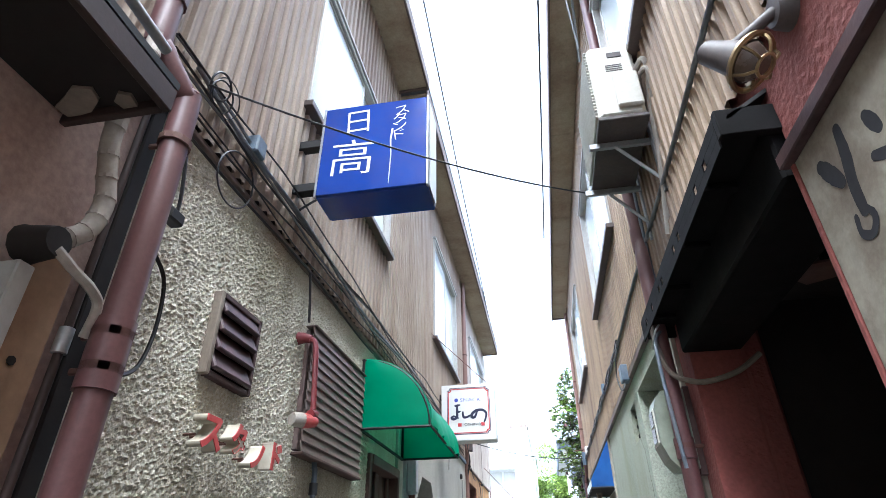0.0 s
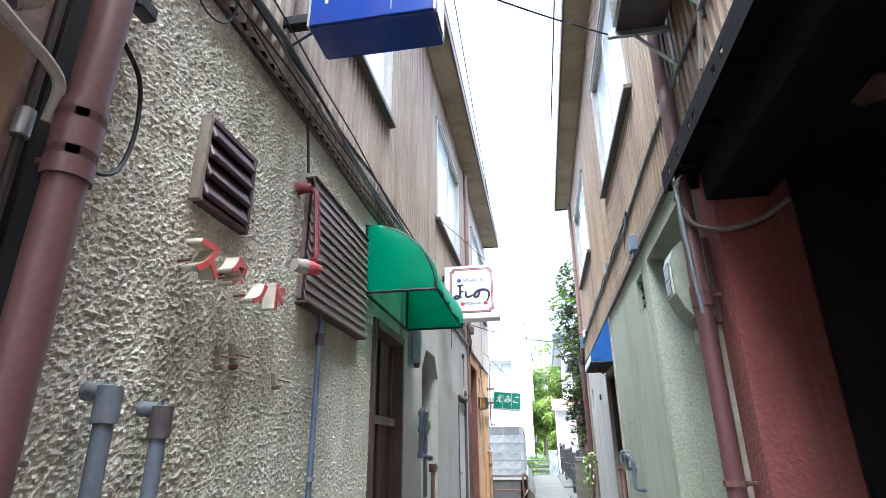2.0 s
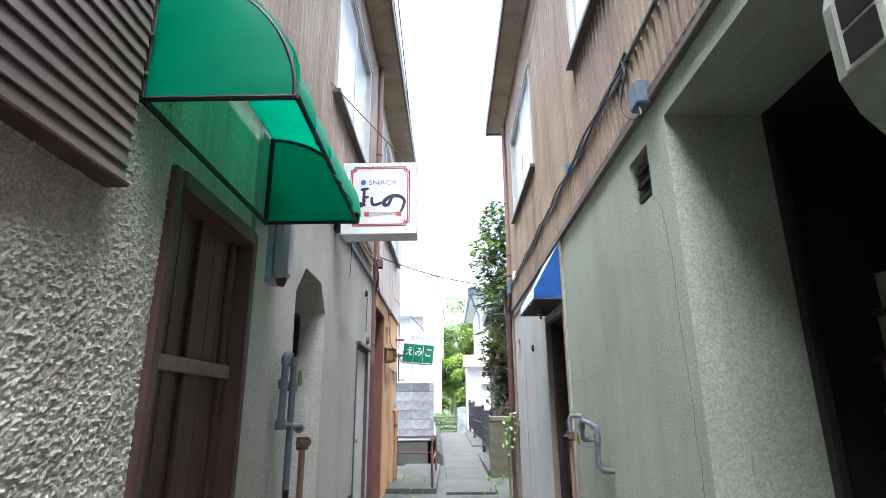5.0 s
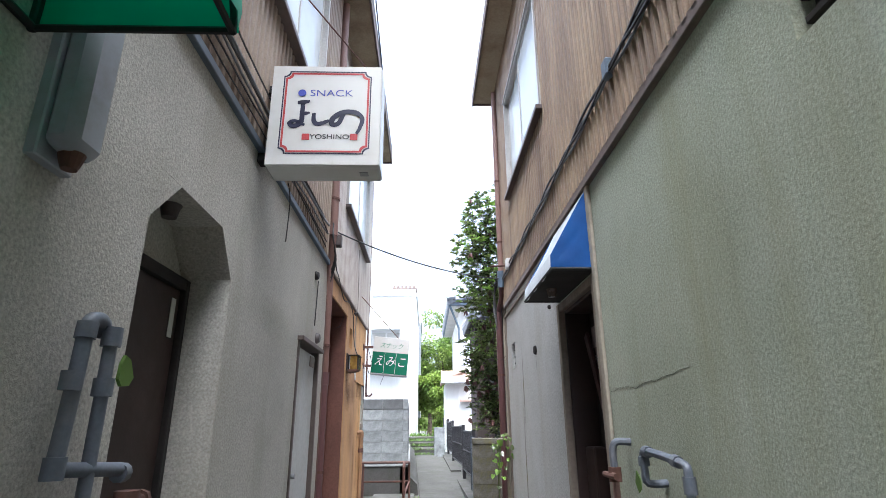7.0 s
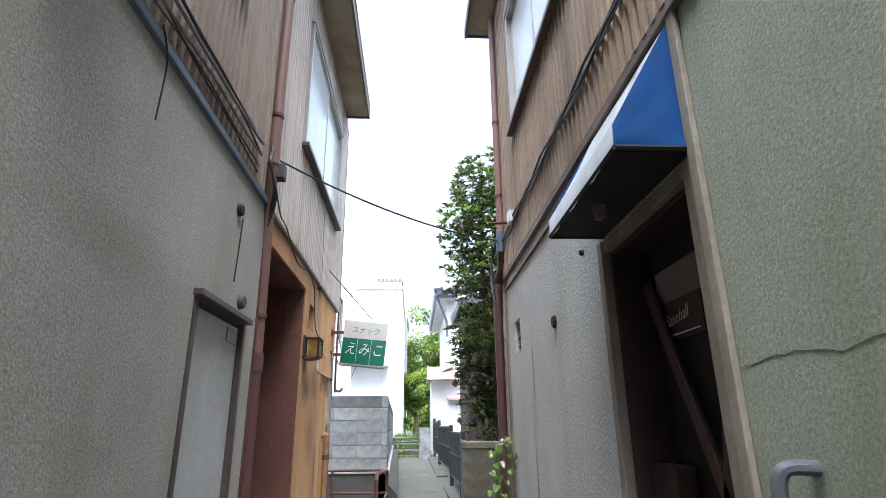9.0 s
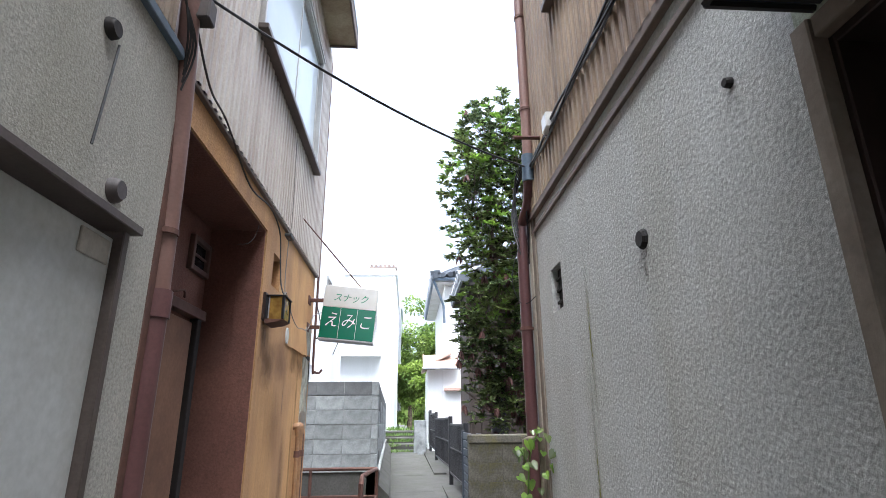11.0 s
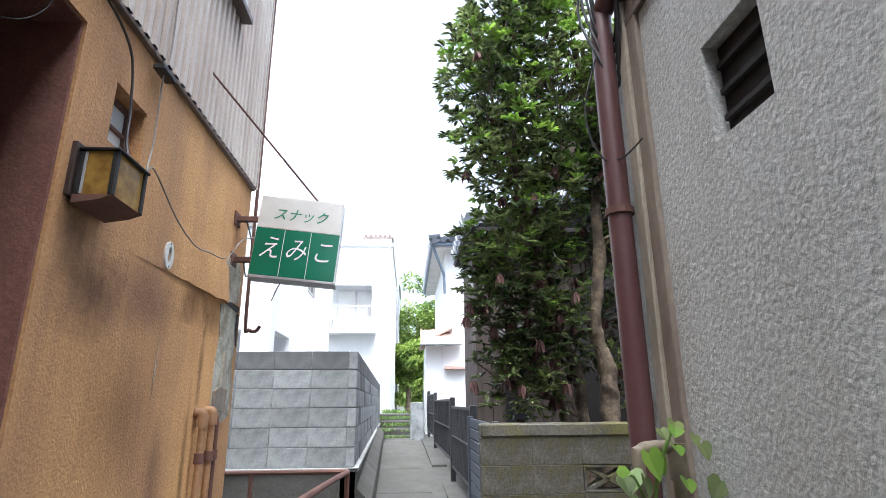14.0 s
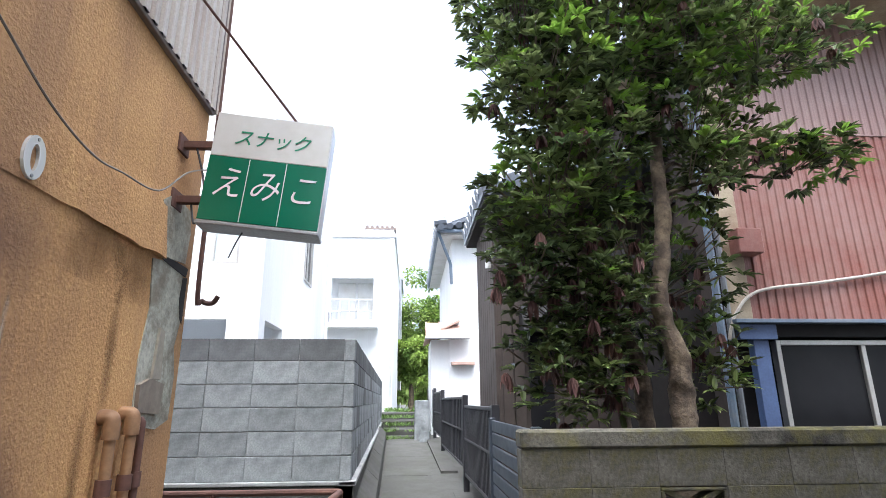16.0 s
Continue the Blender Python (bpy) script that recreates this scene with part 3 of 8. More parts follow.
m.wall(0, LX - 0.25, LX, 4.88, 5.0, 0.5, 2.93)
solo("wall_left_stucco", m, STUCCO_PALE, "pale stucco wall with a chamfered door niche", "wall", kind="structure")
m = Mesh()
m.box(LX - 0.33, LX - 0.252, 5.6, 6.67, 0, 2.5)
solo("niche_wall", m, STUCCO_PALE, "stucco lining of the door niche", "wall", kind="structure")
solo("wall_left_base", Mesh().wall(0, LX - 0.25, LX - 0.03, 4.88, 8.13, 0, 0.5, [(5.70, 6.57, -1, 1)]), MORTAR, "mortar base under the brick plinth", "wall", kind="structure")

OPEN = (9.5, 11.12, -1, 2.78)
m = Mesh().wall(0, OX - 0.2, OX, 9.2, 13.4, 0, 3.0, [OPEN, (11.38, 11.66, 2.4, 2.68)])
solo("wall_orange", m, ORANGE, "orange stucco wall with a deep entrance and stains", "wall", kind="structure")
m = Mesh()
m.box(-1.85, -1.77, 9.3, 12.0, 0, 3.0)
m.box(-1.77, OX - 0.2, 11.12, 11.25, 0, 3.0)
m.box(-1.77, OX - 0.2, 9.38, 9.5, 0, 3.0)
m.box(-1.77, OX - 0.2, 9.5, 11.12, 2.78, 3.0)
m.box(OX - 0.2, OX - 0.012, 11.108, 11.119, 0, 2.77).box(OX - 0.2, OX - 0.012, 9.501, 9.512, 0, 2.77).box(OX - 0.2, OX - 0.012, 9.501, 11.119, 2.77, 2.779)
solo("entrance_wall", m, MAROON, "maroon stucco lining of the deep entrance", "wall", kind="structure")
solo("wall_left_upper", Mesh().wall(0, LX - 0.25, LX - 0.02, -1.6, 9.0, 2.98, 6.2, WIN_L).wall(0, OX - 0.25, OX - 0.01, 9.0, 13.38, 3.0, 6.2, WIN_L), DARK, "upper wall behind the ribbed metal siding", "wall", kind="structure")
solo("siding_left_near", Mesh().ribs(0, LX + 0.012, 1, -1.6, 4.5, 2.98, 6.2, WIN_L, 0.088, 0.026), SIDING, "weathered brown-beige ribbed metal siding", "siding", kind="structure", smooth=True, weld=False)
solo("siding_left_middle", Mesh().ribs(0, LX + 0.004, 1, 4.5, 9.0, 2.96, 6.2, WIN_L, 0.082, 0.028), SIDING, "weathered brown ribbed metal siding over the stucco", "siding", kind="structure", smooth=True, weld=False)
solo("siding_left_far", Mesh().ribs(0, OX + 0.02, 1, 9.0, 13.42, 3.0, 6.2, WIN_L, 0.085, 0.022), SIDING_PALE, "pale faded ribbed metal siding over the orange wall", "siding", kind="structure", smooth=True, weld=False)
solo("trim_left_near", Mesh().box(LX - 0.02, LX + 0.02, 1.27, 4.9, 2.955, 2.982), FLASH_BROWN, "thin brown metal flashing above the render", "trim", kind="structure")
solo("trim_left", Mesh().box(LX - 0.02, LX + 0.03, 4.9, 9.15, 2.915, 2.962), FLASH_BLUE, "blue-grey metal flashing under the siding", "trim", kind="structure")
solo("trim_left_far", Mesh().box(OX - 0.012, OX + 0.03, 9.2, 13.4, 2.978, 3.004), FLASH_BROWN, "thin rusty drip edge under the pale siding", "trim", kind="structure")
solo("wall_left_end", Mesh().wall(1, 13.25, 13.4, -8, OX - 0.2, 0, 6.2), SIDING, "end wall of the left row of houses", "wall", kind="structure")
solo("trim_corner", Mesh().box(OX - 0.03, OX + 0.032, 13.33, 13.43, 3.0, 6.2), FLASH_BROWN, "brown metal corner trim", "trim", kind="structure")


def eave(name, face, wall_x, edge_x, y0, y1, z, joints):
    m = Mesh()
    m.box(min(wall_x, edge_x), max(wall_x, edge_x), y0, y1, z, z + 0.04)
    ob = solo(name, m, EAVE, "beige soffit boards with rust stains along the eave", "eave", kind="structure")
    part("fascia", Mesh().box(edge_x - 0.012, edge_x + 0.012, y0 - 0.01, y1 + 0.01, z - 0.035, z + 0.13), FASCIA, ob)
    part("end_board", Mesh().box(min(wall_x, edge_x), max(wall_x, edge_x), y1 - 0.02, y1 + 0.004, z - 0.03, z + 0.1), FASCIA, ob)
    for y in joints:
        part("cover_strip", Mesh().box(min(wall_x, edge_x) + 0.02, max(wall_x, edge_x) - 0.02, y - 0.012, y + 0.012, z - 0.006, z), EAVE, ob)
    return ob


eave("eave_left_near", 1, LX, -0.90, -1.7, 4.28, 6.2, [1.2, 3.0])
eave("eave_left_far", 1, LX - 0.05, -0.93, 4.34, 13.15, 6.15, [5.2, 7.0, 8.8, 10.6])
eave("eave_right", -1, RX, 0.46, -1.7, 11.17, 6.15, [1.5, 3.4, 5.3, 7.2, 9.1])


def roof(name, x0, x1, y0, y1, z, rise):
    m = Mesh()
    m.prism([(x0, z), (x1, z + rise), (x1, z + rise + 0.06), (x0, z + 0.06)], 1, y0, y1)
    solo(name, m, ROOF, "low-pitched grey metal roof", "roof", kind="structure")


roof("roof_left", -0.92, -8, -1.7, 13.15, 6.33, 1.6)
roof("roof_right", 0.47, 7, -1.7, 11.17, 6.29, 1.6)

# ---------------------------------------------------------------- right side walls
solo("wall_right_near", Mesh().wall(0, 0.80, 1.05, -1.6, 3.12, 0, 3.02, [(1.38, 2.90, -1, 2.62)]), RED, "red rough stucco wall with a dark entrance", "wall", kind="structure")
solo("entrance_jamb", Mesh().box(1.05, 1.17, 2.90, 3.06, 0, 2.9, 0.02), RED, "red stucco pillar beside the dark entrance", "wall", kind="structure")
# The entrance's inner shade is put into these near-black walls and ceiling.
solo("entrance_wall_back", Mesh().box(1.9, 1.98, 1.0, 3.3, 0, 2.9), DARK, "back wall of the entrance, near-black in place of shade", "wall", kind="structure")
solo("entrance_wall_near", Mesh().box(1.05, 1.9, 1.26, 1.38, 0, 2.9), DARK, "side wall of the entrance, near-black in place of shade", "wall", kind="structure")
solo("entrance_wall_far", Mesh().box(1.17, 1.9, 2.96, 3.06, 0, 2.9), DARK, "side wall of the entrance, near-black in place of shade", "wall", kind="structure")
solo("entrance_ceiling", Mesh().box(1.05, 1.9, 1.38, 2.96, 2.70, 2.78), DARK, "ceiling of the entrance, near-black in place of shade", "ceiling", kind="structure")
m = Mesh().wall(0, RX, RX + 0.16, 3.12, 7.05, 0, 2.82, [(3.21, 4.55, -1, 2.68), (4.80, 5.08, 2.37, 2.66)])
m.wall(0, RX, RX + 0.16, 7.05, 8.04, 2.25, 2.82)
solo("wall_green", m, STUCCO_GREEN, "pale green stucco wall with yellow stains and cracks", "wall", kind="structure")
m = Mesh()
m.box(RX + 0.16, 1.27, 4.55, 4.67, 0, 2.8)
m.box(RX + 0.16, 1.27, 3.12, 4.67, 2.68, 2.78)
solo("passage_wall", m, STUCCO_GREEN, "pale green lining of the stair entrance", "wall", kind="structure")
# Stairwell surfaces coloured near-black to carry the shade of the opening.
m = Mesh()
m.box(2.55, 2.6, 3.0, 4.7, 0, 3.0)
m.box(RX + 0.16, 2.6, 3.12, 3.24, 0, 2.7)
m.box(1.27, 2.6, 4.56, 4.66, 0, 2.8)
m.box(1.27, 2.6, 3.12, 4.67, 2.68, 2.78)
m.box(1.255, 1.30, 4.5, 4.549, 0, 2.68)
solo("stair_wall", m, DARK, "stairwell walls, near-black in place of shade", "wall", kind="structure")
solo("wall_white", Mesh().wall(0, RX, RX + 0.16, 8.04, 10.95, 0, 2.82, [(10.27, 10.52, 2.0, 2.3)]), STUCCO_WHITE, "rough white stucco wall with a small square opening", "wall", kind="structure")
solo("wall_right_end", Mesh().wall(1, 10.8, 10.95, RX + 0.16, 7, 0, 6.2), STUCCO_WHITE, "end wall of the right row of houses", "wall", kind="structure")
solo("wall_right_upper", Mesh().wall(0, RX + 0.02, RX + 0.2, -1.6, 10.95, 2.82, 6.2, WIN_R), DARK, "upper wall behind the ribbed siding", "wall", kind="structure")
solo("siding_right", Mesh().ribs(0, RX - 0.012, -1, -1.6, 10.97, 2.86, 6.2, WIN_R, 0.082, 0.028), SIDING_OCHRE, "weathered brown ribbed metal siding", "siding", kind="structure", smooth=True, weld=False)
solo("trim_right", Mesh().box(RX - 0.035, RX + 0.02, 3.12, 10.97, 2.815, 2.875), FLASH_BROWN, "brown metal flashing under the siding", "trim", kind="structure")
solo("trim_right_lower", Mesh().box(RX - 0.02, RX + 0.01, 7.0, 10.96, 2.70, 2.735), FLASH_BROWN, "brown wooden rail on the white wall", "trim", kind="structure")
solo("corner_post", Mesh().box(RX - 0.03, RX + 0.12, 10.935, 11.0, 0, 2.82), WOOD_PALE, "bleached grey timber corner post", "post", kind="structure")
solo("corner_post_inner", Mesh().box(RX - 0.018, RX + 0.12, 10.86, 10.933, 0, 2.82), WOOD_GREY, "weathered brown timber board beside the corner post", "post", kind="structure")
solo("wall_behind", Mesh().wall(1, -14.2, -14, -40, 40, 0, 5.5), STUCCO_PALE, "unseen plain wall added to close off the place behind the alley", "wall", kind="structure")
# Unseen walls added on both sides to cut the light from behind.
solo("wall_behind_left", Mesh().wall(0, LX - 0.3, LX - 0.03, -9.0, -1.6, 0, 6.2).wall(1, -9.2, -9.0, -8, LX - 0.02, 0, 6.2), STUCCO_PALE, "unseen plain walls added behind the start to block light", "wall", kind="structure")
solo("wall_behind_right", Mesh().wall(0, RX + 0.02, RX + 0.3, -9.0, -1.6, 0, 6.2).wall(1, -9.2, -9.0, RX + 0.01, 7, 0, 6.2), STUCCO_PALE, "unseen plain walls added behind the start to block light", "wall", kind="structure")
# Unseen inner surfaces; near-black colour stands in for unlit rooms.
solo("vent_room_wall", Mesh().box(RX + 0.5, RX + 0.55, 4.7, 11.0, 0, 2.8), DARK, "unseen inside wall behind the small openings, near-black for shade", "wall", kind="structure")
solo("floor_upper", Mesh().box(RX + 0.2, 5, -1.6, 10.8, 2.8, 2.86).box(-7, LX - 0.26, -1.6, 13.2, 2.94, 3.0), DARK, "unseen upper floors, near-black for unlit rooms", "floor", kind="structure")
solo("room_wall", Mesh().box(-2.6, -2.55, -1.6, 13.2, 3.0, 6.2).box(2.2, 2.25, -1.6, 10.8, 2.86, 6.2), DARK, "unseen inner walls of the upper rooms, near-black for unlit rooms", "wall", kind="structure")


# ---------------------------------------------------------------- windows
def window(name, x, face, y0, y1, z0, z1, frame_mat, label):
    """A two-light sliding window in a wall across x; face is the way it looks."""
    ob = thing(name, x, (y0 + y1) / 2, z0, label, "window", kind="structure")
    d = 0.045 * face
    f = Mesh()
    w = 0.035
    for a, b, c, e in ((y0, y0 + w, z0, z1), (y1 - w, y1, z0, z1), (y0 + w, y1 - w, z0, z0 + w), (y0 + w, y1 - w, z1 - w, z1)):
        f.box(min(x - 0.06 * face, x + d), max(x - 0.06 * face, x + d), a, b, c, e, 0.003)
    part("window_frame", f, frame_mat, ob)
    part("window_sill", Mesh().box(min(x, x + 0.085 * face), max(x, x + 0.085 * face), y0 - 0.03, y1 + 0.03, z0 - 0.045, z0, 0.004), ALU_BROWN, ob, "dark bronze metal sill")
    part("window_head", Mesh().box(min(x, x + 0.06 * face), max(x, x + 0.06 * face), y0 - 0.02, y1 + 0.02, z1, z1 + 0.03, 0.004), frame_mat, ob)
    ym = (y0 + y1) / 2
    for k, (a, b) in enumerate(((y0 + w, ym + 0.02), (ym - 0.02, y1 - w))):
        xx = x + face * (0.012 - 0.03 * k)
        s = Mesh()
        for p, q, c, e in ((a, a + 0.03, z0 + w, z1 - w), (b - 0.03, b, z0 + w, z1 - w), (a + 0.03, b - 0.03, z0 + w, z0 + w + 0.045), (a + 0.03, b - 0.03, z1 - w - 0.03, z1 - w)):
            s.box(xx - 0.011, xx + 0.011, p, q, c, e, 0.002)
        sash = part("sash", s, ALU, ob, "silver aluminium sash")
        part("pane", Mesh().box(xx - 0.003, xx + 0.003, a + 0.025, b - 0.025, z0 + w + 0.04, z1 - w - 0.025, 0.0), GLASS, sash, "frosted glass reflecting the sky")


for i, (y0, y1, z0, z1) in enumerate(WIN_L):
    window("window_%d" % (i + 1), LX + 0.01 if i < 2 else OX + 0.03, 1, y0, y1, z0, z1, ALU if i else ALU, "aluminium sliding window with frosted glass in ribbed siding")
for i, (y0, y1, z0, z1) in enumerate(WIN_R):
    window("window_%d" % (i + 4), RX - 0.012, -1, y0, y1, z0, z1, ALU, "aluminium sliding window with frosted glass in ribbed siding")


# ---------------------------------------------------------------- left side, things
def pipe_run(name, path, r, material, label, clips=(), collars=(), n=12, bend=True, category="pipe"):
    """A pipe along path, with clips at (x, y, z) and wider collars."""
    a = path[0]
    ob = thing(name, a[0], a[1], a[2], label, category)
    part("pipe", Mesh().tube(path, r, n), material, ob, smooth=True)
    for c in clips:
        part("clip", Mesh().tube([(c[0], c[1], c[2] - 0.012), (c[0], c[1], c[2] + 0.012)], r + 0.008, n).box(c[0] - r - 0.05 if c[0] < 0 else c[0], c[0] if c[0] < 0 else c[0] + r + 0.05, c[1] - 0.008, c[1] + 0.008, c[2] - 0.01, c[2] + 0.01), RUST, ob, "rusty pipe clip")
    for c0, c1, mt in collars:
        part("collar", Mesh().tube([c0, c1], r + 0.008, n), mt, ob, smooth=True)
    return ob


pipe_run("downpipe", smooth_path([(-1.15, 1.23, 0.0), (-1.15, 1.23, 1.4), (-1.15, 1.23, 2.8), (-1.16, 1.2, 2.93), (-1.2, 1.1, 3.05), (-1.21, 1.07, 3.2), (-1.21, 1.07, 4.5), (-1.21, 1.07, 6.2)], 5), 0.047, PIPE_BROWN,
         "reddish-brown plastic downpipe with an offset bend", [(-1.15, 1.23, 2.02), (-1.15, 1.23, 1.92), (-1.15, 1.23, 2.72)], [((-1.15, 1.23, 1.86), (-1.15, 1.23, 2.06), PIPE_BROWN), ((-1.21, 1.07, 3.28), (-1.21, 1.07, 3.42), PIPE_BROWN)])
pipe_run("conduit", [(-1.24, 1.17, 0), (-1.24, 1.17, 2.9)], 0.012, LOUVRE_DARK, "thin dark conduit beside the downpipe", (), [((-1.235, 1.165, 1.95), (-1.235, 1.165, 2.02), STEEL)])
# Near-black strip stands in for the shadow next to the downpipe.
solo("cover_strip", Mesh().box(LX - 0.03, LX + 0.012, 1.215, 1.275, 0, 2.95), DARK, "dark strip in place of the shadow between the two walls", "trim", kind="structure")


def hose():
    ob = thing("drain_hose", -1.2, 1.04, 2.2, "off-white taped drain hose on the plaster wall", "hose")
    p = smooth_path([(-1.21, 1.07, 4.2), (-1.2, 1.07, 3.3), (-1.2, 1.06, 3.1), (-1.17, 1.03, 2.85), (-1.2, 1.04, 2.61), (-1.2, 1.07, 2.48), (-1.19, 1.09, 2.38), (-1.19, 1.075, 2.28), (-1.2, 1.03, 2.22), (-1.21, 0.99, 2.19)], 6)
    part("hose", Mesh().tube(p, 0.028, 10), DUCT, ob, smooth=True)
    for k in range(3, len(p) - 2, 4):
        part("tape", Mesh().tube([p[k], p[k] + (p[k + 1] - p[k]) * 0.6], 0.0305, 10), DUCT, ob)
    part("elbow", Mesh().tube([(-1.265, 0.985, 2.18), (-1.245, 0.985, 2.18), (-1.2, 0.985, 2.18), (-1.165, 0.985, 2.18)], 0.055, 12, r2=0.04), DARK, ob, "dirty dark plastic wall socket", smooth=True)
    q = smooth_path([(-1.17, 0.99, 2.16), (-1.16, 1.05, 2.13), (-1.16, 1.12, 2.11), (-1.17, 1.17, 2.08), (-1.2, 1.19, 2.0)], 6)
    part("flexible_tube", Mesh().tube(q, 0.014, 8), DUCT, ob, "ribbed grey flexible tube", smooth=True)


hose()


def canopy_left():
    ob = thing("canopy", -1.1, -0.3, 2.58, "dark brown eave canopy with a torn soffit", "canopy")
    # Soffit near-black: the shade under the canopy is put into its colour.
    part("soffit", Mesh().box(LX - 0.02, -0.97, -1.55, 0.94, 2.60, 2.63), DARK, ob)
    part("fascia", Mesh().box(-0.97, -0.945, -1.55, 0.965, 2.57, 2.65).box(LX - 0.02, -0.97, 0.94, 0.965, 2.57, 2.65), LOUVRE_DARK, ob)
    part("roof_sheet", Mesh().prism([(-0.945, 2.655), (LX - 0.02, 2.93), (LX - 0.02, 2.96), (-0.945, 2.68)], 1, -1.55, 0.965), BLACK, ob)
    for y in (-1.2, -0.8, -0.4, 0.0, 0.5):
        part("batten", Mesh().box(LX, -0.972, y - 0.02, y + 0.02, 2.57, 2.60), LOUVRE_DARK, ob)
    part("torn_board", Mesh().prism([(-1.27, 0.90), (-1.22, 0.875), (-1.17, 0.845), (-1.12, 0.86), (-1.13, 0.90), (-1.18, 0.935), (-1.26, 0.945)], 2, 2.585, 2.596), WOOD_GREY, ob, "pale torn scrap of soffit board")
    part("torn_board", Mesh().prism([(-1.09, 0.91), (-1.06, 0.885), (-1.03, 0.90), (-1.04, 0.945), (-1.08, 0.95)], 2, 2.585, 2.596), WOOD_GREY, ob, "pale torn scrap of soffit board")
    part("gutter", Mesh().tube([(-0.96, 0.3, 2.78), (-1.0, 0.93, 2.80)], 0.016, 10), STEEL, ob, "grey metal rod along the roof edge", smooth=True)


canopy_left()


def side_board():
    ob = thing("door_1", -1.25, 0.7, 0, "tan wooden side door with a weathered white frame", "door", kind="structure")
    part("door_panel", Mesh().box(LX - 0.018, LX + 0.008, 0.1, 0.955, 0, 2.05), WOOD_DARK, ob)
    part("door_frame", Mesh().box(LX - 0.018, LX + 0.045, 0.955, 1.005, 0, 2.12), DOOR_WHITE, ob, "flaking white-painted frame")
    part("side_board", Mesh().box(LX - 0.018, LX + 0.006, 1.008, 1.15, 0, 2.2), WOOD_TAN, ob)
    for z in (1.66, 1.9):
        part("knot", Mesh().tube([(LX + 0.004, 1.07, z), (LX + 0.010, 1.07, z)], 0.012, 8), DARK, ob)


side_board()


def small_vent():
    y0, y1, z0, z1 = 1.815, 2.165, 2.105, 2.455
    ob = thing("wall_vent", LX, 2.02, z0, "wooden wall vent with thick dark red louvres", "vent")
    for a, b, c, d in ((y0, y0 + 0.025, z0, z1), (y1 - 0.025, y1, z0, z1), (y0 + 0.025, y1 - 0.025, z1 - 0.025, z1), (y0 + 0.025, y1 - 0.025, z0, z0 + 0.02)):
        part("frame_board", Mesh().box(LX - 0.02, LX + 0.034, a, b, c, d, 0.004), WOOD_GREY if b < 2.0 else SLAT_DARK, ob)
    part("backing", Mesh().box(LX - 0.02, LX + 0.012, y0 + 0.036, y1 - 0.036, z0 + 0.02, z1 - 0.036, 0.0), DARK, ob)
    for k in range(4):
        z = z0 + 0.04 + k * 0.078
        mm = Matrix.Translation((LX + 0.022, (y0 + y1) / 2, z + 0.03)) @ pose(0, 0, 0, 0, 64, 0)
        part("slat", Mesh().box(-0.047, 0.047, -0.146, 0.146, -0.011, 0.011, 0.006, mm), SLAT_DARK, ob)


small_vent()


def big_louvre():
    y0, y1, z0, z1 = 2.72, 3.68, 1.98, 2.66
    ob = thing("louvre_panel", LX, 3.2, z0, "brown metal louvre panel on the rough wall", "louvre")
    part("backing", Mesh().box(LX - 0.02, LX + 0.02, y0 + 0.01, y1 - 0.01, z0 + 0.01, z1 - 0.01), LOUVRE, ob)
    n = 13
    for k in range(n):
        z = z0 + (k + 0.5) * (z1 - z0) / n
        mm = Matrix.Translation((LX + 0.045, (y0 + y1) / 2, z)) @ pose(0, 0, 0, 0, -11, 0)
        part("slat", Mesh().box(-0.004, 0.004, -(y1 - y0) / 2, (y1 - y0) / 2, -0.0305, 0.0305, 0.003, mm), LOUVRE, ob)
    part("top_edge", Mesh().box(LX - 0.01, LX + 0.06, y0, y1, z1, z1 + 0.012), LOUVRE, ob)
    part("bottom_edge", Mesh().box(LX - 0.01, LX + 0.065, y0, y1, z0 - 0.016, z0), WOOD_DARK, ob)


big_louvre()


def sign_letter(ch, y, z, size, tilt, label):
    ob = thing("sign_letter", LX, y, z, label, "sign letter", "letters of the wall sign")
    t = pose(0, 0, 0, 0, 0, 90) @ pose(0, 0, 0, 0, tilt, 0)
    lettering("body", ch, size, (LX + 0.065, y, z), LETTER_SIDE, ob, "cream-painted letter edge", t, 1.0, 0, 0.004, 0.028)
    lettering("face", ch, size, (LX + 0.095, y, z), LETTER_RED, ob, "faded red letter face", t, 1.0, 0, 0.005, 0.002)
    for dy in (-0.02, 0.02):
        part("stud", Mesh().tube([(LX - 0.01, y + dy, z), (LX + 0.04, y + dy, z)], 0.005, 6), RUST, ob)


sign_letter("ス", 1.845, 1.88, 0.145, 0, "faded red and cream raised katakana letter on the wall")
sign_letter("タ", 2.04, 1.89, 0.12, -4, "faded red and cream raised katakana letter on the wall")
sign_letter("ノ", 2.205, 1.855, 0.125, 6, "broken red and cream raised katakana stroke on the wall")
sign_letter("ド", 2.36, 1.88, 0.13, 2, "faded red and cream raised katakana letter on the wall")

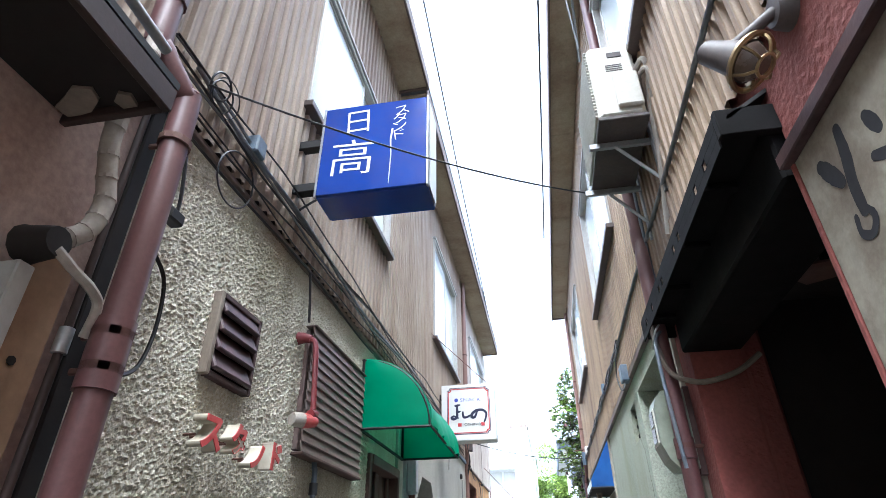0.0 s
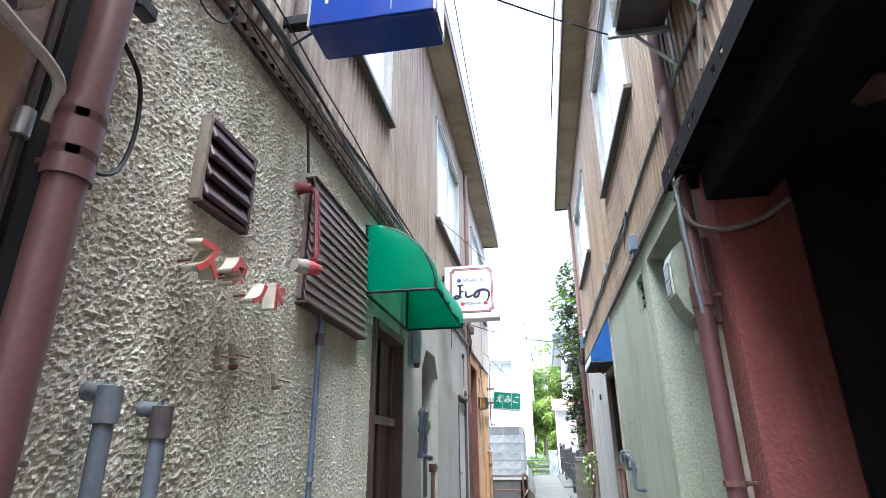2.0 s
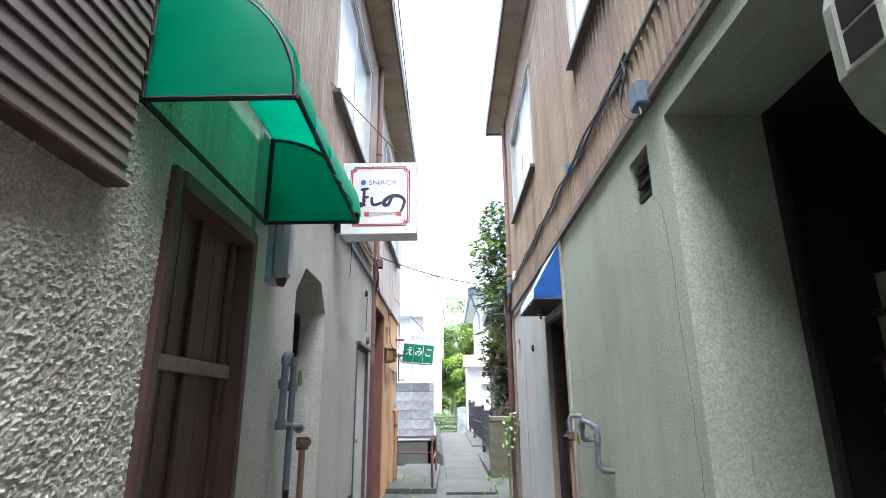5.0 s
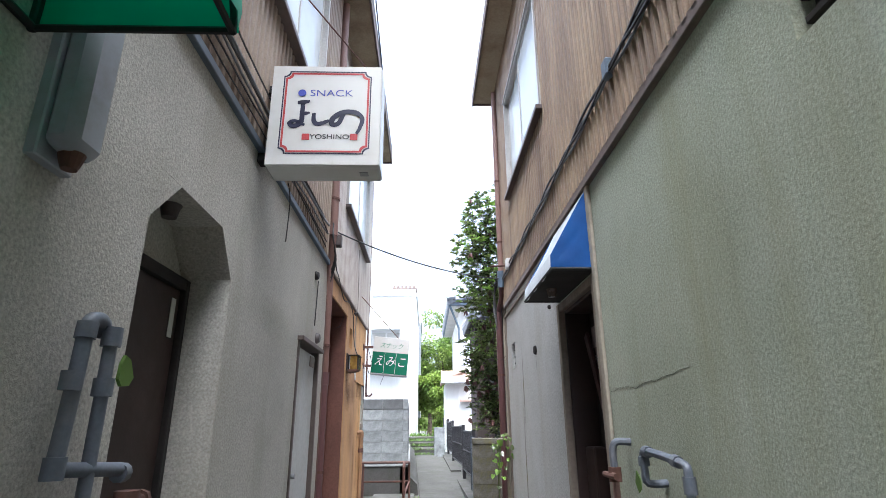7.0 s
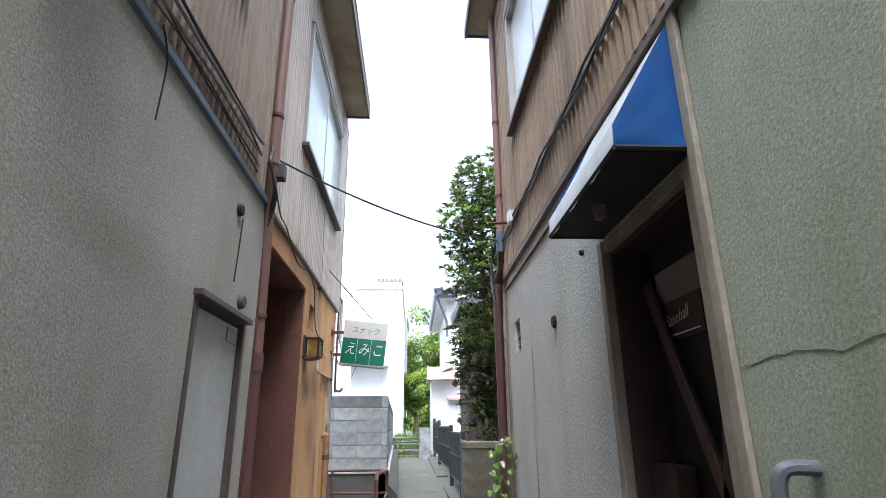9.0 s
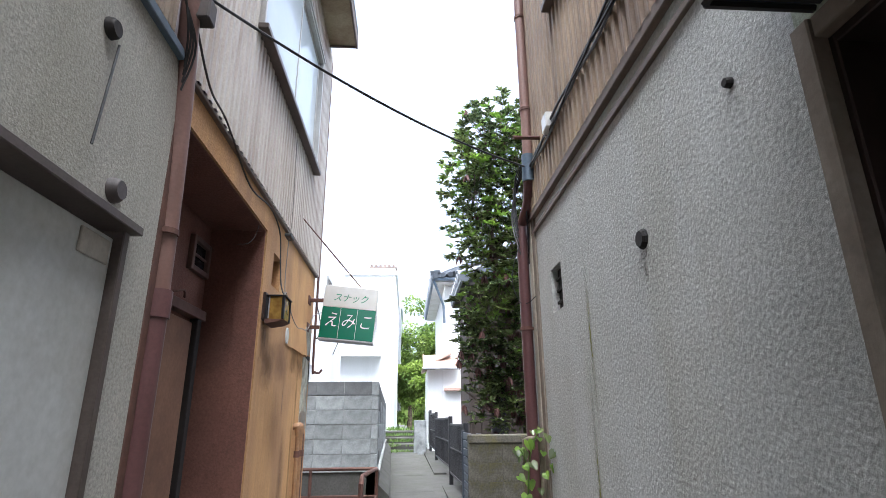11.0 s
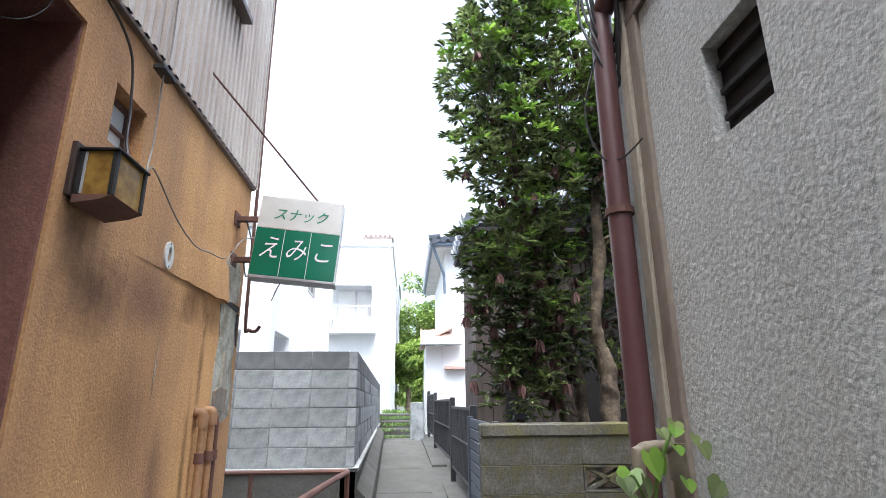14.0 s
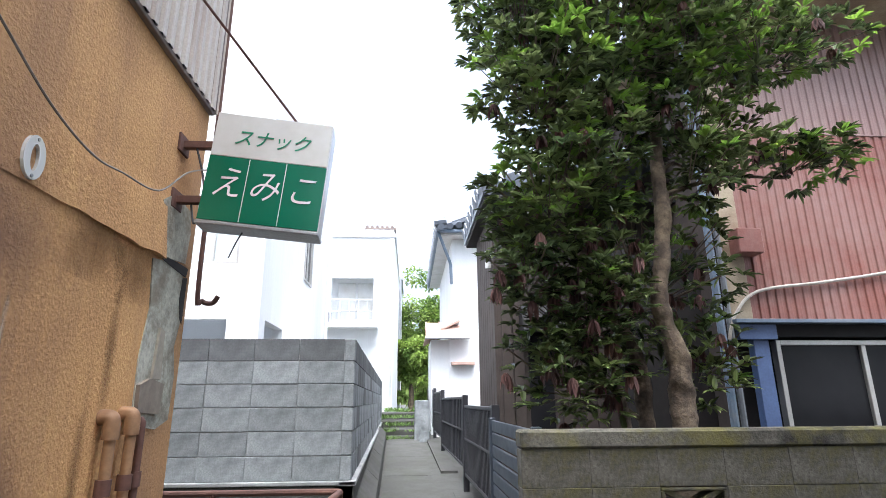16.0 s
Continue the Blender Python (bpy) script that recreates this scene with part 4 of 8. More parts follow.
for y, z, s in ((2.12, 1.60, 1.0), (2.21, 1.62, 1.15), (2.575, 1.57, 0.8)):
    ob = thing("wooden_peg", LX, y, z, "broken wooden peg stuck in the rough render", "peg", "pegs in the wall")
    tip = pose(0, 0, 0, 14 * s, -8, 6)
    part("peg", Mesh().box(-0.012, 0.016, -0.009, 0.009, -0.045 * s, 0.045 * s, 0.006, Matrix.Translation((LX, y, z)) @ tip), WOOD_PALE if s < 0.9 else WOOD_GREY, ob)
    part("stub", Mesh().box(-0.01, 0.026, -0.011, 0.008, -0.012, 0.010, 0.005, Matrix.Translation((LX + 0.008, y - 0.003, z - 0.034 * s)) @ tip), WOOD_GREY if s < 1.1 else RUST, ob)
    part("nail", Mesh().tube([(LX, y + 0.01, z + 0.01), (LX + 0.07, y + 0.018, z - 0.005)], 0.003, 5), RUST, ob)


def red_lamp():
    ob = thing("wall_lamp", LX, 2.63, 2.08, "dark red arm lamp with a white-tipped head", "lamp")
    part("base", Mesh().tube([(LX - 0.01, 2.64, 2.56), (LX + 0.03, 2.64, 2.56), (LX + 0.07, 2.64, 2.55)], 0.036, 12, r2=0.022), RED_LAMP, ob, smooth=True)
    part("arm", Mesh().tube(smooth_path([(LX + 0.06, 2.64, 2.55), (LX + 0.10, 2.635, 2.52), (LX + 0.125, 2.615, 2.35), (LX + 0.145, 2.60, 2.15)], 4), 0.015, 8), RED_LAMP, ob, smooth=True)
    part("joint", Mesh().tube([(LX + 0.145, 2.57, 2.125), (LX + 0.145, 2.625, 2.135)], 0.022, 10), RED_LAMP, ob, smooth=True)
    part("head", Mesh().tube([(LX + 0.15, 2.62, 2.095), (LX + 0.14, 2.585, 2.092), (LX + 0.115, 2.55, 2.09)], 0.026, 12, r2=0.038), LETTER_RED, ob, "red enamel lamp head", smooth=True)
    part("bulb_end", Mesh().tube([(LX + 0.115, 2.55, 2.09), (LX + 0.095, 2.515, 2.088), (LX + 0.085, 2.495, 2.087)], 0.038, 12, r2=0.03), DUCT, ob, "dirty white lamp end", smooth=True)


red_lamp()
pipe_run("service_pipe", smooth_path([(-1.235, 2.97, 0), (-1.235, 2.97, 1.0), (-1.235, 2.97, 1.86), (-1.24, 2.97, 1.93), (-1.25, 2.97, 2.0)], 4), 0.0145, PIPE_BLUE, "blue-grey plastic conduit below the louvre panel", (), [((-1.235, 2.97, 1.80), (-1.235, 2.97, 1.86), CABLE), ((-1.235, 2.97, 1.14), (-1.235, 2.97, 1.16), STEEL)])
pipe_run("water_pipe", smooth_path([(-1.18, 1.53, 0), (-1.18, 1.53, 0.7), (-1.18, 1.53, 1.36), (-1.19, 1.53, 1.41), (-1.25, 1.53, 1.42)], 4), 0.024, PIPE_GREY, "grey plastic water pipe with an elbow cap", (), [((-1.18, 1.53, 1.34), (-1.18, 1.53, 1.43), PIPE_GREY)])
pipe_run("water_pipe", smooth_path([(-1.17, 1.73, 0), (-1.17, 1.73, 0.7), (-1.17, 1.73, 1.33), (-1.18, 1.73, 1.38), (-1.24, 1.73, 1.39)], 4), 0.022, PIPE_GREY, "grey plastic water pipe with an elbow cap", (), [((-1.17, 1.73, 1.31), (-1.17, 1.73, 1.395), CAST)])


def plank_door(name, x, y0, y1, z1, label):
    ob = thing(name, x, (y0 + y1) / 2, 0, label, "door", kind="structure")
    part("door_frame", Mesh().box(x - 0.05, LX + 0.02, y0 - 0.005, y0 + 0.05, 0, z1).box(x - 0.05, LX + 0.02, y1 - 0.05, y1 + 0.005, 0, z1).box(x - 0.05, LX + 0.03, y0 + 0.05, y1 - 0.05, z1 - 0.07, z1), WOOD_DARK, ob, "dark timber door frame")
    a, b = y0 + 0.052, y1 - 0.052
    n = 7
    for k in range(n):
        p, q = a + (b - a) * k / n, a + (b - a) * (k + 1) / n
        part("board", Mesh().box(x - 0.03, x - 0.012, p + 0.002, q - 0.002, 0.03, z1 - 0.075, 0.003), WOOD_DARK, ob)
    for yy in (a + 0.03, (a + b) / 2, b - 0.03):
        part("stile", Mesh().box(x - 0.012, x + 0.012, yy - 0.03, yy + 0.03, 0.03, z1 - 0.075, 0.004), WOOD_DARK, ob)
    for z in (0.9, 1.5):
        part("rail", Mesh().box(x + 0.012, x + 0.034, a + 0.01, b - 0.01, z - 0.03, z + 0.03, 0.005), WOOD_GREY, ob, "worn greyish cross rail")
    part("door_handle", Mesh().tube(smooth_path([(x + 0.01, a + 0.03, 1.05), (x + 0.06, a + 0.03, 1.04), (x + 0.06, a + 0.03, 0.95), (x + 0.01, a + 0.03, 0.94)], 4), 0.008, 6), STEEL, ob, "grey metal pull handle", smooth=True)
    part("lock", Mesh().box(x + 0.01, x + 0.045, a + 0.0, a + 0.035, 1.27, 1.31, 0.005), STEEL, ob, "small steel lock")


plank_door("door_2", LX - 0.07, 4.02, 4.88, 2.2, "dark brown plank door with worn cross rails under the green awning")
solo("door_step", Mesh().box(LX - 0.25, LX + 0.05, 4.0, 4.9, 0, 0.06), CONCRETE, "low concrete door step", "step", kind="structure")


def green_awning():
    y0, y1 = 3.75, 5.0
    ob = thing("awning", LX, (y0 + y1) / 2, 2.31, "green vinyl quarter-round awning on a black frame", "awning")
    R, D, z0, n = 0.51, 0.52, 2.31, 14
    prof = [(LX + 0.005 + D * math.sin(a), z0 + R * math.cos(a)) for a in [math.pi / 2 * k / n for k in range(n + 1)]]
    # the vinyl sags between the bows
    m = Mesh()
    cols = 24
    pts = []
    for j in range(cols + 1):
        y = y0 + (y1 - y0) * j / cols
        for k, (x, z) in enumerate(prof):
            w = math.sin(math.pi * k / n)
            fold = 0.016 * math.sin(j * 1.3 + k * 0.7) * (k / n) ** 2 + 0.012 * noise.noise(Vector((y * 3, k * 0.35, 1.0))) * w
            dip = 0.05 * math.sin(math.pi * j / cols) * w * 0.5
            pts.append((x - dip + fold, y, z - dip * 0.6 + (0.02 * math.sin(j * 0.9) if k == n else 0)))
    faces = []
    w = n + 1
    for j in range(cols):
        for k in range(n):
            faces.append((j * w + k, j * w + k + 1, (j + 1) * w + k + 1, (j + 1) * w + k))
    m.add(pts, faces)
    part("cover", m, GREEN_VINYL, ob, smooth=True, weld=False)
    for y, s in ((y0, 1), (y1, 1)):
        g = Mesh()
        rows = []
        for k, (x, z) in enumerate(prof):
            for q in range(6):
                f = q / 5
                bulge = 0.012 * math.sin(math.pi * f) * math.sin(math.pi * k / n) * (-1 if y == y0 else 1)
                rows.append((LX + 0.005 + (x - LX - 0.005) * f, y + bulge + 0.006 * noise.noise(Vector((x * 9, z * 9, f * 3))), z0 + (z - z0) * (1 if f > 0 else 1)))
        fc = []
        for k in range(n):
            for q in range(5):
                fc.append((k * 6 + q, k * 6 + q + 1, (k + 1) * 6 + q + 1, (k + 1) * 6 + q))
        g.add(rows, fc)
        part("side_panel", g, GREEN_VINYL, ob, smooth=True, weld=False)
    for y in (y0 + 0.005, y1 - 0.005):
        part("bow", Mesh().tube([(x - 0.012, y, z - 0.008) for x, z in prof], 0.009, 6), BLACK, ob)
        part("bottom_bar", Mesh().tube([(LX, y, z0), (LX + D, y, z0)], 0.010, 6), BLACK, ob)
        part("wall_bar", Mesh().box(LX, LX + 0.02, y - 0.012, y + 0.012, z0, z0 + R), BLACK, ob)
    part("front_bar", Mesh().tube([(LX + D, y0, z0), (LX + D - 0.01, y1, z0)], 0.010, 6), BLACK, ob)
    part("back_bar", Mesh().tube([(LX + 0.012, y0, z0), (LX + 0.012, y1, z0)], 0.012, 6), BLACK, ob)
    for z in (2.4, 2.55, 2.7):
        part("rivet", Mesh().tube([(LX + 0.02, y0 - 0.012, z), (LX + 0.02, y0 - 0.006, z)], 0.007, 6), STEEL, ob)


green_awning()


def fluorescent_box():
    ob = thing("wall_light", LX, 5.1, 2.02, "grey-white plastic wall light under the awning", "lamp")
    part("cover", Mesh().box(LX + 0.02, LX + 0.115, 5.08, 5.22, 2.03, 2.62, 0.03), OPAL, ob, "translucent white cover", smooth=True)
    part("base", Mesh().box(LX - 0.01, LX + 0.03, 5.075, 5.225, 2.0, 2.62), OPAL, ob)
    part("rusty_cap", Mesh().tube([(LX + 0.07, 5.15, 1.99), (LX + 0.07, 5.15, 2.01), (LX + 0.07, 5.15, 2.035)], 0.02, 12, r2=0.034), RUST, ob)


fluorescent_box()


def valve_group():
    ob = thing("water_pipes", -1.2, 5.4, 0, "grey plastic water pipes with a rusty valve on the stucco", "pipe")
    X = LX + 0.07
    part("pipe", Mesh().tube(smooth_path([(X - 0.01, 5.45, 1.60), (X, 5.43, 1.635), (X, 5.39, 1.64), (X, 5.36, 1.61), (X, 5.35, 1.45), (X, 5.335, 1.25)], 4), 0.021, 10), PIPE_GREY, ob, smooth=True)
    part("pipe", Mesh().tube([(X + 0.02, 5.45, 0.9), (X + 0.02, 5.45, 1.60)], 0.019, 10), PIPE_GREY, ob, smooth=True)
    part("pipe", Mesh().tube([(X, 5.32, 1.245), (X + 0.04, 5.58, 1.23)], 0.02, 10), PIPE_GREY, ob, smooth=True)
    for p, q in (((X, 5.335, 1.22), (X, 5.335, 1.275)), ((X, 5.335, 1.44), (X, 5.335, 1.49)), ((X + 0.02, 5.45, 1.43), (X + 0.02, 5.45, 1.48)), ((X + 0.02, 5.45, 1.57), (X + 0.02, 5.45, 1.625)), ((X + 0.04, 5.57, 1.22), (X + 0.04, 5.6, 1.22)), ((X, 5.357, 1.58), (X, 5.36, 1.625))):
        part("coupling", Mesh().tube([p, q], 0.028, 10), PIPE_GREY, ob, "grey plastic coupling", smooth=True)
    v = part("valve", Mesh().tube([(X + 0.06, 5.6, 1.17), (X + 0.06, 5.6, 1.10)], 0.036, 10).tube([(X + 0.06, 5.52, 1.135), (X + 0.06, 5.68, 1.135)], 0.02, 8), RUST, ob, "rust-red cast valve", smooth=True)
    part("valve_wheel", Mesh().tube([(X + 0.06, 5.68, 1.135), (X + 0.06, 5.7, 1.135)], 0.03, 8), RUST, v)
    part("stand_pipe", Mesh().tube([(X + 0.06, 5.6, 0), (X + 0.06, 5.6, 1.1)], 0.019, 10), PIPE_TAN, ob, "brown lower pipe", smooth=True)
    part("tag", Mesh().prism([(5.475, 1.525), (5.49, 1.55), (5.52, 1.54), (5.55, 1.49), (5.53, 1.465), (5.49, 1.46), (5.47, 1.48)], 0, X + 0.04, X + 0.05), GRASS, ob, "green plastic tag")


valve_group()

ob = thing("door_3", -1.51, 6.13, 0, "dark door set back in the stucco niche", "door", kind="structure")
part("door_panel", Mesh().box(-1.522, -1.50, 5.70, 6.57, 0, 2.02), LOUVRE_DARK, ob)
part("frame_board", Mesh().box(-1.522, -1.47, 5.701, 5.74, 0, 2.06).box(-1.522, -1.47, 6.53, 6.569, 0, 2.06).box(-1.522, -1.47, 5.74, 6.53, 2.0, 2.06), DARK, ob)
part("paper_slip", Mesh().box(-1.499, -1.496, 6.45, 6.492, 1.76, 1.95, 0), SIGN_WHITE, ob, "narrow white paper notice")
solo("niche_lamp", Mesh().tube([(-1.40, 6.1, 2.29), (-1.40, 6.1, 2.27), (-1.40, 6.1, 2.23)], 0.05, 14, r2=0.032), CAST, "small dark round lamp under the niche ceiling", "lamp", smooth=True)


def white_door():
    ob = thing("door_4", LX, 8.55, 0, "white flush door in an aluminium frame", "door", kind="structure")
    part("door_panel", Mesh().box(LX - 0.06, LX - 0.025, 8.17, 8.93, 0.02, 1.97), DOOR_WHITE, ob)
    part("door_frame", Mesh().box(LX - 0.2, LX + 0.012, 8.13, 8.17, 0, 2.02).box(LX - 0.2, LX + 0.012, 8.93, 8.97, 0, 2.02), ALU_BROWN, ob)
    part("drip_board", Mesh().box(LX - 0.1, LX + 0.05, 8.11, 8.99, 2.0, 2.035), ALU_BROWN, ob)
    part("peeling_edge", Mesh().box(LX - 0.025, LX - 0.015, 8.72, 8.9, 1.86, 1.95, 0.003), DUCT, ob)
    part("door_handle", Mesh().tube([(LX - 0.03, 8.22, 1.0), (LX + 0.03, 8.22, 1.0)], 0.02, 10), STEEL, ob, "round steel knob")


white_door()

pipe_run("downpipe", smooth_path([(-1.272, 9.3, 1.78), (-1.27, 9.28, 2.3), (-1.255, 9.2, 2.85), (-1.235, 9.12, 3.05), (-1.215, 9.06, 3.3), (-1.215, 9.05, 4.5), (-1.215, 9.05, 6.1)], 4), 0.045, PIPE_TAN, "faded brown downpipe on the stucco corner",
         [(-1.27, 9.28, 2.12), (-1.215, 9.05, 3.6), (-1.215, 9.05, 4.7)], [((-1.22, 9.06, 3.2), (-1.22, 9.06, 3.3), PIPE_TAN)])
pipe_run("downpipe", [(-1.272, 9.3, 0.02), (-1.272, 9.3, 1.8)], 0.05, PIPE_BROWN, "dark red lower length of a downpipe", [(-1.272, 9.3, 0.95)], [((-1.272, 9.3, 1.74), (-1.272, 9.3, 1.86), PIPE_BROWN)])
solo("joint_strip", Mesh().box(OX, LX + 0.004, 9.195, 9.25, 0, 2.9), RUST, "rough brown strip at the joint of two walls", "trim", kind="structure")


# ---------------------------------------------------------------- orange house
def entrance():
    ob = thing("door_5", -1.75, 10.4, 0, "brown flush door deep in the orange entrance", "door", kind="structure")
    part("door_panel", Mesh().box(-1.77, -1.745, 9.6, 10.92, 0, 2.0), DOOR_BROWN, ob, "dull orange-brown door panel")
    part("transom", Mesh().box(-1.77, -1.70, 9.52, 11.05, 2.03, 2.10), WOOD_DARK, ob, "dark timber transom rail")
    # Near-black upright in place of the shaded gap beside the panel.
    part("door_post", Mesh().box(-1.77, -1.71, 10.93, 11.0, 0, 2.03), DARK, ob)
    v = part("vent_window", Mesh().box(-1.77, -1.73, 10.74, 10.78, 2.36, 2.62).box(-1.77, -1.73, 11.04, 11.08, 2.36, 2.62).box(-1.77, -1.73, 10.78, 11.04, 2.58, 2.62).box(-1.77, -1.73, 10.78, 11.04, 2.36, 2.40), WOOD_DARK, ob, "small framed vent window")
    part("glass", Mesh().box(-1.768, -1.762, 10.78, 11.04, 2.40, 2.58, 0), GLASS_DARK, v)
    part("bar", Mesh().box(-1.76, -1.745, 10.78, 11.04, 2.48, 2.50), WOOD_DARK, v)
    part("hook", Mesh().tube(smooth_path([(-1.70, 10.3, 2.09), (-1.64, 10.34, 2.10), (-1.64, 10.45, 2.13), (-1.66, 10.52, 2.10)], 4), 0.008, 6), RUST, ob)


entrance()


def wall_lantern():
    y0, y1, z0, z1 = 11.19, 11.43, 2.08, 2.26
    x0, x1 = OX + 0.02, OX + 0.165
    ob = thing("wall_lantern", OX, 11.3, z0, "rusty square metal lantern with amber glass", "lamp")
    part("back_plate", Mesh().box(OX - 0.005, x0, y0 - 0.02, y1 + 0.02, z0 - 0.01, z1 + 0.03, 0.003), LOUVRE_DARK, ob)
    for x in (x0 + 0.01, x1 - 0.01):
        for y in (y0 + 0.01, y1 - 0.01):
            part("corner_bar", Mesh().box(x - 0.011, x + 0.011, y - 0.011, y + 0.011, z0, z1), BLACK, ob)
    part("top_plate", Mesh().box(x0, x1 + 0.008, y0 - 0.008, y1 + 0.008, z1, z1 + 0.012), BLACK, ob)
    part("bottom_plate", Mesh().prism([(x0, z0 - 0.035), (x1 - 0.05, z0 - 0.02), (x1, z0), (x0, z0)], 1, y0, y1), RUST, ob)
    part("glass", Mesh().box(x1 - 0.014, x1 - 0.009, y0 + 0.021, y1 - 0.021, z0, z1, 0), AMBER, ob, "amber patterned glass")
    part("glass", Mesh().box(x0 + 0.021, x1 - 0.021, y0 + 0.007, y0 + 0.012, z0, z1, 0), AMBER, ob, "dusty amber side glass")
    part("glass", Mesh().box(x0 + 0.021, x1 - 0.021, y1 - 0.012, y1 - 0.007, z0, z1, 0), LAMP_GLASS, ob, "dusty side glass")
    # Painted glint: an opal strip for the light streak along the glass.
    part("glass_edge", Mesh().box(x0 + 0.018, x0 + 0.03, y0 + 0.003, y0 + 0.0065, z0 + 0.006, z1 - 0.004, 0.0), OPAL, ob, "pale strip painting the light streak on the glass")


wall_lantern()

ob = thing("window_7", OX, 11.52, 2.4, "small square window with grey glass in the orange wall", "window", kind="structure")
part("pane", Mesh().box(OX - 0.1, OX - 0.09, 11.38, 11.66, 2.4, 2.68, 0), GLASS, ob)
part("frame_board", Mesh().box(OX - 0.11, OX - 0.07, 11.38, 11.405, 2.4, 2.68).box(OX - 0.11, OX - 0.07, 11.635, 11.66, 2.4, 2.68).box(OX - 0.11, OX - 0.07, 11.405, 11.635, 2.655, 2.68).box(OX - 0.105, OX - 0.075, 11.405, 11.635, 2.53, 2.55), WOOD_DARK, ob)
inlet = thing("cable_inlet", OX, 12.07, 2.08, "white oval porcelain cable inlet on the orange wall", "cable inlet")
ring = Mesh()
for k in range(18):
    a0, a1 = 2 * math.pi * k / 18, 2 * math.pi * (k + 1) / 18
    ring.prism([(12.07 + 0.05 * math.cos(a0), 2.08 + 0.075 * math.sin(a0)), (12.07 + 0.05 * math.cos(a1), 2.08 + 0.075 * math.sin(a1)), (12.07 + 0.019 * math.cos(a1), 2.08 + 0.046 * math.sin(a1)), (12.07 + 0.019 * math.cos(a0), 2.08 + 0.046 * math.sin(a0))], 0, OX - 0.004, OX + 0.016)
part("ring", ring, SIGN_WHITE, inlet)
part("slot", Mesh().box(OX - 0.004, OX + 0.003, 12.052, 12.088, 2.04, 2.12), DARK, inlet, "dark slot")
for z in (2.018, 2.142):
    part("screw", Mesh().tube([(OX + 0.015, 12.07, z), (OX + 0.019, 12.07, z)], 0.006, 8), STEEL, inlet)
for y, r, zt in ((12.72, 0.021, 1.26), (12.88, 0.021, 1.27), (12.97, 0.016, 1.24)):
    pipe_run("gas_pipe", smooth_path([(OX + 0.05, y, 0), (OX + 0.05, y, 0.7), (OX + 0.05, y, zt - 0.04), (OX + 0.04, y, zt), (OX - 0.02, y, zt + 0.005)], 4), r, GAS_ORANGE if r > 0.02 else RUST, "orange-painted gas pipe on the orange wall", (), [((OX + 0.05, y, 0.98), (OX + 0.05, y, 1.04), RUST)])
for y, zt in ((12.72, 1.26), (12.88, 1.27)):
    solo("pipe_elbow", Mesh().tube(smooth_path([(OX + 0.05, y, zt - 0.075), (OX + 0.05, y, zt - 0.02), (OX + 0.042, y, zt + 0.005), (OX + 0.02, y, zt + 0.008), (OX, y, zt + 0.008)], 4), 0.031, 12), GAS_ORANGE, "orange-painted elbow fitting of a gas pipe", "pipe fitting", smooth=True)
# broken corner of the orange wall: bare plaster under a lifted coat
m = Mesh()
m.prism([(12.96, 1.30), (13.02, 1.22), (13.20, 1.20), (13.335, 1.24), (13.345, 1.45), (13.30, 1.6), (13.335, 1.72), (13.315, 1.86), (13.30, 1.99), (13.1, 2.0), (12.95, 1.98), (12.99, 1.75), (12.95, 1.52)], 0, OX - 0.002, OX + 0.006)
m.prism([(12.98, 2.03), (13.12, 2.02), (13.31, 2.04), (13.33, 2.22), (13.29, 2.33), (13.10, 2.36), (12.97, 2.28), (13.0, 2.15)], 0, OX - 0.002, OX + 0.007)
solo("plaster_patch", m, OLD_PLASTER, "bare pale plaster where the orange coat broke off", "wall", kind="structure")
solo("plaster_scrap", Mesh().prism([(12.97, 1.28), (13.18, 1.27), (13.20, 1.41), (13.05, 1.43), (12.96, 1.40)], 0, OX + 0.006, OX + 0.024), WOOD_GREY, "grey wooden scrap nailed over the bare plaster", "board")
solo("plaster_scrap", Mesh().prism([(13.08, 1.43), (13.17, 1.43), (13.15, 1.66), (13.10, 1.67)], 0, OX + 0.006, OX + 0.018), WOOD_PALE, "narrow wooden scrap nailed over the bare plaster", "board")
solo("coat_gap", Mesh().prism([(13.02, 2.0), (13.15, 1.985), (13.33, 1.97), (13.345, 2.02), (13.2, 2.022), (13.1, 2.018)], 0, OX + 0.006, OX + 0.010), DARK, "dark crack behind the broken orange coat", "crack", kind="structure")
solo("coat_gap", Mesh().prism([(13.30, 1.96), (13.35, 1.97), (13.35, 1.72), (13.325, 1.74), (13.29, 1.84)], 0, OX + 0.006, OX + 0.009), DARK, "dark hole at the edge of the broken plaster", "crack", kind="structure")
lip, cols = Mesh(), 26
for k in range(cols + 1):
    f = k / cols
    y = 11.75 + 1.27 * f
    out = 0.034 * f ** 1.5 + 0.004 * noise.noise(Vector((y * 9, 2.0, 1.0)))
    z = 2.0 + 0.012 * noise.noise(Vector((y * 7, 5.0, 3.0)))
    lip.v += [(OX - 0.001, y, z), (OX + 0.002 + max(out, 0.0), y, z - 0.004), (OX + 0.002 + max(out, 0.0) * 0.8, y, z + 0.06), (OX - 0.001, y, z + 0.34)]
for k in range(cols):
    for q in range(3):
        lip.f.append((4 * k + q, 4 * k + q + 1, 4 * k + q + 5, 4 * k + q + 4))
lip.f.append((4 * cols, 4 * cols + 3, 4 * cols + 2, 4 * cols + 1))
solo("coat_edge", lip, ORANGE, "lifted lower edge of the orange coat", "wall", kind="structure", smooth=True)
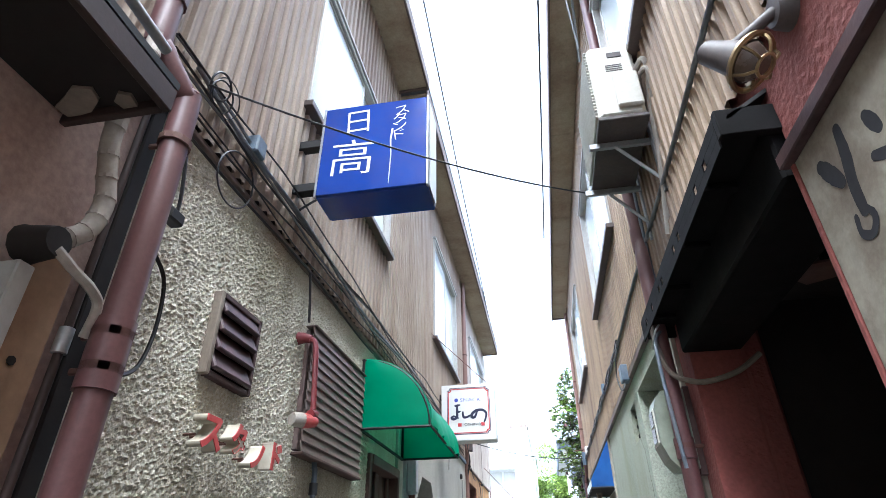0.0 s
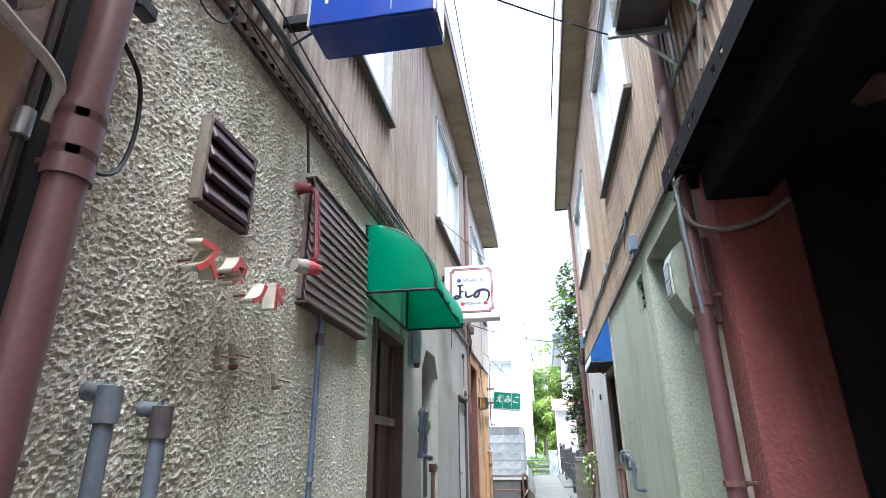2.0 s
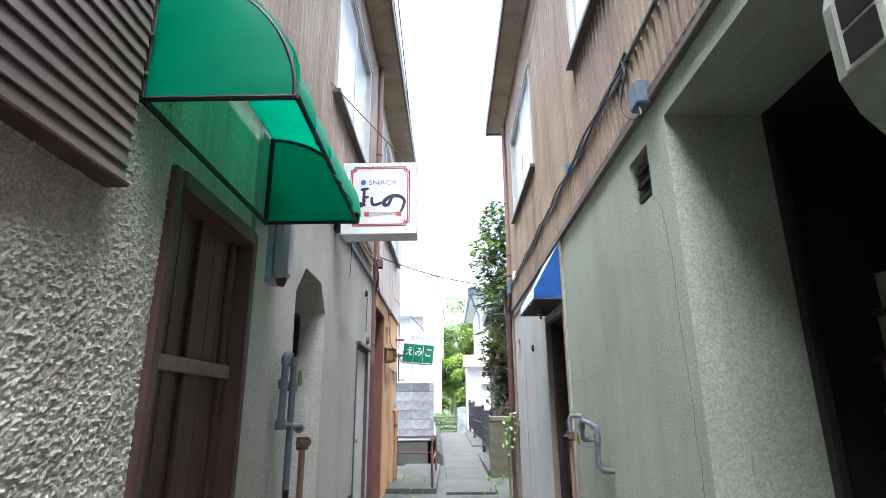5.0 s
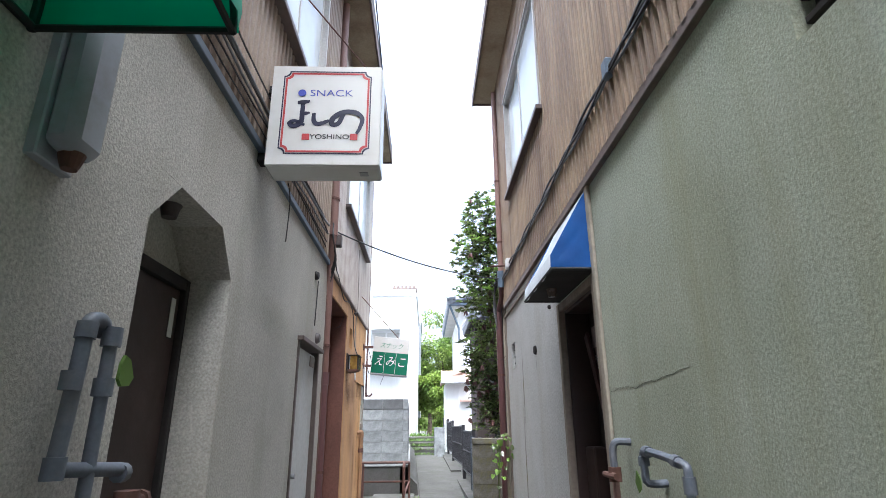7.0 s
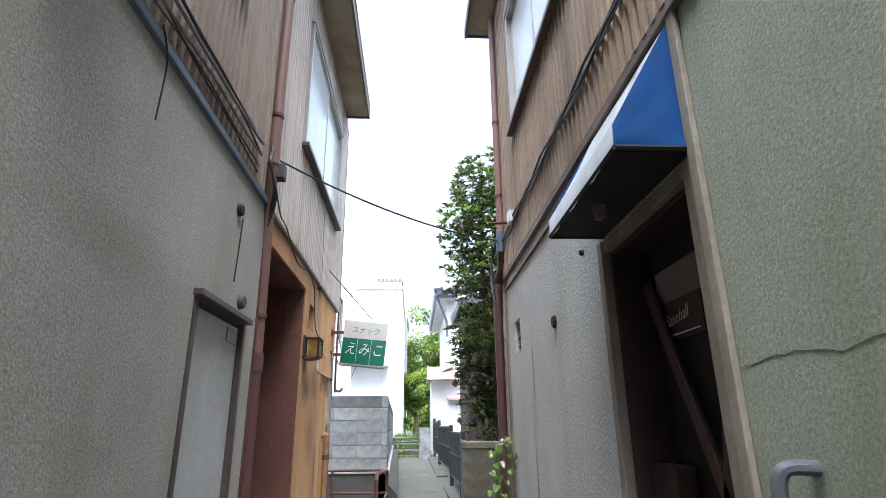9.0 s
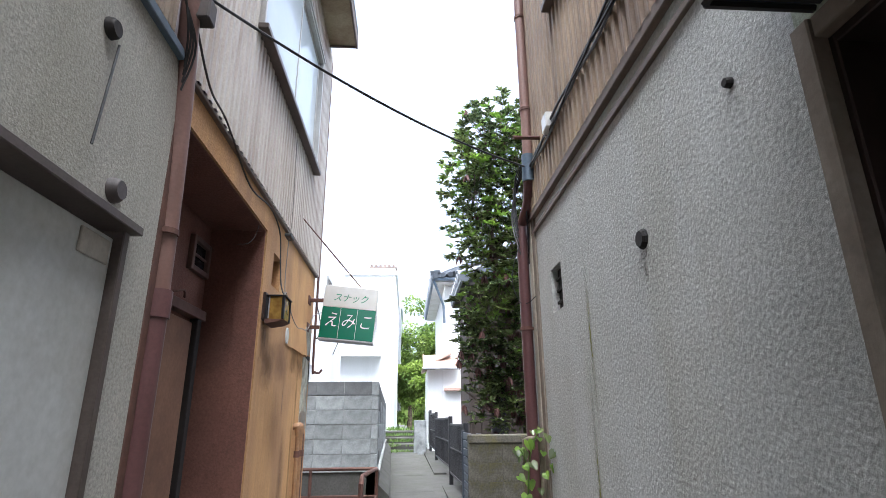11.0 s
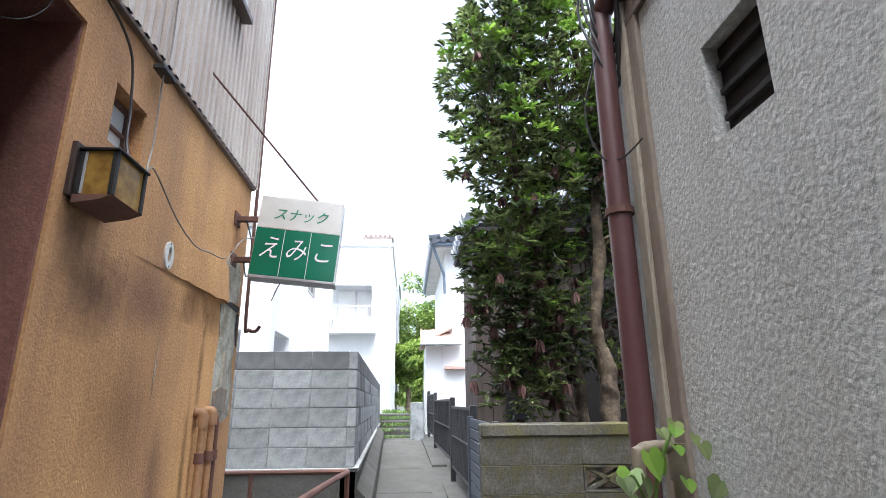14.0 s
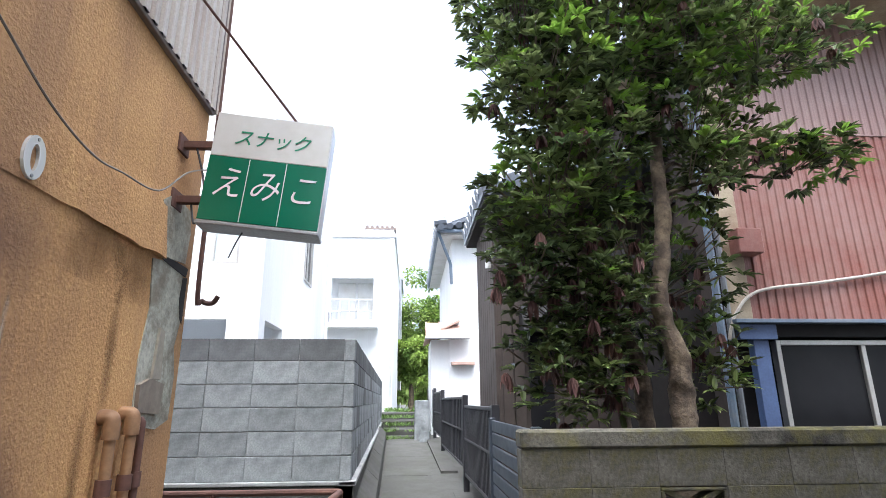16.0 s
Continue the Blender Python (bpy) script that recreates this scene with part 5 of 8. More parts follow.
solo("corner_pipe", Mesh().tube(smooth_path([(OX + 0.03, 13.46, 6.1), (OX + 0.03, 13.46, 3.0), (OX + 0.03, 13.46, 1.95), (OX + 0.05, 13.48, 1.87), (OX + 0.10, 13.5, 1.86), (OX + 0.13, 13.5, 1.90)], 5), 0.014, 8), RUST, "rusty conduit ending in a hook at the corner", "pipe", smooth=True)


# ---------------------------------------------------------------- hanging signs
def bracket_pair(ob, x_wall, x_end, y, zs, w=0.03):
    for z in zs:
        part("bracket", Mesh().box(min(x_wall, x_end), max(x_wall, x_end), y - w, y + w, z - 0.028, z + 0.028, 0.003), BLACK, ob, "black steel bracket")


def blue_sign():
    x0, x1, y0, y1, z0, z1 = -1.075, -0.46, 2.18, 2.42, 3.165, 3.805
    ob = thing("shop_sign", -0.77, 2.3, z0, "blue box sign with white Japanese lettering", "sign")
    part("front_panel", Mesh().box(x0 + 0.006, x1 - 0.006, y0 - 0.004, y0 + 0.01, z0 + 0.006, z1 - 0.006), SIGN_BLUE, ob)
    part("case", Mesh().box(x0, x1, y0 + 0.01, y1 - 0.01, z0, z1, 0.006), SIGN_BLUE, ob)
    part("back_panel", Mesh().box(x0 + 0.006, x1 - 0.006, y1 - 0.01, y1 + 0.004, z0 + 0.006, z1 - 0.006), SIGN_BLUE, ob)
    for x in (x0, x1):
        part("edge_trim", Mesh().box(x - 0.006, x + 0.006, y0 - 0.006, y0 + 0.02, z0, z1, 0.002), STEEL, ob)
    part("side_light", Mesh().box(x1 + 0.002, x1 + 0.006, y0 + 0.03, y1 - 0.02, z0 + 0.02, z1 - 0.02, 0.001), SIGN_WHITE, ob)
    lettering("letters", "日", 0.20, (-0.865, y0 - 0.005, 3.66), PAINT_WHITE, ob, "white kanji", pose(0, 0, 0, 0, -2, 0), 1.0, 0, -0.0015, 0.001)
    lettering("letters", "高", 0.27, (-0.885, y0 - 0.005, 3.39), PAINT_WHITE, ob, "white kanji", pose(0, 0, 0, 0, 2, 0), 1.02, 0, -0.0015, 0.001)
    for i, c in enumerate("スタンド"):
        lettering("letters", c, 0.085, (-0.61 - 0.006 * i, y0 - 0.005, 3.715 - 0.062 * i), PAINT_WHITE, ob, "small white katakana", pose(0, 0, 0, 0, -10, 0), 1.25, 0, -0.0012, 0.001)
    part("flourish", Mesh().tube([(-0.66, y0 - 0.006, 3.58), (-0.668, y0 - 0.006, 3.5), (-0.662, y0 - 0.006, 3.4), (-0.668, y0 - 0.006, 3.2)], 0.006, 5, r2=0.002), PAINT_WHITE, ob, "white brush line")
    bracket_pair(ob, LX - 0.01, x0 + 0.01, 2.28, (3.30, 3.62), 0.03)
    part("tie_rod", Mesh().tube([(LX, 2.3, 3.15), (x0 + 0.02, 2.3, 3.28)], 0.007, 6), BLACK, ob)


blue_sign()


def notch_frame(x0, x1, z0, z1, r):
    """Corner points of a frame with concave corners."""
    pts = []
    for cx, cz, a0 in ((x0, z0, 90), (x1, z0, 180), (x1, z1, 270), (x0, z1, 0)):
        for k in range(5):
            a = radians(a0 - 22.5 * k)
            pts.append((cx + r * math.cos(a), cz + r * math.sin(a)))
    return pts


def white_sign():
    x0, x1, y0, y1, z0, z1 = -1.205, -0.535, 6.68, 6.9, 2.785, 3.47
    ob = thing("shop_sign", -0.87, 6.78, z0, "white box sign with a red and navy notched border", "sign")
    part("case", Mesh().box(x0, x1, y0 + 0.008, y1, z0, z1, 0.012), SIGN_WHITE, ob)
    part("front_panel", Mesh().box(x0 + 0.004, x1 - 0.004, y0, y0 + 0.01, z0 + 0.004, z1 - 0.004, 0.003), SIGN_WHITE, ob)
    for grow, wd, mt, nm in ((0.0, 0.012, PAINT_RED, "red_border"), (-0.012, 0.008, PAINT_NAVY, "navy_border")):
        a, b, c, d = x0 + 0.085 + grow, x1 - 0.075 - grow, z0 + 0.085 + grow, z1 - 0.055 - grow
        outer = notch_frame(a, b, c, d, 0.035)
        inner = notch_frame(a + wd, b - wd, c + wd, d - wd, 0.035)
        n = len(outer)
        m = Mesh()
        m.add([(p[0], y0 - 0.002, p[1]) for p in outer] + [(p[0], y0 - 0.002, p[1]) for p in inner], [(i, (i + 1) % n, n + (i + 1) % n, n + i) for i in range(n)])
        part(nm, m, mt, ob, weld=False)
    lettering("letters", "SNACK", 0.064, (-0.838, y0 - 0.0015, 3.27), PAINT_BLUE, ob, "blue capitals", None, 1.25, 0, -0.0006, 0.0008)
    part("dot", Mesh().tube([(-1.015, y0 - 0.003, 3.272), (-1.015, y0 + 0.001, 3.272)], 0.024, 18), PAINT_BLUE, ob, "blue round dot")
    brush = Mesh()
    def stroke(pts, r):
        p = smooth_path([(-1.075 + (x + 1.075) * 0.93, y0 - 0.002, z - 0.012) for x, z in pts], 6)
        n = len(p)
        for i in range(n - 1):
            t0, t1 = i / (n - 1), (i + 1) / (n - 1)
            ra, rb = [r * (0.75 + 0.45 * math.sin(3.1 * t + 0.3)) for t in (t0, t1)]
            d = (p[i + 1] - p[i]).normalized()
            s = Vector((-d.z, 0, d.x))
            dy = Vector((0, -0.0004 * (i % 3), 0))
            e = d * r * 0.35
            brush.add([p[i] + s * ra - e + dy, p[i] - s * ra - e + dy, p[i + 1] - s * rb + e + dy, p[i + 1] + s * rb + e + dy], [(0, 1, 2, 3)])
    stroke([(-1.03, 3.215), (-0.96, 3.225)], 0.012)
    stroke([(-1.0, 3.225), (-1.0, 3.15), (-1.005, 3.08), (-1.05, 3.055), (-1.075, 3.075), (-1.04, 3.09), (-0.985, 3.065)], 0.013)
    stroke([(-1.005, 3.14), (-0.955, 3.145)], 0.010)
    stroke([(-0.925, 3.14), (-0.922, 3.09), (-0.895, 3.07), (-0.845, 3.085), (-0.83, 3.095)], 0.012)
    stroke([(-0.735, 3.14), (-0.765, 3.075), (-0.805, 3.07), (-0.80, 3.11), (-0.74, 3.15), (-0.66, 3.15), (-0.615, 3.11), (-0.625, 3.05), (-0.645, 3.01)], 0.014)
    part("brush_letters", brush, PAINT_NAVY, ob, "black brush-written hiragana", weld=False)
    lettering("letters", "YOSHINO", 0.044, (-0.835, y0 - 0.0015, 2.972), INK, ob, "small black capitals", None, 1.2, 0, 0.0, 0.0008)
    for x in (-0.975, -0.692):
        part("red_square", Mesh().box(x - 0.022, x + 0.022, y0 - 0.003, y0 + 0.002, 2.952, 2.992, 0), PAINT_RED, ob)
    bracket_pair(ob, LX - 0.01, x0 + 0.01, 6.8, (2.88, 3.35), 0.04)
    part("stay_wire", Mesh().tube([(LX + 0.02, 6.2, 4.0), (-0.6, 6.78, z1)], 0.005, 5), RUST, ob, "rusty stay wire")
    part("drain_cap", Mesh().box(-0.66, -0.61, 6.76, 6.81, z0 - 0.006, z0 + 0.002), STEEL, ob)


white_sign()


def green_sign():
    c = Vector((-0.872, 13.15, 2.485))
    turn = pose(0, 0, 0, 0, 5.0, 3)
    m4 = Matrix.Translation(c) @ turn
    ob = thing("shop_sign", -0.87, 13.15, 2.18, "tilted white and green box sign", "sign")
    w, h, d = 0.305, 0.31, 0.075
    part("case", Mesh().box(-w, w, -d, d, -h, h, 0.01, m4), SIGN_WHITE, ob)
    part("green_panel", Mesh().box(-w + 0.004, w - 0.004, -d - 0.004, -d + 0.004, -h + 0.012, 0.055, 0.002, m4), SIGN_GREEN, ob)
    part("white_panel", Mesh().box(-w + 0.004, w - 0.004, -d - 0.004, -d + 0.004, 0.057, h - 0.006, 0.002, m4), SIGN_WHITE, ob)
    for x in (-0.095, 0.095):
        part("divider", Mesh().box(x - 0.002, x + 0.002, -d - 0.006, -d - 0.003, -h + 0.015, 0.05, 0, m4), PAINT_WHITE, ob)
    def at(x, z):
        return m4 @ Vector((x, -d - 0.006, z))
    lettering("letters", "スナック", 0.105, at(-0.0, 0.165), PAINT_GREEN, ob, "green katakana", turn, 0.95, 0.25, 0.0, 0.001)
    for i, ch in enumerate("えみこ"):
        lettering("letters", ch, 0.19, at(-0.19 + 0.19 * i, -0.1), PAINT_WHITE, ob, "white hiragana", turn, 0.85, 0.25, -0.001, 0.001)
    part("bottom_tray", Mesh().box(-w - 0.004, w + 0.004, -d - 0.006, d + 0.006, -h - 0.012, -h + 0.008, 0.004, m4), STEEL, ob, "dented dirty metal edge")
    for z in (2.64, 2.33):
        part("bracket", Mesh().box(OX - 0.01, -1.15, 13.09, 13.13, z - 0.02, z + 0.02, 0.003), RUST, ob, "rusty steel bracket")
        part("wall_plate", Mesh().box(OX - 0.005, OX + 0.012, 13.05, 13.17, z - 0.05, z + 0.05, 0.003), RUST, ob)
    part("stay_rod", Mesh().tube([(OX + 0.03, 12.25, 3.33), (-0.74, 13.12, 2.79)], 0.007, 6), RUST, ob, "rusty stay rod")
    part("loose_wire", Mesh().tube(smooth_path([(-0.98, 13.12, 2.16), (-1.0, 13.1, 2.1), (-1.03, 13.1, 2.02)], 4), 0.004, 5), CABLE, ob)


green_sign()

# stains of the walls
stain(OX + 0.005, 11.14, 11.36, 1.75, 2.2, STAIN_SOOT, "sooty stain below the wall lantern")
stain(OX + 0.0035, 11.3, 12.5, 1.66, 2.0, STAIN_PURPLE, "purplish grey weathered band below the lifted coat", -0.04)
stain(OX + 0.004, 11.13, 11.7, 1.6, 2.05, STAIN_PURPLE, "purplish grey weathered patch below the lantern", -0.1)
stain(OX + 0.0045, 12.66, 12.76, 1.2, 1.9, STAIN_RUST, "dark run-off stain above the gas pipes", -0.04)
stain(OX + 0.0045, 12.55, 12.64, 0.3, 1.55, STAIN_RUST, "rusty run-off stain beside the gas pipes", -0.04)
stain(OX + 0.005, 12.6, 13.05, 1.72, 2.02, STAIN_RUST, "rust-red patch below the lifted coat")
stain(OX + 0.0038, 11.45, 12.1, 0.9, 1.65, STAIN_SPECKLE, "worn speckled patch in the orange coat")
stain(OX + 0.0055, 12.1, 12.35, 0.3, 1.35, STAIN_PURPLE, "grey vertical run in the orange coat")
stain(OX + 0.006, 12.25, 12.75, 1.78, 2.1, STAIN_RUST, "rusty stain under the broken coat edge", -0.05)
stain(OX + 0.006, 12.08, 12.11, 1.3, 1.68, STAIN_PALE, "pale vertical scratch in the orange coat")
stain(LX + 0.003, 6.75, 7.9, 1.95, 2.2, STAIN_OLIVE, "damp patch in the pale stucco", -0.1)
stain(LX + 0.018, 2.1, 2.24, 1.2, 1.64, STAIN_RUST, "rusty run-off below the wooden pegs")
stain(LX + 0.018, 1.55, 2.6, 1.0, 1.7, STAIN_OLIVE, "brownish damp stain below the raised letters")
stain(LX + 0.018, 1.4, 2.9, 2.45, 2.98, STAIN_OLIVE, "yellowish damp stain below the siding")
stain(RX - 0.003, 9.77, 9.84, 1.2, 2.3, STAIN_MOSS, "mossy green run-off streak on the white stucco", 0.0)
stain(RX - 0.0035, 9.83, 9.91, 0.05, 1.75, STAIN_MOSS, "mossy green run-off streak on the white stucco", 0.0)
stain(RX - 0.003, 9.03, 9.07, 1.84, 1.97, STAIN_RUST, "brown run-off below the vent plug")
stain(RX - 0.003, 5.6, 6.95, 0.3, 2.1, STAIN_OLIVE, "yellowish damp stain on the green stucco")
stain(RX - 0.003, 5.2, 5.9, 1.4, 2.6, STAIN_OLIVE, "yellowish run-off on the green stucco")


# ---------------------------------------------------------------- right side, things
def black_canopy():
    ob = thing("canopy", 0.75, 2.2, 2.58, "black metal canopy with slots along its edge", "canopy")
    y0, y1, xo = 1.40, 3.07, 0.625
    # Underside parts hold the shade below the canopy in their colour.
    part("soffit", Mesh().box(xo + 0.032, 0.80, y0, y1, 2.63, 2.64), SHADE_BLACK, ob)
    part("near_edge", Mesh().box(xo, 0.86, y0 - 0.03, y0, 2.585, 2.69), SHADE_BLACK, ob)
    part("far_edge", Mesh().box(xo + 0.02, 0.80, y1 - 0.02, y1, 2.57, 2.66), SHADE_BLACK, ob)
    slots = [1.56, 1.70, 2.02, 2.12, 2.42, 2.50, 2.72, 2.92]
    ys = [y0] + [q for s in slots for q in (s - 0.018, s + 0.018)] + [y1]
    f = Mesh()
    for a, b in zip(ys[::2], ys[1::2]):
        f.box(xo, xo + 0.005, a, b, 2.60, 2.635, 0.0)
    f.box(xo, xo + 0.006, y0, y1, 2.56, 2.60, 0.001).box(xo, xo + 0.006, y0, y1, 2.635, 2.68, 0.001)
    part("slotted_edge", f, SHADE_BLACK, ob)
    part("roof_sheet", Mesh().prism([(xo + 0.032, 2.643), (0.80, 2.74), (0.80, 2.755), (xo + 0.032, 2.658)], 1, y0 - 0.03, y1), BLACK, ob)
    for y in (1.7, 2.1, 2.5, 2.85):
        part("rib", Mesh().box(xo + 0.02, 0.80, y - 0.015, y + 0.015, 2.60, 2.63), SHADE_BLACK, ob)
    # Made-up black box in place of the shadow on the wall top.
    part("shutter_box", Mesh().box(0.765, 1.06, y0, 2.898, 2.42, 2.632, 0.01), SHADE_BLACK, ob, "black box added to imitate the deep shade under the canopy")
    part("light_tube", Mesh().tube(smooth_path([(0.66, 3.0, 2.62), (0.665, 2.965, 2.47), (0.70, 2.955, 2.34), (0.77, 2.90, 2.275), (0.86, 2.87, 2.26), (1.0, 2.86, 2.30), (1.12, 2.85, 2.38)], 5), 0.014, 8), WOOD_GREY, ob, "dusty hose hanging below the canopy", smooth=True)

    part("scrap_board", Mesh().prism([(1.0, 2.1), (1.06, 2.02), (1.3, 1.94), (1.34, 2.06), (1.12, 2.2)], 2, 2.44, 2.45), WOOD_DARK, ob, "pale scrap board hanging under the canopy")
    part("hanger", Mesh().box(1.14, 1.17, 2.05, 2.08, 2.45, 2.7), SHADE_BLACK, ob)


black_canopy()


def bulkhead_lamp():
    c = Vector((0.66, 1.14, 2.635))
    d = Vector((0.45, -0.38, -0.80)).normalized()
    ob = thing("wall_lamp", 0.8, 1.12, 2.63, "old bulkhead lamp with a brass cage on a cast arm", "lamp")
    part("base_plate", Mesh().tube([(0.805, 1.12, 2.80), (0.77, 1.12, 2.80), (0.755, 1.12, 2.80)], 0.062, 16, r2=0.045), CAST, ob, smooth=True)
    part("arm", Mesh().tube([(0.76, 1.12, 2.80), (0.70, 1.145, 2.765), c - d * 0.10], 0.018, 10), CAST, ob, smooth=True)
    part("housing", Mesh().tube([c - d * 0.16, c - d * 0.10, c - d * 0.05, c - d * 0.01], 0.035, 16, r2=0.06), CAST, ob, smooth=True)
    side = d.cross(Vector((0, 1, 0))).normalized()
    up = side.cross(d)
    def ring(at, r, t, mt, nm):
        p = [at + r * (math.cos(2 * math.pi * k / 24) * side + math.sin(2 * math.pi * k / 24) * up) for k in range(25)]
        part(nm, Mesh().tube(p, t, 6, False), mt, ob, smooth=True)
    ring(c, 0.076, 0.009, BRASS, "cage_ring")
    ring(c + d * 0.045, 0.03, 0.005, BRASS, "cage_ring")
    for k in range(6):
        a = 2 * math.pi * k / 6
        e = math.cos(a) * side + math.sin(a) * up
        part("cage_bar", Mesh().tube(smooth_path([c + e * 0.076, c + e * 0.062 + d * 0.03, c + e * 0.03 + d * 0.045], 3), 0.005, 5), BRASS, ob)
    part("glass", Mesh().tube([c - d * 0.005, c + d * 0.012, c + d * 0.028, c + d * 0.036], 0.055, 16, r2=0.028), LAMP_GLASS, ob, "dusty glass dome", smooth=True)
    part("wing_nut", Mesh().box(-0.006, 0.006, -0.02, 0.02, -0.004, 0.03, 0.003, Matrix.Translation(c + up * 0.07)), BRASS, ob)


bulkhead_lamp()


def brush_board():
    ob = thing("name_board", 0.79, 0.6, 1.3, "cream wooden name board with black brush marks", "sign")
    part("board", Mesh().box(0.772, 0.796, -0.35, 1.34, 1.3, 2.43, 0.004), CREAM, ob)
    part("frame_rail", Mesh().box(0.745, 0.80, -0.38, 1.375, 2.43, 2.475, 0.004), SLAT_DARK, ob, "dark top rail")
    part("red_edge", Mesh().box(0.768, 0.798, 1.342, 1.36, 1.3, 2.43, 0.003), RED, ob)
    def blot(pts, w, lift):
        """A brush stroke of varying width with round ends."""
        p = smooth_path([(0.7715 - lift, y, z) for y, z in pts], 5)
        n, m = len(p), Mesh()
        rows, radii = [], []
        for i in range(n):
            d = (p[min(i + 1, n - 1)] - p[max(i - 1, 0)]).normalized()
            q = w * (0.7 + 0.55 * abs(math.sin(2.3 * i / (n - 1) + 0.4)) + 0.18 * noise.noise(Vector((pts[0][0] * 9, i * 0.7, 1.0))))
            sd = Vector((0, -d.z, d.y)) * q
            rows += [p[i] + sd, p[i] - sd]
            radii.append(q)
        m.add(rows, [(2 * i, 2 * i + 1, 2 * i + 3, 2 * i + 2) for i in range(n - 1)])
        for c, q in ((p[0], radii[0]), (p[-1], radii[-1])):
            m.add([c + Vector((-0.0004, q * math.cos(k * math.pi / 6), q * math.sin(k * math.pi / 6))) for k in range(12)], [tuple(range(12))])
        part("brush_mark", m, INK, ob, "black brush stroke", weld=False)
    blot([(1.13, 2.36), (1.14, 2.29), (1.16, 2.22), (1.165, 2.15)], 0.017, 0.0)
    blot([(1.165, 2.16), (1.14, 2.12), (1.17, 2.09), (1.205, 2.11), (1.20, 2.15)], 0.009, 0.001)
    blot([(1.24, 2.33), (1.215, 2.29), (1.19, 2.25)], 0.02, 0.002)
    blot([(1.03, 2.31), (1.01, 2.26)], 0.016, 0.0)
    blot([(1.06, 2.22), (0.98, 2.16), (1.0, 2.05)], 0.014, 0.0)
    blot([(0.79, 2.30), (0.85, 2.2), (0.80, 2.08)], 0.02, 0.0)
    blot([(0.44, 2.30), (0.56, 2.26), (0.5, 2.1), (0.42, 2.04)], 0.02, 0.0)
    blot([(0.14, 2.2), (0.24, 2.1), (0.17, 1.94)], 0.02, 0.0)


brush_board()


def air_conditioner():
    x0, x1, y0, y1, z0, z1 = 0.455, 0.72, 2.25, 2.92, 3.53, 4.10
    ob = thing("air_conditioner", 0.6, 2.6, 3.5, "yellowed white outdoor air-conditioning unit on steel brackets", "air conditioner")
    part("case", Mesh().box(x0 + 0.012, x1, y0, y1, z0, z1, 0.025), AC_WHITE, ob)
    for k in range(22):
        z = z0 + 0.03 + k * 0.024
        part("grille_slat", Mesh().box(x0 - 0.004, x0 + 0.016, y0 + 0.02, y1 - 0.02, z, z + 0.012, 0.003), AC_WHITE, ob)
    part("side_cover", Mesh().box(x0 + 0.12, x1 - 0.01, y0 - 0.03, y0 + 0.002, z0 + 0.05, z0 + 0.3, 0.012), AC_WHITE, ob)
    part("label_plate", Mesh().box(x0 + 0.12, x0 + 0.2, y0 - 0.003, y0 + 0.001, z1 - 0.12, z1 - 0.08, 0.001), CAST, ob)
    for k in range(4):
        part("vent_slit", Mesh().box(x0 + 0.1, x0 + 0.19, y0 - 0.002, y0 + 0.001, z0 + 0.34 + k * 0.015, z0 + 0.347 + k * 0.015, 0.0005), CAST, ob)
    part("base_tray", Mesh().box(x0 + 0.004, x1 + 0.004, y0 - 0.004, y1 + 0.004, z0 - 0.022, z0 + 0.004, 0.004), CAST, ob, "dark underside tray")
    for y in (2.44, 2.88):
        br = part("bracket", Mesh().box(x0 - 0.04, RX, y - 0.012, y + 0.012, z0 - 0.06, z0 - 0.022, 0.003), STEEL, ob, "galvanised bracket arm")
        part("brace", Mesh().tube([(x0 + 0.1, y, z0 - 0.05), (RX - 0.01, y, z0 - 0.33)], 0.01, 6), STEEL, br)
        part("bolt", Mesh().tube([(0.75, y - 0.018, z0 - 0.04), (0.75, y - 0.01, z0 - 0.04)], 0.012, 8), STEEL, br)
    part("wall_channel", Mesh().box(RX - 0.045, RX - 0.02, 2.40, 2.44, z0 - 0.4, z1 - 0.2, 0.003), STEEL, ob)
    part("wall_channel", Mesh().box(RX - 0.045, RX - 0.02, 2.88, 2.92, z0 - 0.4, z1 - 0.2, 0.003), STEEL, ob)
    for r, zz in ((0.016, 3.85), (0.013, 3.78)):
        part("refrigerant_hose", Mesh().tube(smooth_path([(x1 - 0.02, y0 + 0.03, zz), (x1 + 0.02, y0 - 0.06, zz + 0.02), (RX - 0.03, y0 - 0.05, zz - 0.06), (RX - 0.03, y0 + 0.05, zz - 0.2), (RX - 0.04, y0 + 0.12, 3.3), (RX - 0.04, y0 + 0.3, 2.95)], 5), r, 8), DUCT, ob, "white insulated hose", smooth=True)


air_conditioner()
pipe_run("downpipe", smooth_path([(0.705, 3.03, 0), (0.705, 3.03, 1.2), (0.705, 3.03, 2.3), (0.705, 3.03, 3.0), (0.72, 3.06, 3.2), (0.72, 3.08, 3.6), (0.72, 3.08, 6.1)], 4), 0.042, PIPE_BROWN, "reddish-brown downpipe beside the stair entrance", [(0.705, 3.03, 1.13), (0.705, 3.03, 1.98)], [((0.705, 3.03, 1.92), (0.705, 3.03, 2.02), PIPE_BROWN), ((0.72, 3.07, 3.15), (0.72, 3.07, 3.3), PIPE_BROWN)])
pipe_run("conduit", smooth_path([(0.66, 2.90, 1.86), (0.645, 2.90, 2.2), (0.645, 2.92, 2.45), (0.67, 2.97, 2.55), (0.74, 3.02, 2.7), (0.74, 3.02, 3.4), (0.74, 2.98, 4.0)], 4), 0.010, PIPE_GREY, "grey conduit running up from the meter box")
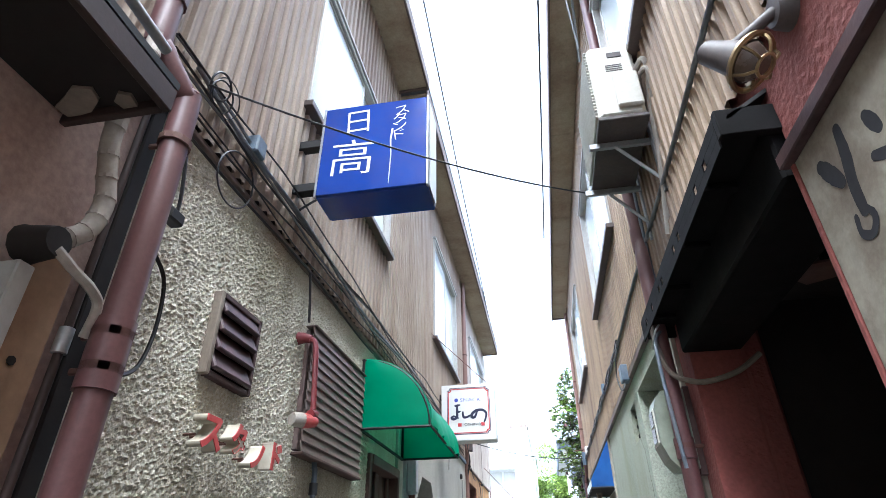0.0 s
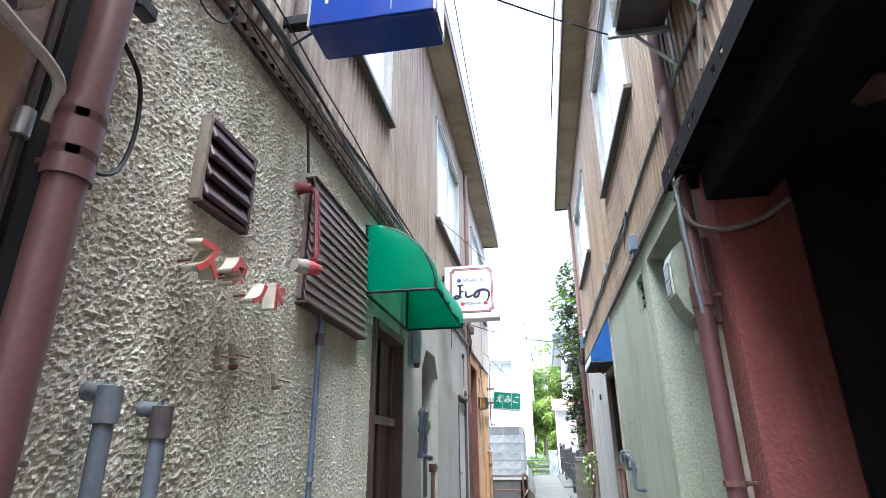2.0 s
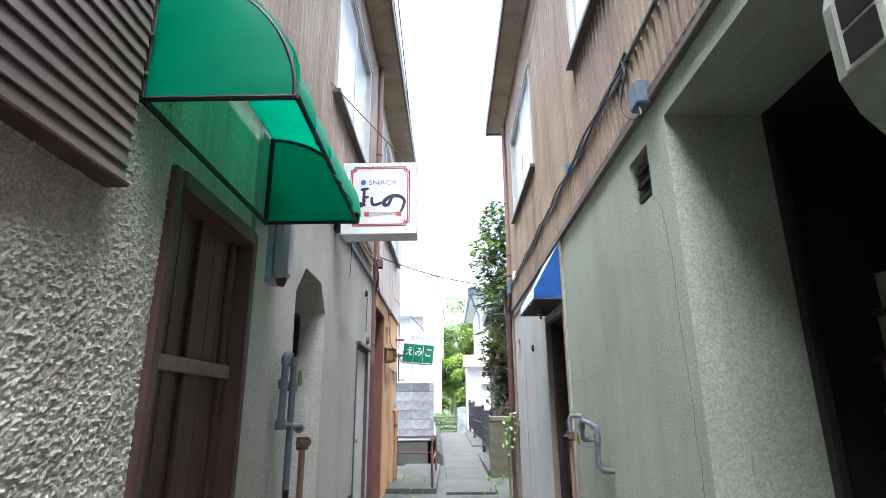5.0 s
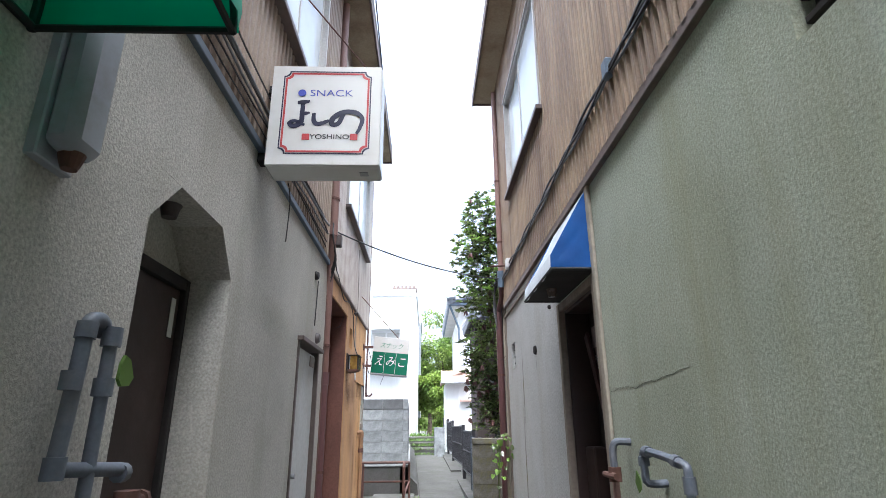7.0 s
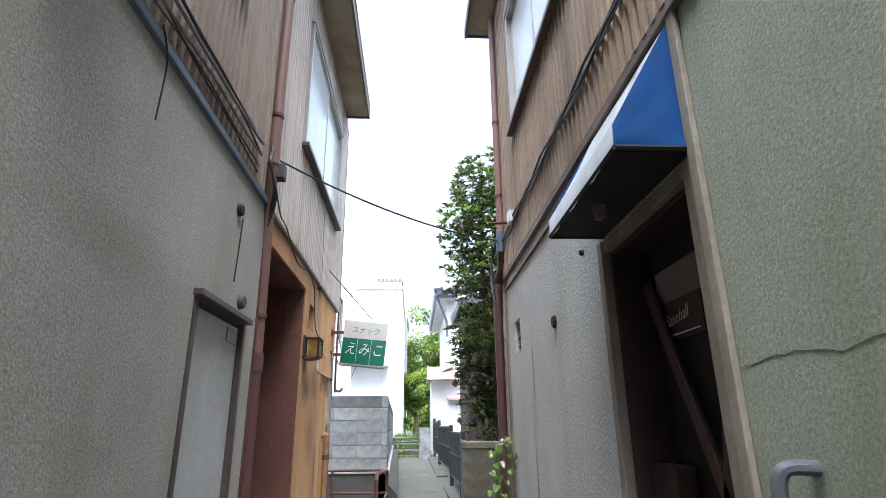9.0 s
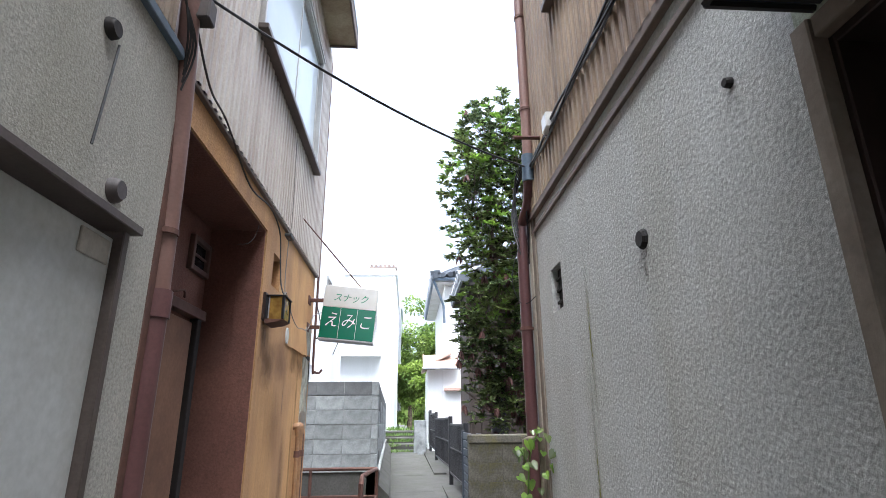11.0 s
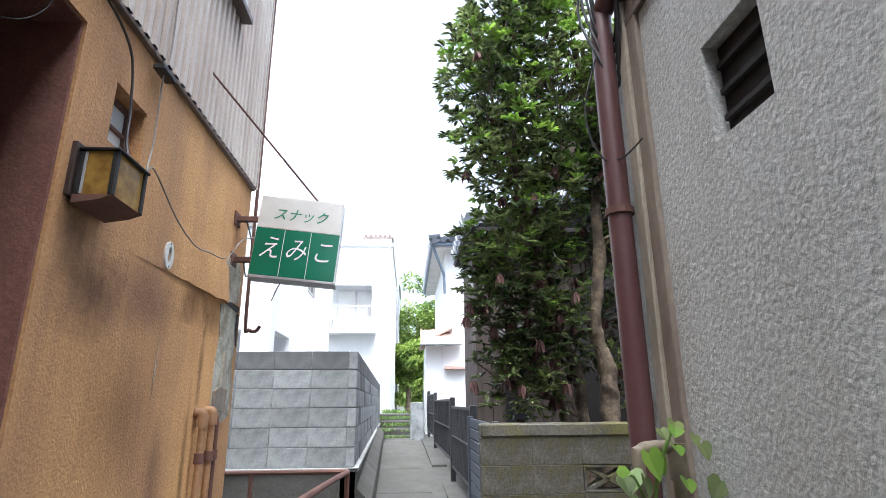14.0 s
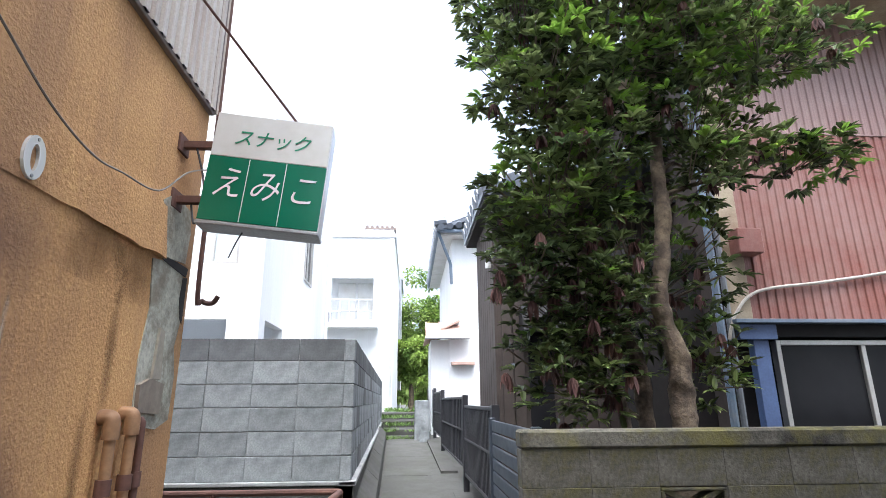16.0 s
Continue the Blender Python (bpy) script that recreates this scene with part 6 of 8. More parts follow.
solo("wall_edge_strip", Mesh().box(RX - 0.015, RX + 0.03, 3.115, 3.2, 0, 2.7), WOOD_PALE, "pale timber strip at the wall joint", "trim", kind="structure")


def meter_box():
    x0, x1, y0, y1, z0, z1 = 0.60, 0.765, 3.06, 3.25, 1.88, 2.28
    ob = thing("meter_box", 0.7, 3.1, z0, "grey-green plastic meter cover with glass windows", "meter")
    m = Mesh()
    m.prism([(x0 + 0.07, z0), (x1, z0), (x1, z1), (x0 + 0.06, z1), (x0 + 0.015, z1 - 0.04), (x0, z1 - 0.09), (x0, z0 + 0.13), (x0 + 0.03, z0 + 0.05)], 1, y0, y1)
    part("cover", m, METER, ob)
    part("rim", Mesh().box(x0 - 0.006, x0 + 0.004, y0 + 0.03, y1 - 0.03, z0 + 0.13, z1 - 0.09, 0.004), AC_WHITE, ob, "pale window rim")
    part("window_glass", Mesh().box(x0 - 0.009, x0 - 0.005, y0 + 0.05, y1 - 0.05, z0 + 0.225, z1 - 0.10, 0), GLASS_DARK, ob)
    part("window_glass", Mesh().box(x0 - 0.009, x0 - 0.005, y0 + 0.05, y1 - 0.05, z0 + 0.14, z0 + 0.215, 0), GLASS_DARK, ob)
    part("mount_board", Mesh().box(x1, RX + 0.012, y0 + 0.02, y1 - 0.01, z0 - 0.03, z1 + 0.02, 0.004), WOOD_DARK, ob)
    part("number_plate", Mesh().box(x1 - 0.05, x1 + 0.02, y1 + 0.04, y1 + 0.05, z0 - 0.09, z0 - 0.02, 0.002), SIGN_WHITE, ob, "small white plate")


meter_box()


def stairs():
    ob = thing("staircase", 1.7, 3.8, 0, "steep dark wooden stairs behind the entrance, risers paler as if lit", "stairs", kind="structure")
    for k in range(9):
        x = 1.31 + k * 0.03
        z = 0.2 + k * 0.19
        # Pale risers against dark treads put the light on the steps into colour.
        part("tread", Mesh().box(x, x + 0.2, 3.5, 4.54, z - 0.03, z, 0.006), LOUVRE_DARK, ob)
        part("riser", Mesh().box(x + 0.06, x + 0.075, 3.5, 4.54, z, z + 0.16, 0.002), WOOD_GREY, ob)
    part("handrail", Mesh().tube(smooth_path([(0.93, 3.8, 0.85), (0.93, 3.8, 1.0), (0.95, 3.8, 1.04), (1.0, 3.8, 1.05)], 4), 0.012, 8), BLACK, ob, smooth=True)


stairs()

ob = thing("wall_vent", RX, 4.94, 2.37, "small broken wall vent with wooden slats, near-black for shade", "vent")
# Slats and backing are near-black to carry the shade inside the opening.
for k in range(3):
    part("slat", Mesh().box(RX + 0.03, RX + 0.06, 4.81, 5.07, 2.42 + 0.08 * k, 2.445 + 0.08 * k, 0.003), DARK, ob)
part("backing", Mesh().box(RX + 0.085, RX + 0.1, 4.80, 5.08, 2.37, 2.66, 0), DARK, ob)
part("upright", Mesh().box(RX + 0.06, RX + 0.08, 4.92, 4.95, 2.375, 2.655, 0.003), WOOD_DARK, ob)
ob = thing("wall_vent", RX, 10.4, 2.0, "small square wall vent with cross slats, near-black for shade", "vent")
# Near-black sheet fills the hole in place of its inner shade.
part("backing", Mesh().box(RX + 0.05, RX + 0.06, 10.27, 10.52, 2.0, 2.3, 0), DARK, ob)
for k in range(3):
    part("slat", Mesh().box(RX + 0.03, RX + 0.05, 10.28, 10.51, 2.06 + 0.08 * k, 2.08 + 0.08 * k, 0.003), DARK, ob)


def blue_awning():
    y0, y1, xo = 7.05, 7.97, 0.515
    zt, zb, zo = 2.82, 2.27, 2.27
    ob = thing("awning", 0.65, 7.5, zb, "wedge awning with blue vinyl ends and a white top", "awning")
    for y in (y0, y1):
        n = 8
        m = Mesh()
        rows = []
        for i in range(n + 1):
            f = i / n
            xa = RX - 0.01 + (xo - RX + 0.01) * f
            for j in range(n + 1):
                g = j / n
                z = zt + (zb - zt) * f + (zb - zt) * (1 - f) * 0
                top = zt + (zo + 0.09 - zt) * f
                z = zb + (top - zb) * (1 - g)
                rows.append((xa, y + 0.008 * noise.noise(Vector((f * 4, g * 5, y))) + 0.006 * math.sin(g * 18 + f * 3) * g ** 3, z))
        w = n + 1
        fc = [(i * w + j, i * w + j + 1, (i + 1) * w + j + 1, (i + 1) * w + j) for i in range(n) for j in range(n)]
        m.add(rows, fc)
        part("end_panel", m, BLUE_VINYL, ob, "blue vinyl end panel", smooth=True, weld=False)
    t = Mesh()
    rows = []
    for i in range(9):
        f = i / 8
        for j in range(13):
            y = y0 + (y1 - y0) * j / 12
            s = 0.012 * math.sin(math.pi * f) * math.sin(math.pi * j / 12 * 3)
            rows.append((RX - 0.01 + (xo - RX + 0.01) * f, y, zt + (zo + 0.09 - zt) * f - 0.02 * math.sin(math.pi * f) + s))
    for j in range(13):
        rows.append((xo - 0.004, y0 + (y1 - y0) * j / 12, zo - 0.01 + 0.012 * math.sin(j * 1.7)))
    fc = [(i * 13 + j, i * 13 + j + 1, (i + 1) * 13 + j + 1, (i + 1) * 13 + j) for i in range(9) for j in range(12)]
    t.add(rows, fc)
    part("top_cover", t, WHITE_VINYL, ob, "dirty white vinyl top", smooth=True, weld=False)
    part("front_bar", Mesh().tube([(xo, y0, zo), (xo, y1, zo)], 0.011, 6), BLACK, ob)
    for y in (y0, y1):
        part("side_bar", Mesh().tube([(RX, y, zb), (xo, y, zo)], 0.011, 6), BLACK, ob)
        part("rafter", Mesh().tube([(RX, y + (0.012 if y == y0 else -0.012), zt - 0.02), (xo + 0.01, y + (0.012 if y == y0 else -0.012), zo + 0.07)], 0.008, 6), BLACK, ob)
    part("soffit", Mesh().box(xo + 0.01, RX, y0 + 0.02, y1 - 0.02, zb - 0.004, zb + 0.004, 0), DARK, ob)
    part("lamp", Mesh().tube([(0.63, 7.56, zb - 0.06), (0.63, 7.56, zb - 0.03), (0.63, 7.56, zb)], 0.028, 12, r2=0.04), LAMP_GLASS, ob, "small round ceiling lamp", smooth=True)
    for k in range(6):
        z = 2.29 + k * 0.095
        part("rivet", Mesh().tube([(RX - 0.016, y0 - 0.012, z), (RX - 0.016, y0 - 0.004, z)], 0.006, 6), STEEL, ob)


blue_awning()


def boarded_door():
    ob = thing("door_6", RX + 0.1, 7.55, 0, "dark boarded-up shop door with crossed planks", "door", kind="structure")
    part("door_frame", Mesh().box(RX - 0.02, RX + 0.05, 7.05, 7.11, 0, 2.25).box(RX - 0.02, RX + 0.03, 7.98, 8.04, 0, 2.25).box(RX - 0.01, RX + 0.03, 7.11, 7.98, 2.19, 2.25), WOOD_GREY, ob, "weathered grey timber frame")
    part("outer_board", Mesh().box(RX - 0.025, RX - 0.002, 6.995, 7.05, 0, 2.82), WOOD_PALE, ob, "weathered edge board")
    part("lining", Mesh().box(RX + 0.03, RX + 0.22, 7.965, 8.045, 0, 2.26).box(RX + 0.05, RX + 0.22, 7.045, 7.10, 0, 2.26).box(RX + 0.03, RX + 0.22, 7.10, 7.965, 2.17, 2.26), LOUVRE_DARK, ob, "dark stained reveal boards")
    part("door_panel", Mesh().box(RX + 0.22, RX + 0.26, 7.05, 8.04, 0, 2.2), DARK, ob)
    part("inner_post", Mesh().box(RX + 0.1, RX + 0.2, 7.115, 7.17, 0, 2.17), WOOD_DARK, ob)
    for a, b in (((7.2, 0.55), (7.93, 2.0)), ((7.25, 1.95), (7.62, 0.5))):
        dy, dz = b[0] - a[0], b[1] - a[1]
        l = math.hypot(dy, dz)
        mm = Matrix.Translation((RX + 0.17, (a[0] + b[0]) / 2, (a[1] + b[1]) / 2)) @ pose(0, 0, 0, math.degrees(math.atan2(dz, dy)), 0, 0)
        part("plank", Mesh().box(-0.012, 0.012, -l / 2, l / 2, -0.035, 0.035, 0.004, mm), SLAT_DARK, ob, "diagonal plank nailed across")
    part("notice_board", Mesh().box(RX + 0.2, RX + 0.215, 7.5, 7.9, 1.72, 2.05, 0.003), SHOP_BOARD, ob, "grey notice board")
    part("dark_strip", Mesh().box(RX + 0.192, RX + 0.2, 7.5, 7.9, 1.72, 1.89, 0.002), LOUVRE_DARK, ob)
    lettering("letters", "Baseball", 0.085, (RX + 0.19, 7.72, 1.81), PAINT_WHITE, ob, "white handwritten word", pose(0, 0, 0, 0, 0, -90) @ pose(0, 0, 0, 0, -6, 0), 0.8, 0.35, -0.0022, 0.001)
    part("underline", Mesh().box(RX + 0.188, RX + 0.191, 7.53, 7.87, 1.735, 1.741, 0), PAINT_WHITE, ob)
    part("cabinet", Mesh().box(RX + 0.1, RX + 0.2, 7.75, 7.97, 0.6, 1.2, 0.01), LOUVRE_DARK, ob)


boarded_door()


def tap_pipes():
    ob = thing("water_pipes", RX, 6.3, 0.9, "grey plastic tap pipes on the green wall", "pipe")
    X = 0.70
    part("pipe", Mesh().tube(smooth_path([(RX, 6.36, 1.10), (X + 0.01, 6.37, 1.10), (X, 6.37, 1.14), (X, 6.37, 1.2), (X, 6.35, 1.23), (X, 6.2, 1.225), (X, 5.98, 1.20), (X, 5.95, 1.17), (X, 5.95, 1.1), (X, 5.95, 0.95), (RX, 5.95, 0.93)], 3), 0.017, 9), PIPE_GREY, ob, smooth=True)
    for p, q in (((X, 6.37, 1.17), (X, 6.37, 1.21)), ((X, 5.95, 1.10), (X, 5.95, 1.16)), ((X, 6.02, 1.205), (X, 6.06, 1.21)), ((X, 6.3, 1.23), (X, 6.34, 1.233))):
        part("coupling", Mesh().tube([p, q], 0.024, 9), PIPE_GREY, ob, smooth=True)
    part("tag", Mesh().prism([(6.36, 1.12), (6.40, 1.15), (6.42, 1.10), (6.39, 1.06), (6.36, 1.08)], 0, X - 0.03, X - 0.025), GRASS, ob, "green plastic tag")
    ob = thing("water_pipes", RX, 6.8, 0.0, "rusty stand pipe with a grey elbow by the shop door", "pipe")
    part("pipe", Mesh().tube(smooth_path([(RX, 6.76, 1.26), (X + 0.02, 6.77, 1.26), (X, 6.78, 1.22), (X, 6.78, 1.14)], 4), 0.019, 9), PIPE_GREY, ob, smooth=True)
    part("valve", Mesh().tube([(X, 6.78, 1.14), (X, 6.78, 1.07)], 0.032, 10).tube([(X - 0.02, 6.7, 1.1), (X - 0.02, 6.88, 1.1)], 0.016, 8), RUST, ob, "rust-red valve", smooth=True)
    part("stand_pipe", Mesh().tube([(X, 6.78, 0), (X, 6.78, 1.08)], 0.018, 9), PIPE_TAN, ob, smooth=True)


tap_pipes()

for y, z, r in ((9.04, 2.035, 0.05), (8.32, 2.3, 0.02)):
    solo("vent_plug", Mesh().tube([(RX + 0.02, y, z), (RX - 0.012, y, z), (RX - 0.022, y, z)], r, 10, r2=r * 0.7), DARK, "dark round vent plug in the rough white wall", "vent")
solo("vent_plug", Mesh().tube([(LX - 0.02, 8.82, 2.12), (LX + 0.02, 8.82, 2.12), (LX + 0.035, 8.82, 2.12)], 0.055, 12, r2=0.035), CAST, "round grey vent cap on the pale stucco", "vent", smooth=True)
solo("vent_plug", Mesh().tube([(LX - 0.02, 8.62, 2.66), (LX + 0.02, 8.62, 2.66), (LX + 0.03, 8.62, 2.66)], 0.045, 12, r2=0.03), DARK, "round dark vent cap on the pale stucco", "vent", smooth=True)

pipe_run("downpipe", smooth_path([(0.73, 10.72, 6.05), (0.73, 10.72, 4.8), (0.73, 10.72, 3.4), (0.73, 10.74, 3.2)], 4), 0.042, PIPE_TAN, "faded pinkish downpipe on the ribbed siding", [(0.73, 10.72, 4.6), (0.73, 10.72, 3.7)])
pipe_run("downpipe", smooth_path([(0.73, 10.74, 3.25), (0.73, 10.75, 3.08), (0.74, 10.85, 2.95), (0.725, 11.0, 2.84), (0.715, 11.03, 2.7), (0.715, 11.03, 1.4), (0.715, 11.03, 0.0)], 4), 0.043, PIPE_BROWN, "reddish-brown lower downpipe with a bend", [(0.715, 11.03, 1.98)], [((0.73, 10.74, 3.08), (0.73, 10.73, 3.3), PIPE_BLUE)])
solo("corner_board", Mesh().box(RX - 0.022, RX + 0.1, 11.002, 11.075, 0, 2.75), STUCCO_WHITE, "rough rendered edge beside the corner post", "post", kind="structure")

# cracks as thin dark recess strips
def crack(name, pts, label):
    p = []
    for a, b in zip(pts, pts[1:]):
        for k in range(6):
            f = k / 6
            p.append((RX - 0.001, a[0] + (b[0] - a[0]) * f + random.uniform(-0.008, 0.008), a[1] + (b[1] - a[1]) * f + random.uniform(-0.008, 0.008)))
    p.append((RX - 0.001, *pts[-1]))
    solo(name, Mesh().tube(p, 0.0008, 4), DARK, label, "crack", kind="structure")


crack("wall_crack", [(6.97, 1.52), (6.83, 1.535), (6.6, 1.52), (6.3, 1.54), (6.0, 1.56)], "long dark crack in the green stucco")
crack("wall_crack", [(4.8, 2.36), (4.70, 2.26), (4.66, 1.95), (4.665, 1.7), (4.65, 1.48), (4.655, 1.2), (4.64, 0.8)], "vertical hairline crack in the green stucco")


# ---------------------------------------------------------------- cables
def cable(path, r, material, label, n=5):
    solo("cable", Mesh().tube(path, r, n, False), material, label, "cable", smooth=True)


cable(sag((-1.2, 1.36, 3.16), (0.42, 2.88, 3.5), 0.07, 20), 0.005, CABLE, "thin black cable across the alley")
cable(sag((-1.2, 9.08, 3.26), (0.73, 10.74, 3.2), 0.10, 20), 0.008, CABLE, "black cable sagging across the alley")
cable(smooth_path([(-1.22, 1.3, 3.2), (-1.21, 1.71, 3.14), (-1.21, 2.39, 3.16), (-1.21, 3.57, 3.08), (-1.21, 5.19, 3.16), (-1.21, 6.6, 3.14), (-1.21, 7.4, 3.13), (-1.2, 8.4, 3.16), (-1.2, 8.75, 3.2)], 6), 0.010, CABLE_GREY, "grey cable conduit along the siding", 8)
for k, (dz, dx, mt, r) in enumerate(((0.10, 0.0, CABLE_GREY, 0.008), (0.05, 0.015, CABLE, 0.006), (-0.05, 0.0, CABLE, 0.005), (0.14, 0.01, CABLE, 0.005), (0.0, 0.012, CABLE_GREY, 0.007), (-0.08, 0.006, CABLE, 0.004))):
    p = [(-1.22 + dx, y, 3.08 + dz + 0.035 * math.sin(1.7 * y + 1.3 * k) + 0.012 * math.sin(5.3 * y + k)) for y in np.linspace(1.15, 8.75, 34)]
    cable(p, r, mt, "black and grey cables running along the siding")
p = [(-1.24, y, 2.93 + 0.02 * math.sin(3 * y)) for y in np.linspace(1.3, 3.9, 16)]
cable(p, 0.007, CABLE, "black cable along the top of the render")
for y, z, r, w in ((1.66, 2.9, 0.13, 0.004), (1.44, 3.17, 0.07, 0.004), (1.47, 3.19, 0.09, 0.003), (1.42, 3.21, 0.06, 0.005)):
    cable([(-1.19 + 0.02 * math.sin(a), y + r * math.cos(a), z + r * 0.9 * math.sin(a)) for a in np.linspace(0, 6.2, 26)], w, CABLE if w < 0.007 else CABLE_GREY, "loop of spare cable on the siding")
cable(smooth_path([(-1.2, 1.31, 2.95), (-1.19, 1.36, 2.7), (-1.19, 1.38, 2.55), (-1.21, 1.36, 2.5)], 5), 0.007, CABLE, "short black cable end hanging by the downpipe")
solo("cable_clamp", Mesh().box(-1.22, -1.17, 1.33, 1.41, 2.49, 2.54, 0.008), CABLE, "small black cable clamp", "clamp")
cable(smooth_path([(-1.17, 1.28, 2.35), (-1.2, 1.42, 2.3), (-1.21, 1.46, 2.15), (-1.2, 1.42, 2.0), (-1.18, 1.32, 1.94), (-1.16, 1.26, 2.0)], 6), 0.007, CABLE, "loop of black cable on the rough render")
cable(smooth_path([(-1.24, 2.60, 2.95), (-1.235, 2.63, 2.8), (-1.235, 2.66, 2.66)], 5), 0.008, CABLE, "black cable down to the red lamp")
solo("junction_box", Mesh().box(LX + 0.02, LX + 0.09, 1.74, 1.83, 3.14, 3.24, 0.008), PIPE_BLUE, "grey junction box on the siding", "junction box")
solo("junction_box", Mesh().box(-1.21, -1.13, 9.06, 9.15, 3.1, 3.22, 0.008), CAST, "small grey cable box by the downpipe", "junction box")
for k in range(4):
    cable(smooth_path([(-1.2, 8.94 + 0.02 * k, 3.3), (-1.18, 8.92 - 0.02 * k, 3.12), (-1.17, 8.98 + 0.03 * k, 2.95), (-1.22, 9.1, 2.85 - 0.04 * k)], 5), 0.005, CABLE, "tangle of black cables at the downpipe")
cable(smooth_path([(LX + 0.03, 7.36, 2.99), (LX + 0.035, 7.40, 2.93), (LX + 0.03, 7.445, 2.84), (LX + 0.025, 7.44, 2.58)], 4), 0.004, CABLE, "cut cable end hanging on the stucco")
cable(smooth_path([(LX + 0.02, 8.66, 2.62), (LX + 0.02, 8.64, 2.4), (LX + 0.02, 8.62, 2.2)], 4), 0.005, CABLE, "cut cable end hanging on the stucco")
cable(smooth_path([(-1.2, 9.1, 3.1), (-1.22, 9.4, 2.95), (-1.26, 9.8, 2.98), (-1.28, 10.4, 2.85), (-1.29, 11.0, 2.93), (-1.29, 11.35, 2.85), (-1.28, 11.42, 2.6), (-1.25, 11.38, 2.4), (-1.2, 11.33, 2.28)], 6), 0.006, CABLE, "black cable to the lantern")
cable(smooth_path([(-1.28, 11.66, 3.9), (-1.27, 11.68, 3.1), (-1.28, 11.66, 2.91), (-1.29, 11.68, 2.55), (-1.26, 11.6, 2.35), (-1.27, 11.69, 2.40), (-1.28, 12.03, 2.26), (-1.28, 12.3, 2.2), (-1.28, 12.51, 2.22), (-1.27, 12.8, 2.26), (-1.25, 13.03, 2.45), (-1.16, 13.1, 2.5)], 6), 0.0045, CABLE_DUSTY, "pale cable from the lantern to the sign")
cable(smooth_path([(-1.25, 13.1, 2.62), (-1.2, 13.1, 2.45), (-1.18, 13.08, 2.3), (-1.22, 13.1, 2.2), (-1.26, 13.12, 2.35)], 5), 0.006, CABLE, "loose cable loop at the sign bracket")
cable(smooth_path([(OX - 0.02, 10.97, 2.9), (OX - 0.03, 10.95, 2.72), (OX - 0.06, 10.88, 2.6), (OX - 0.12, 10.8, 2.56)], 5), 0.0025, CABLE, "thin cable end at the entrance")
solo("cable_hook", Mesh().box(OX + 0.02, OX + 0.08, 11.6, 11.74, 2.90, 2.93, 0.006), CABLE, "black cable clamp under the siding", "clamp")
# right side runs
p = [(0.745, y, 3.19 + 0.012 * math.sin(2.1 * y)) for y in np.linspace(1.2, 4.9, 14)]
cable(p, 0.013, CABLE_GREY, "grey conduit along the ribbed siding", 8)
for k in range(4):
    p = [(0.742 - 0.008 * (k % 2), y, 3.17 + 0.022 * math.sin(6.0 * y + 1.6 * k) + 0.010 * k) for y in np.linspace(4.8, 10.7, 70)]
    cable(p, 0.009, CABLE if k % 2 else CABLE_GREY, "twisted dark cables along the ribbed siding")
solo("junction_box", Mesh().box(0.70, 0.77, 4.62, 4.74, 2.80, 2.94, 0.01), PIPE_BLUE, "blue-grey junction box on the flashing", "junction box")
solo("junction_box", Mesh().box(0.715, 0.765, 6.3, 6.38, 3.16, 3.27, 0.01), PIPE_BLUE, "small blue-grey cable box on the siding", "junction box")
solo("junction_box", Mesh().box(0.70, 0.765, 10.05, 10.17, 3.16, 3.28, 0.01), SIGN_WHITE, "small white cable box on the siding", "junction box")
cable(smooth_path([(0.73, 4.85, 3.2), (0.70, 4.75, 3.05), (0.69, 4.82, 2.9), (0.69, 4.7, 2.75), (0.7, 4.6, 2.72), (0.72, 4.66, 2.8)], 5), 0.006, CABLE, "drooping cable at the junction box")
cable(smooth_path([(0.70, 2.98, 2.62), (0.66, 2.95, 2.56), (0.65, 3.02, 2.5), (0.68, 3.06, 2.53)], 5), 0.006, CABLE_WHITE, "small white cable loop at the downpipe")
for k in range(5):
    cable(smooth_path([(0.74, 10.7, 3.3), (0.66, 10.9 + 0.05 * k, 3.18 - 0.05 * k), (0.68, 11.0, 2.85 - 0.06 * k), (0.76, 11.02, 2.7 - 0.05 * k), (0.72, 10.85, 2.95)], 5), 0.006, CABLE, "tangle of black cables at the house corner")
cable(smooth_path([(0.70, 11.0, 2.7), (0.62, 11.03, 2.4), (0.66, 11.02, 2.2), (0.72, 10.98, 2.17), (0.76, 10.88, 2.2)], 5), 0.0035, CABLE, "cut black cable sticking out at the corner")
solo("insulator_arm", Mesh().tube([(0.78, 10.45, 3.3), (0.55, 10.4, 3.27)], 0.014, 6), RUST, "rusty cable arm on the siding", "bracket")
cable(sag((0.36, 0.2, 6.05), (0.33, 7.5, 6.0), 0.06, 10), 0.010, CABLE, "black service cable below the eave")
cable(sag((-0.83, 3.5, 6.9), (-0.93, 11.6, 6.30), 0.05, 10), 0.009, CABLE, "black service cable beside the eave")
cable(sag((0.44, 2.3, 4.15), (0.32, 2.0, 5.9), 0.1, 10), 0.006, CABLE_GREY, "grey cables rising from the air conditioner")
cable(sag((0.45, 2.4, 4.15), (0.36, 1.2, 5.9), 0.15, 10), 0.009, CABLE_GREY, "grey cables rising from the air conditioner")


# ---------------------------------------------------------------- beyond the alley: lane, block walls, fence
LANE = radians(1.6)


def along(y, off=0.0):
    """A place on the lane's left line at y, which turns slightly to the left."""
    return -0.65 - (y - 15.85) * math.tan(LANE) + off


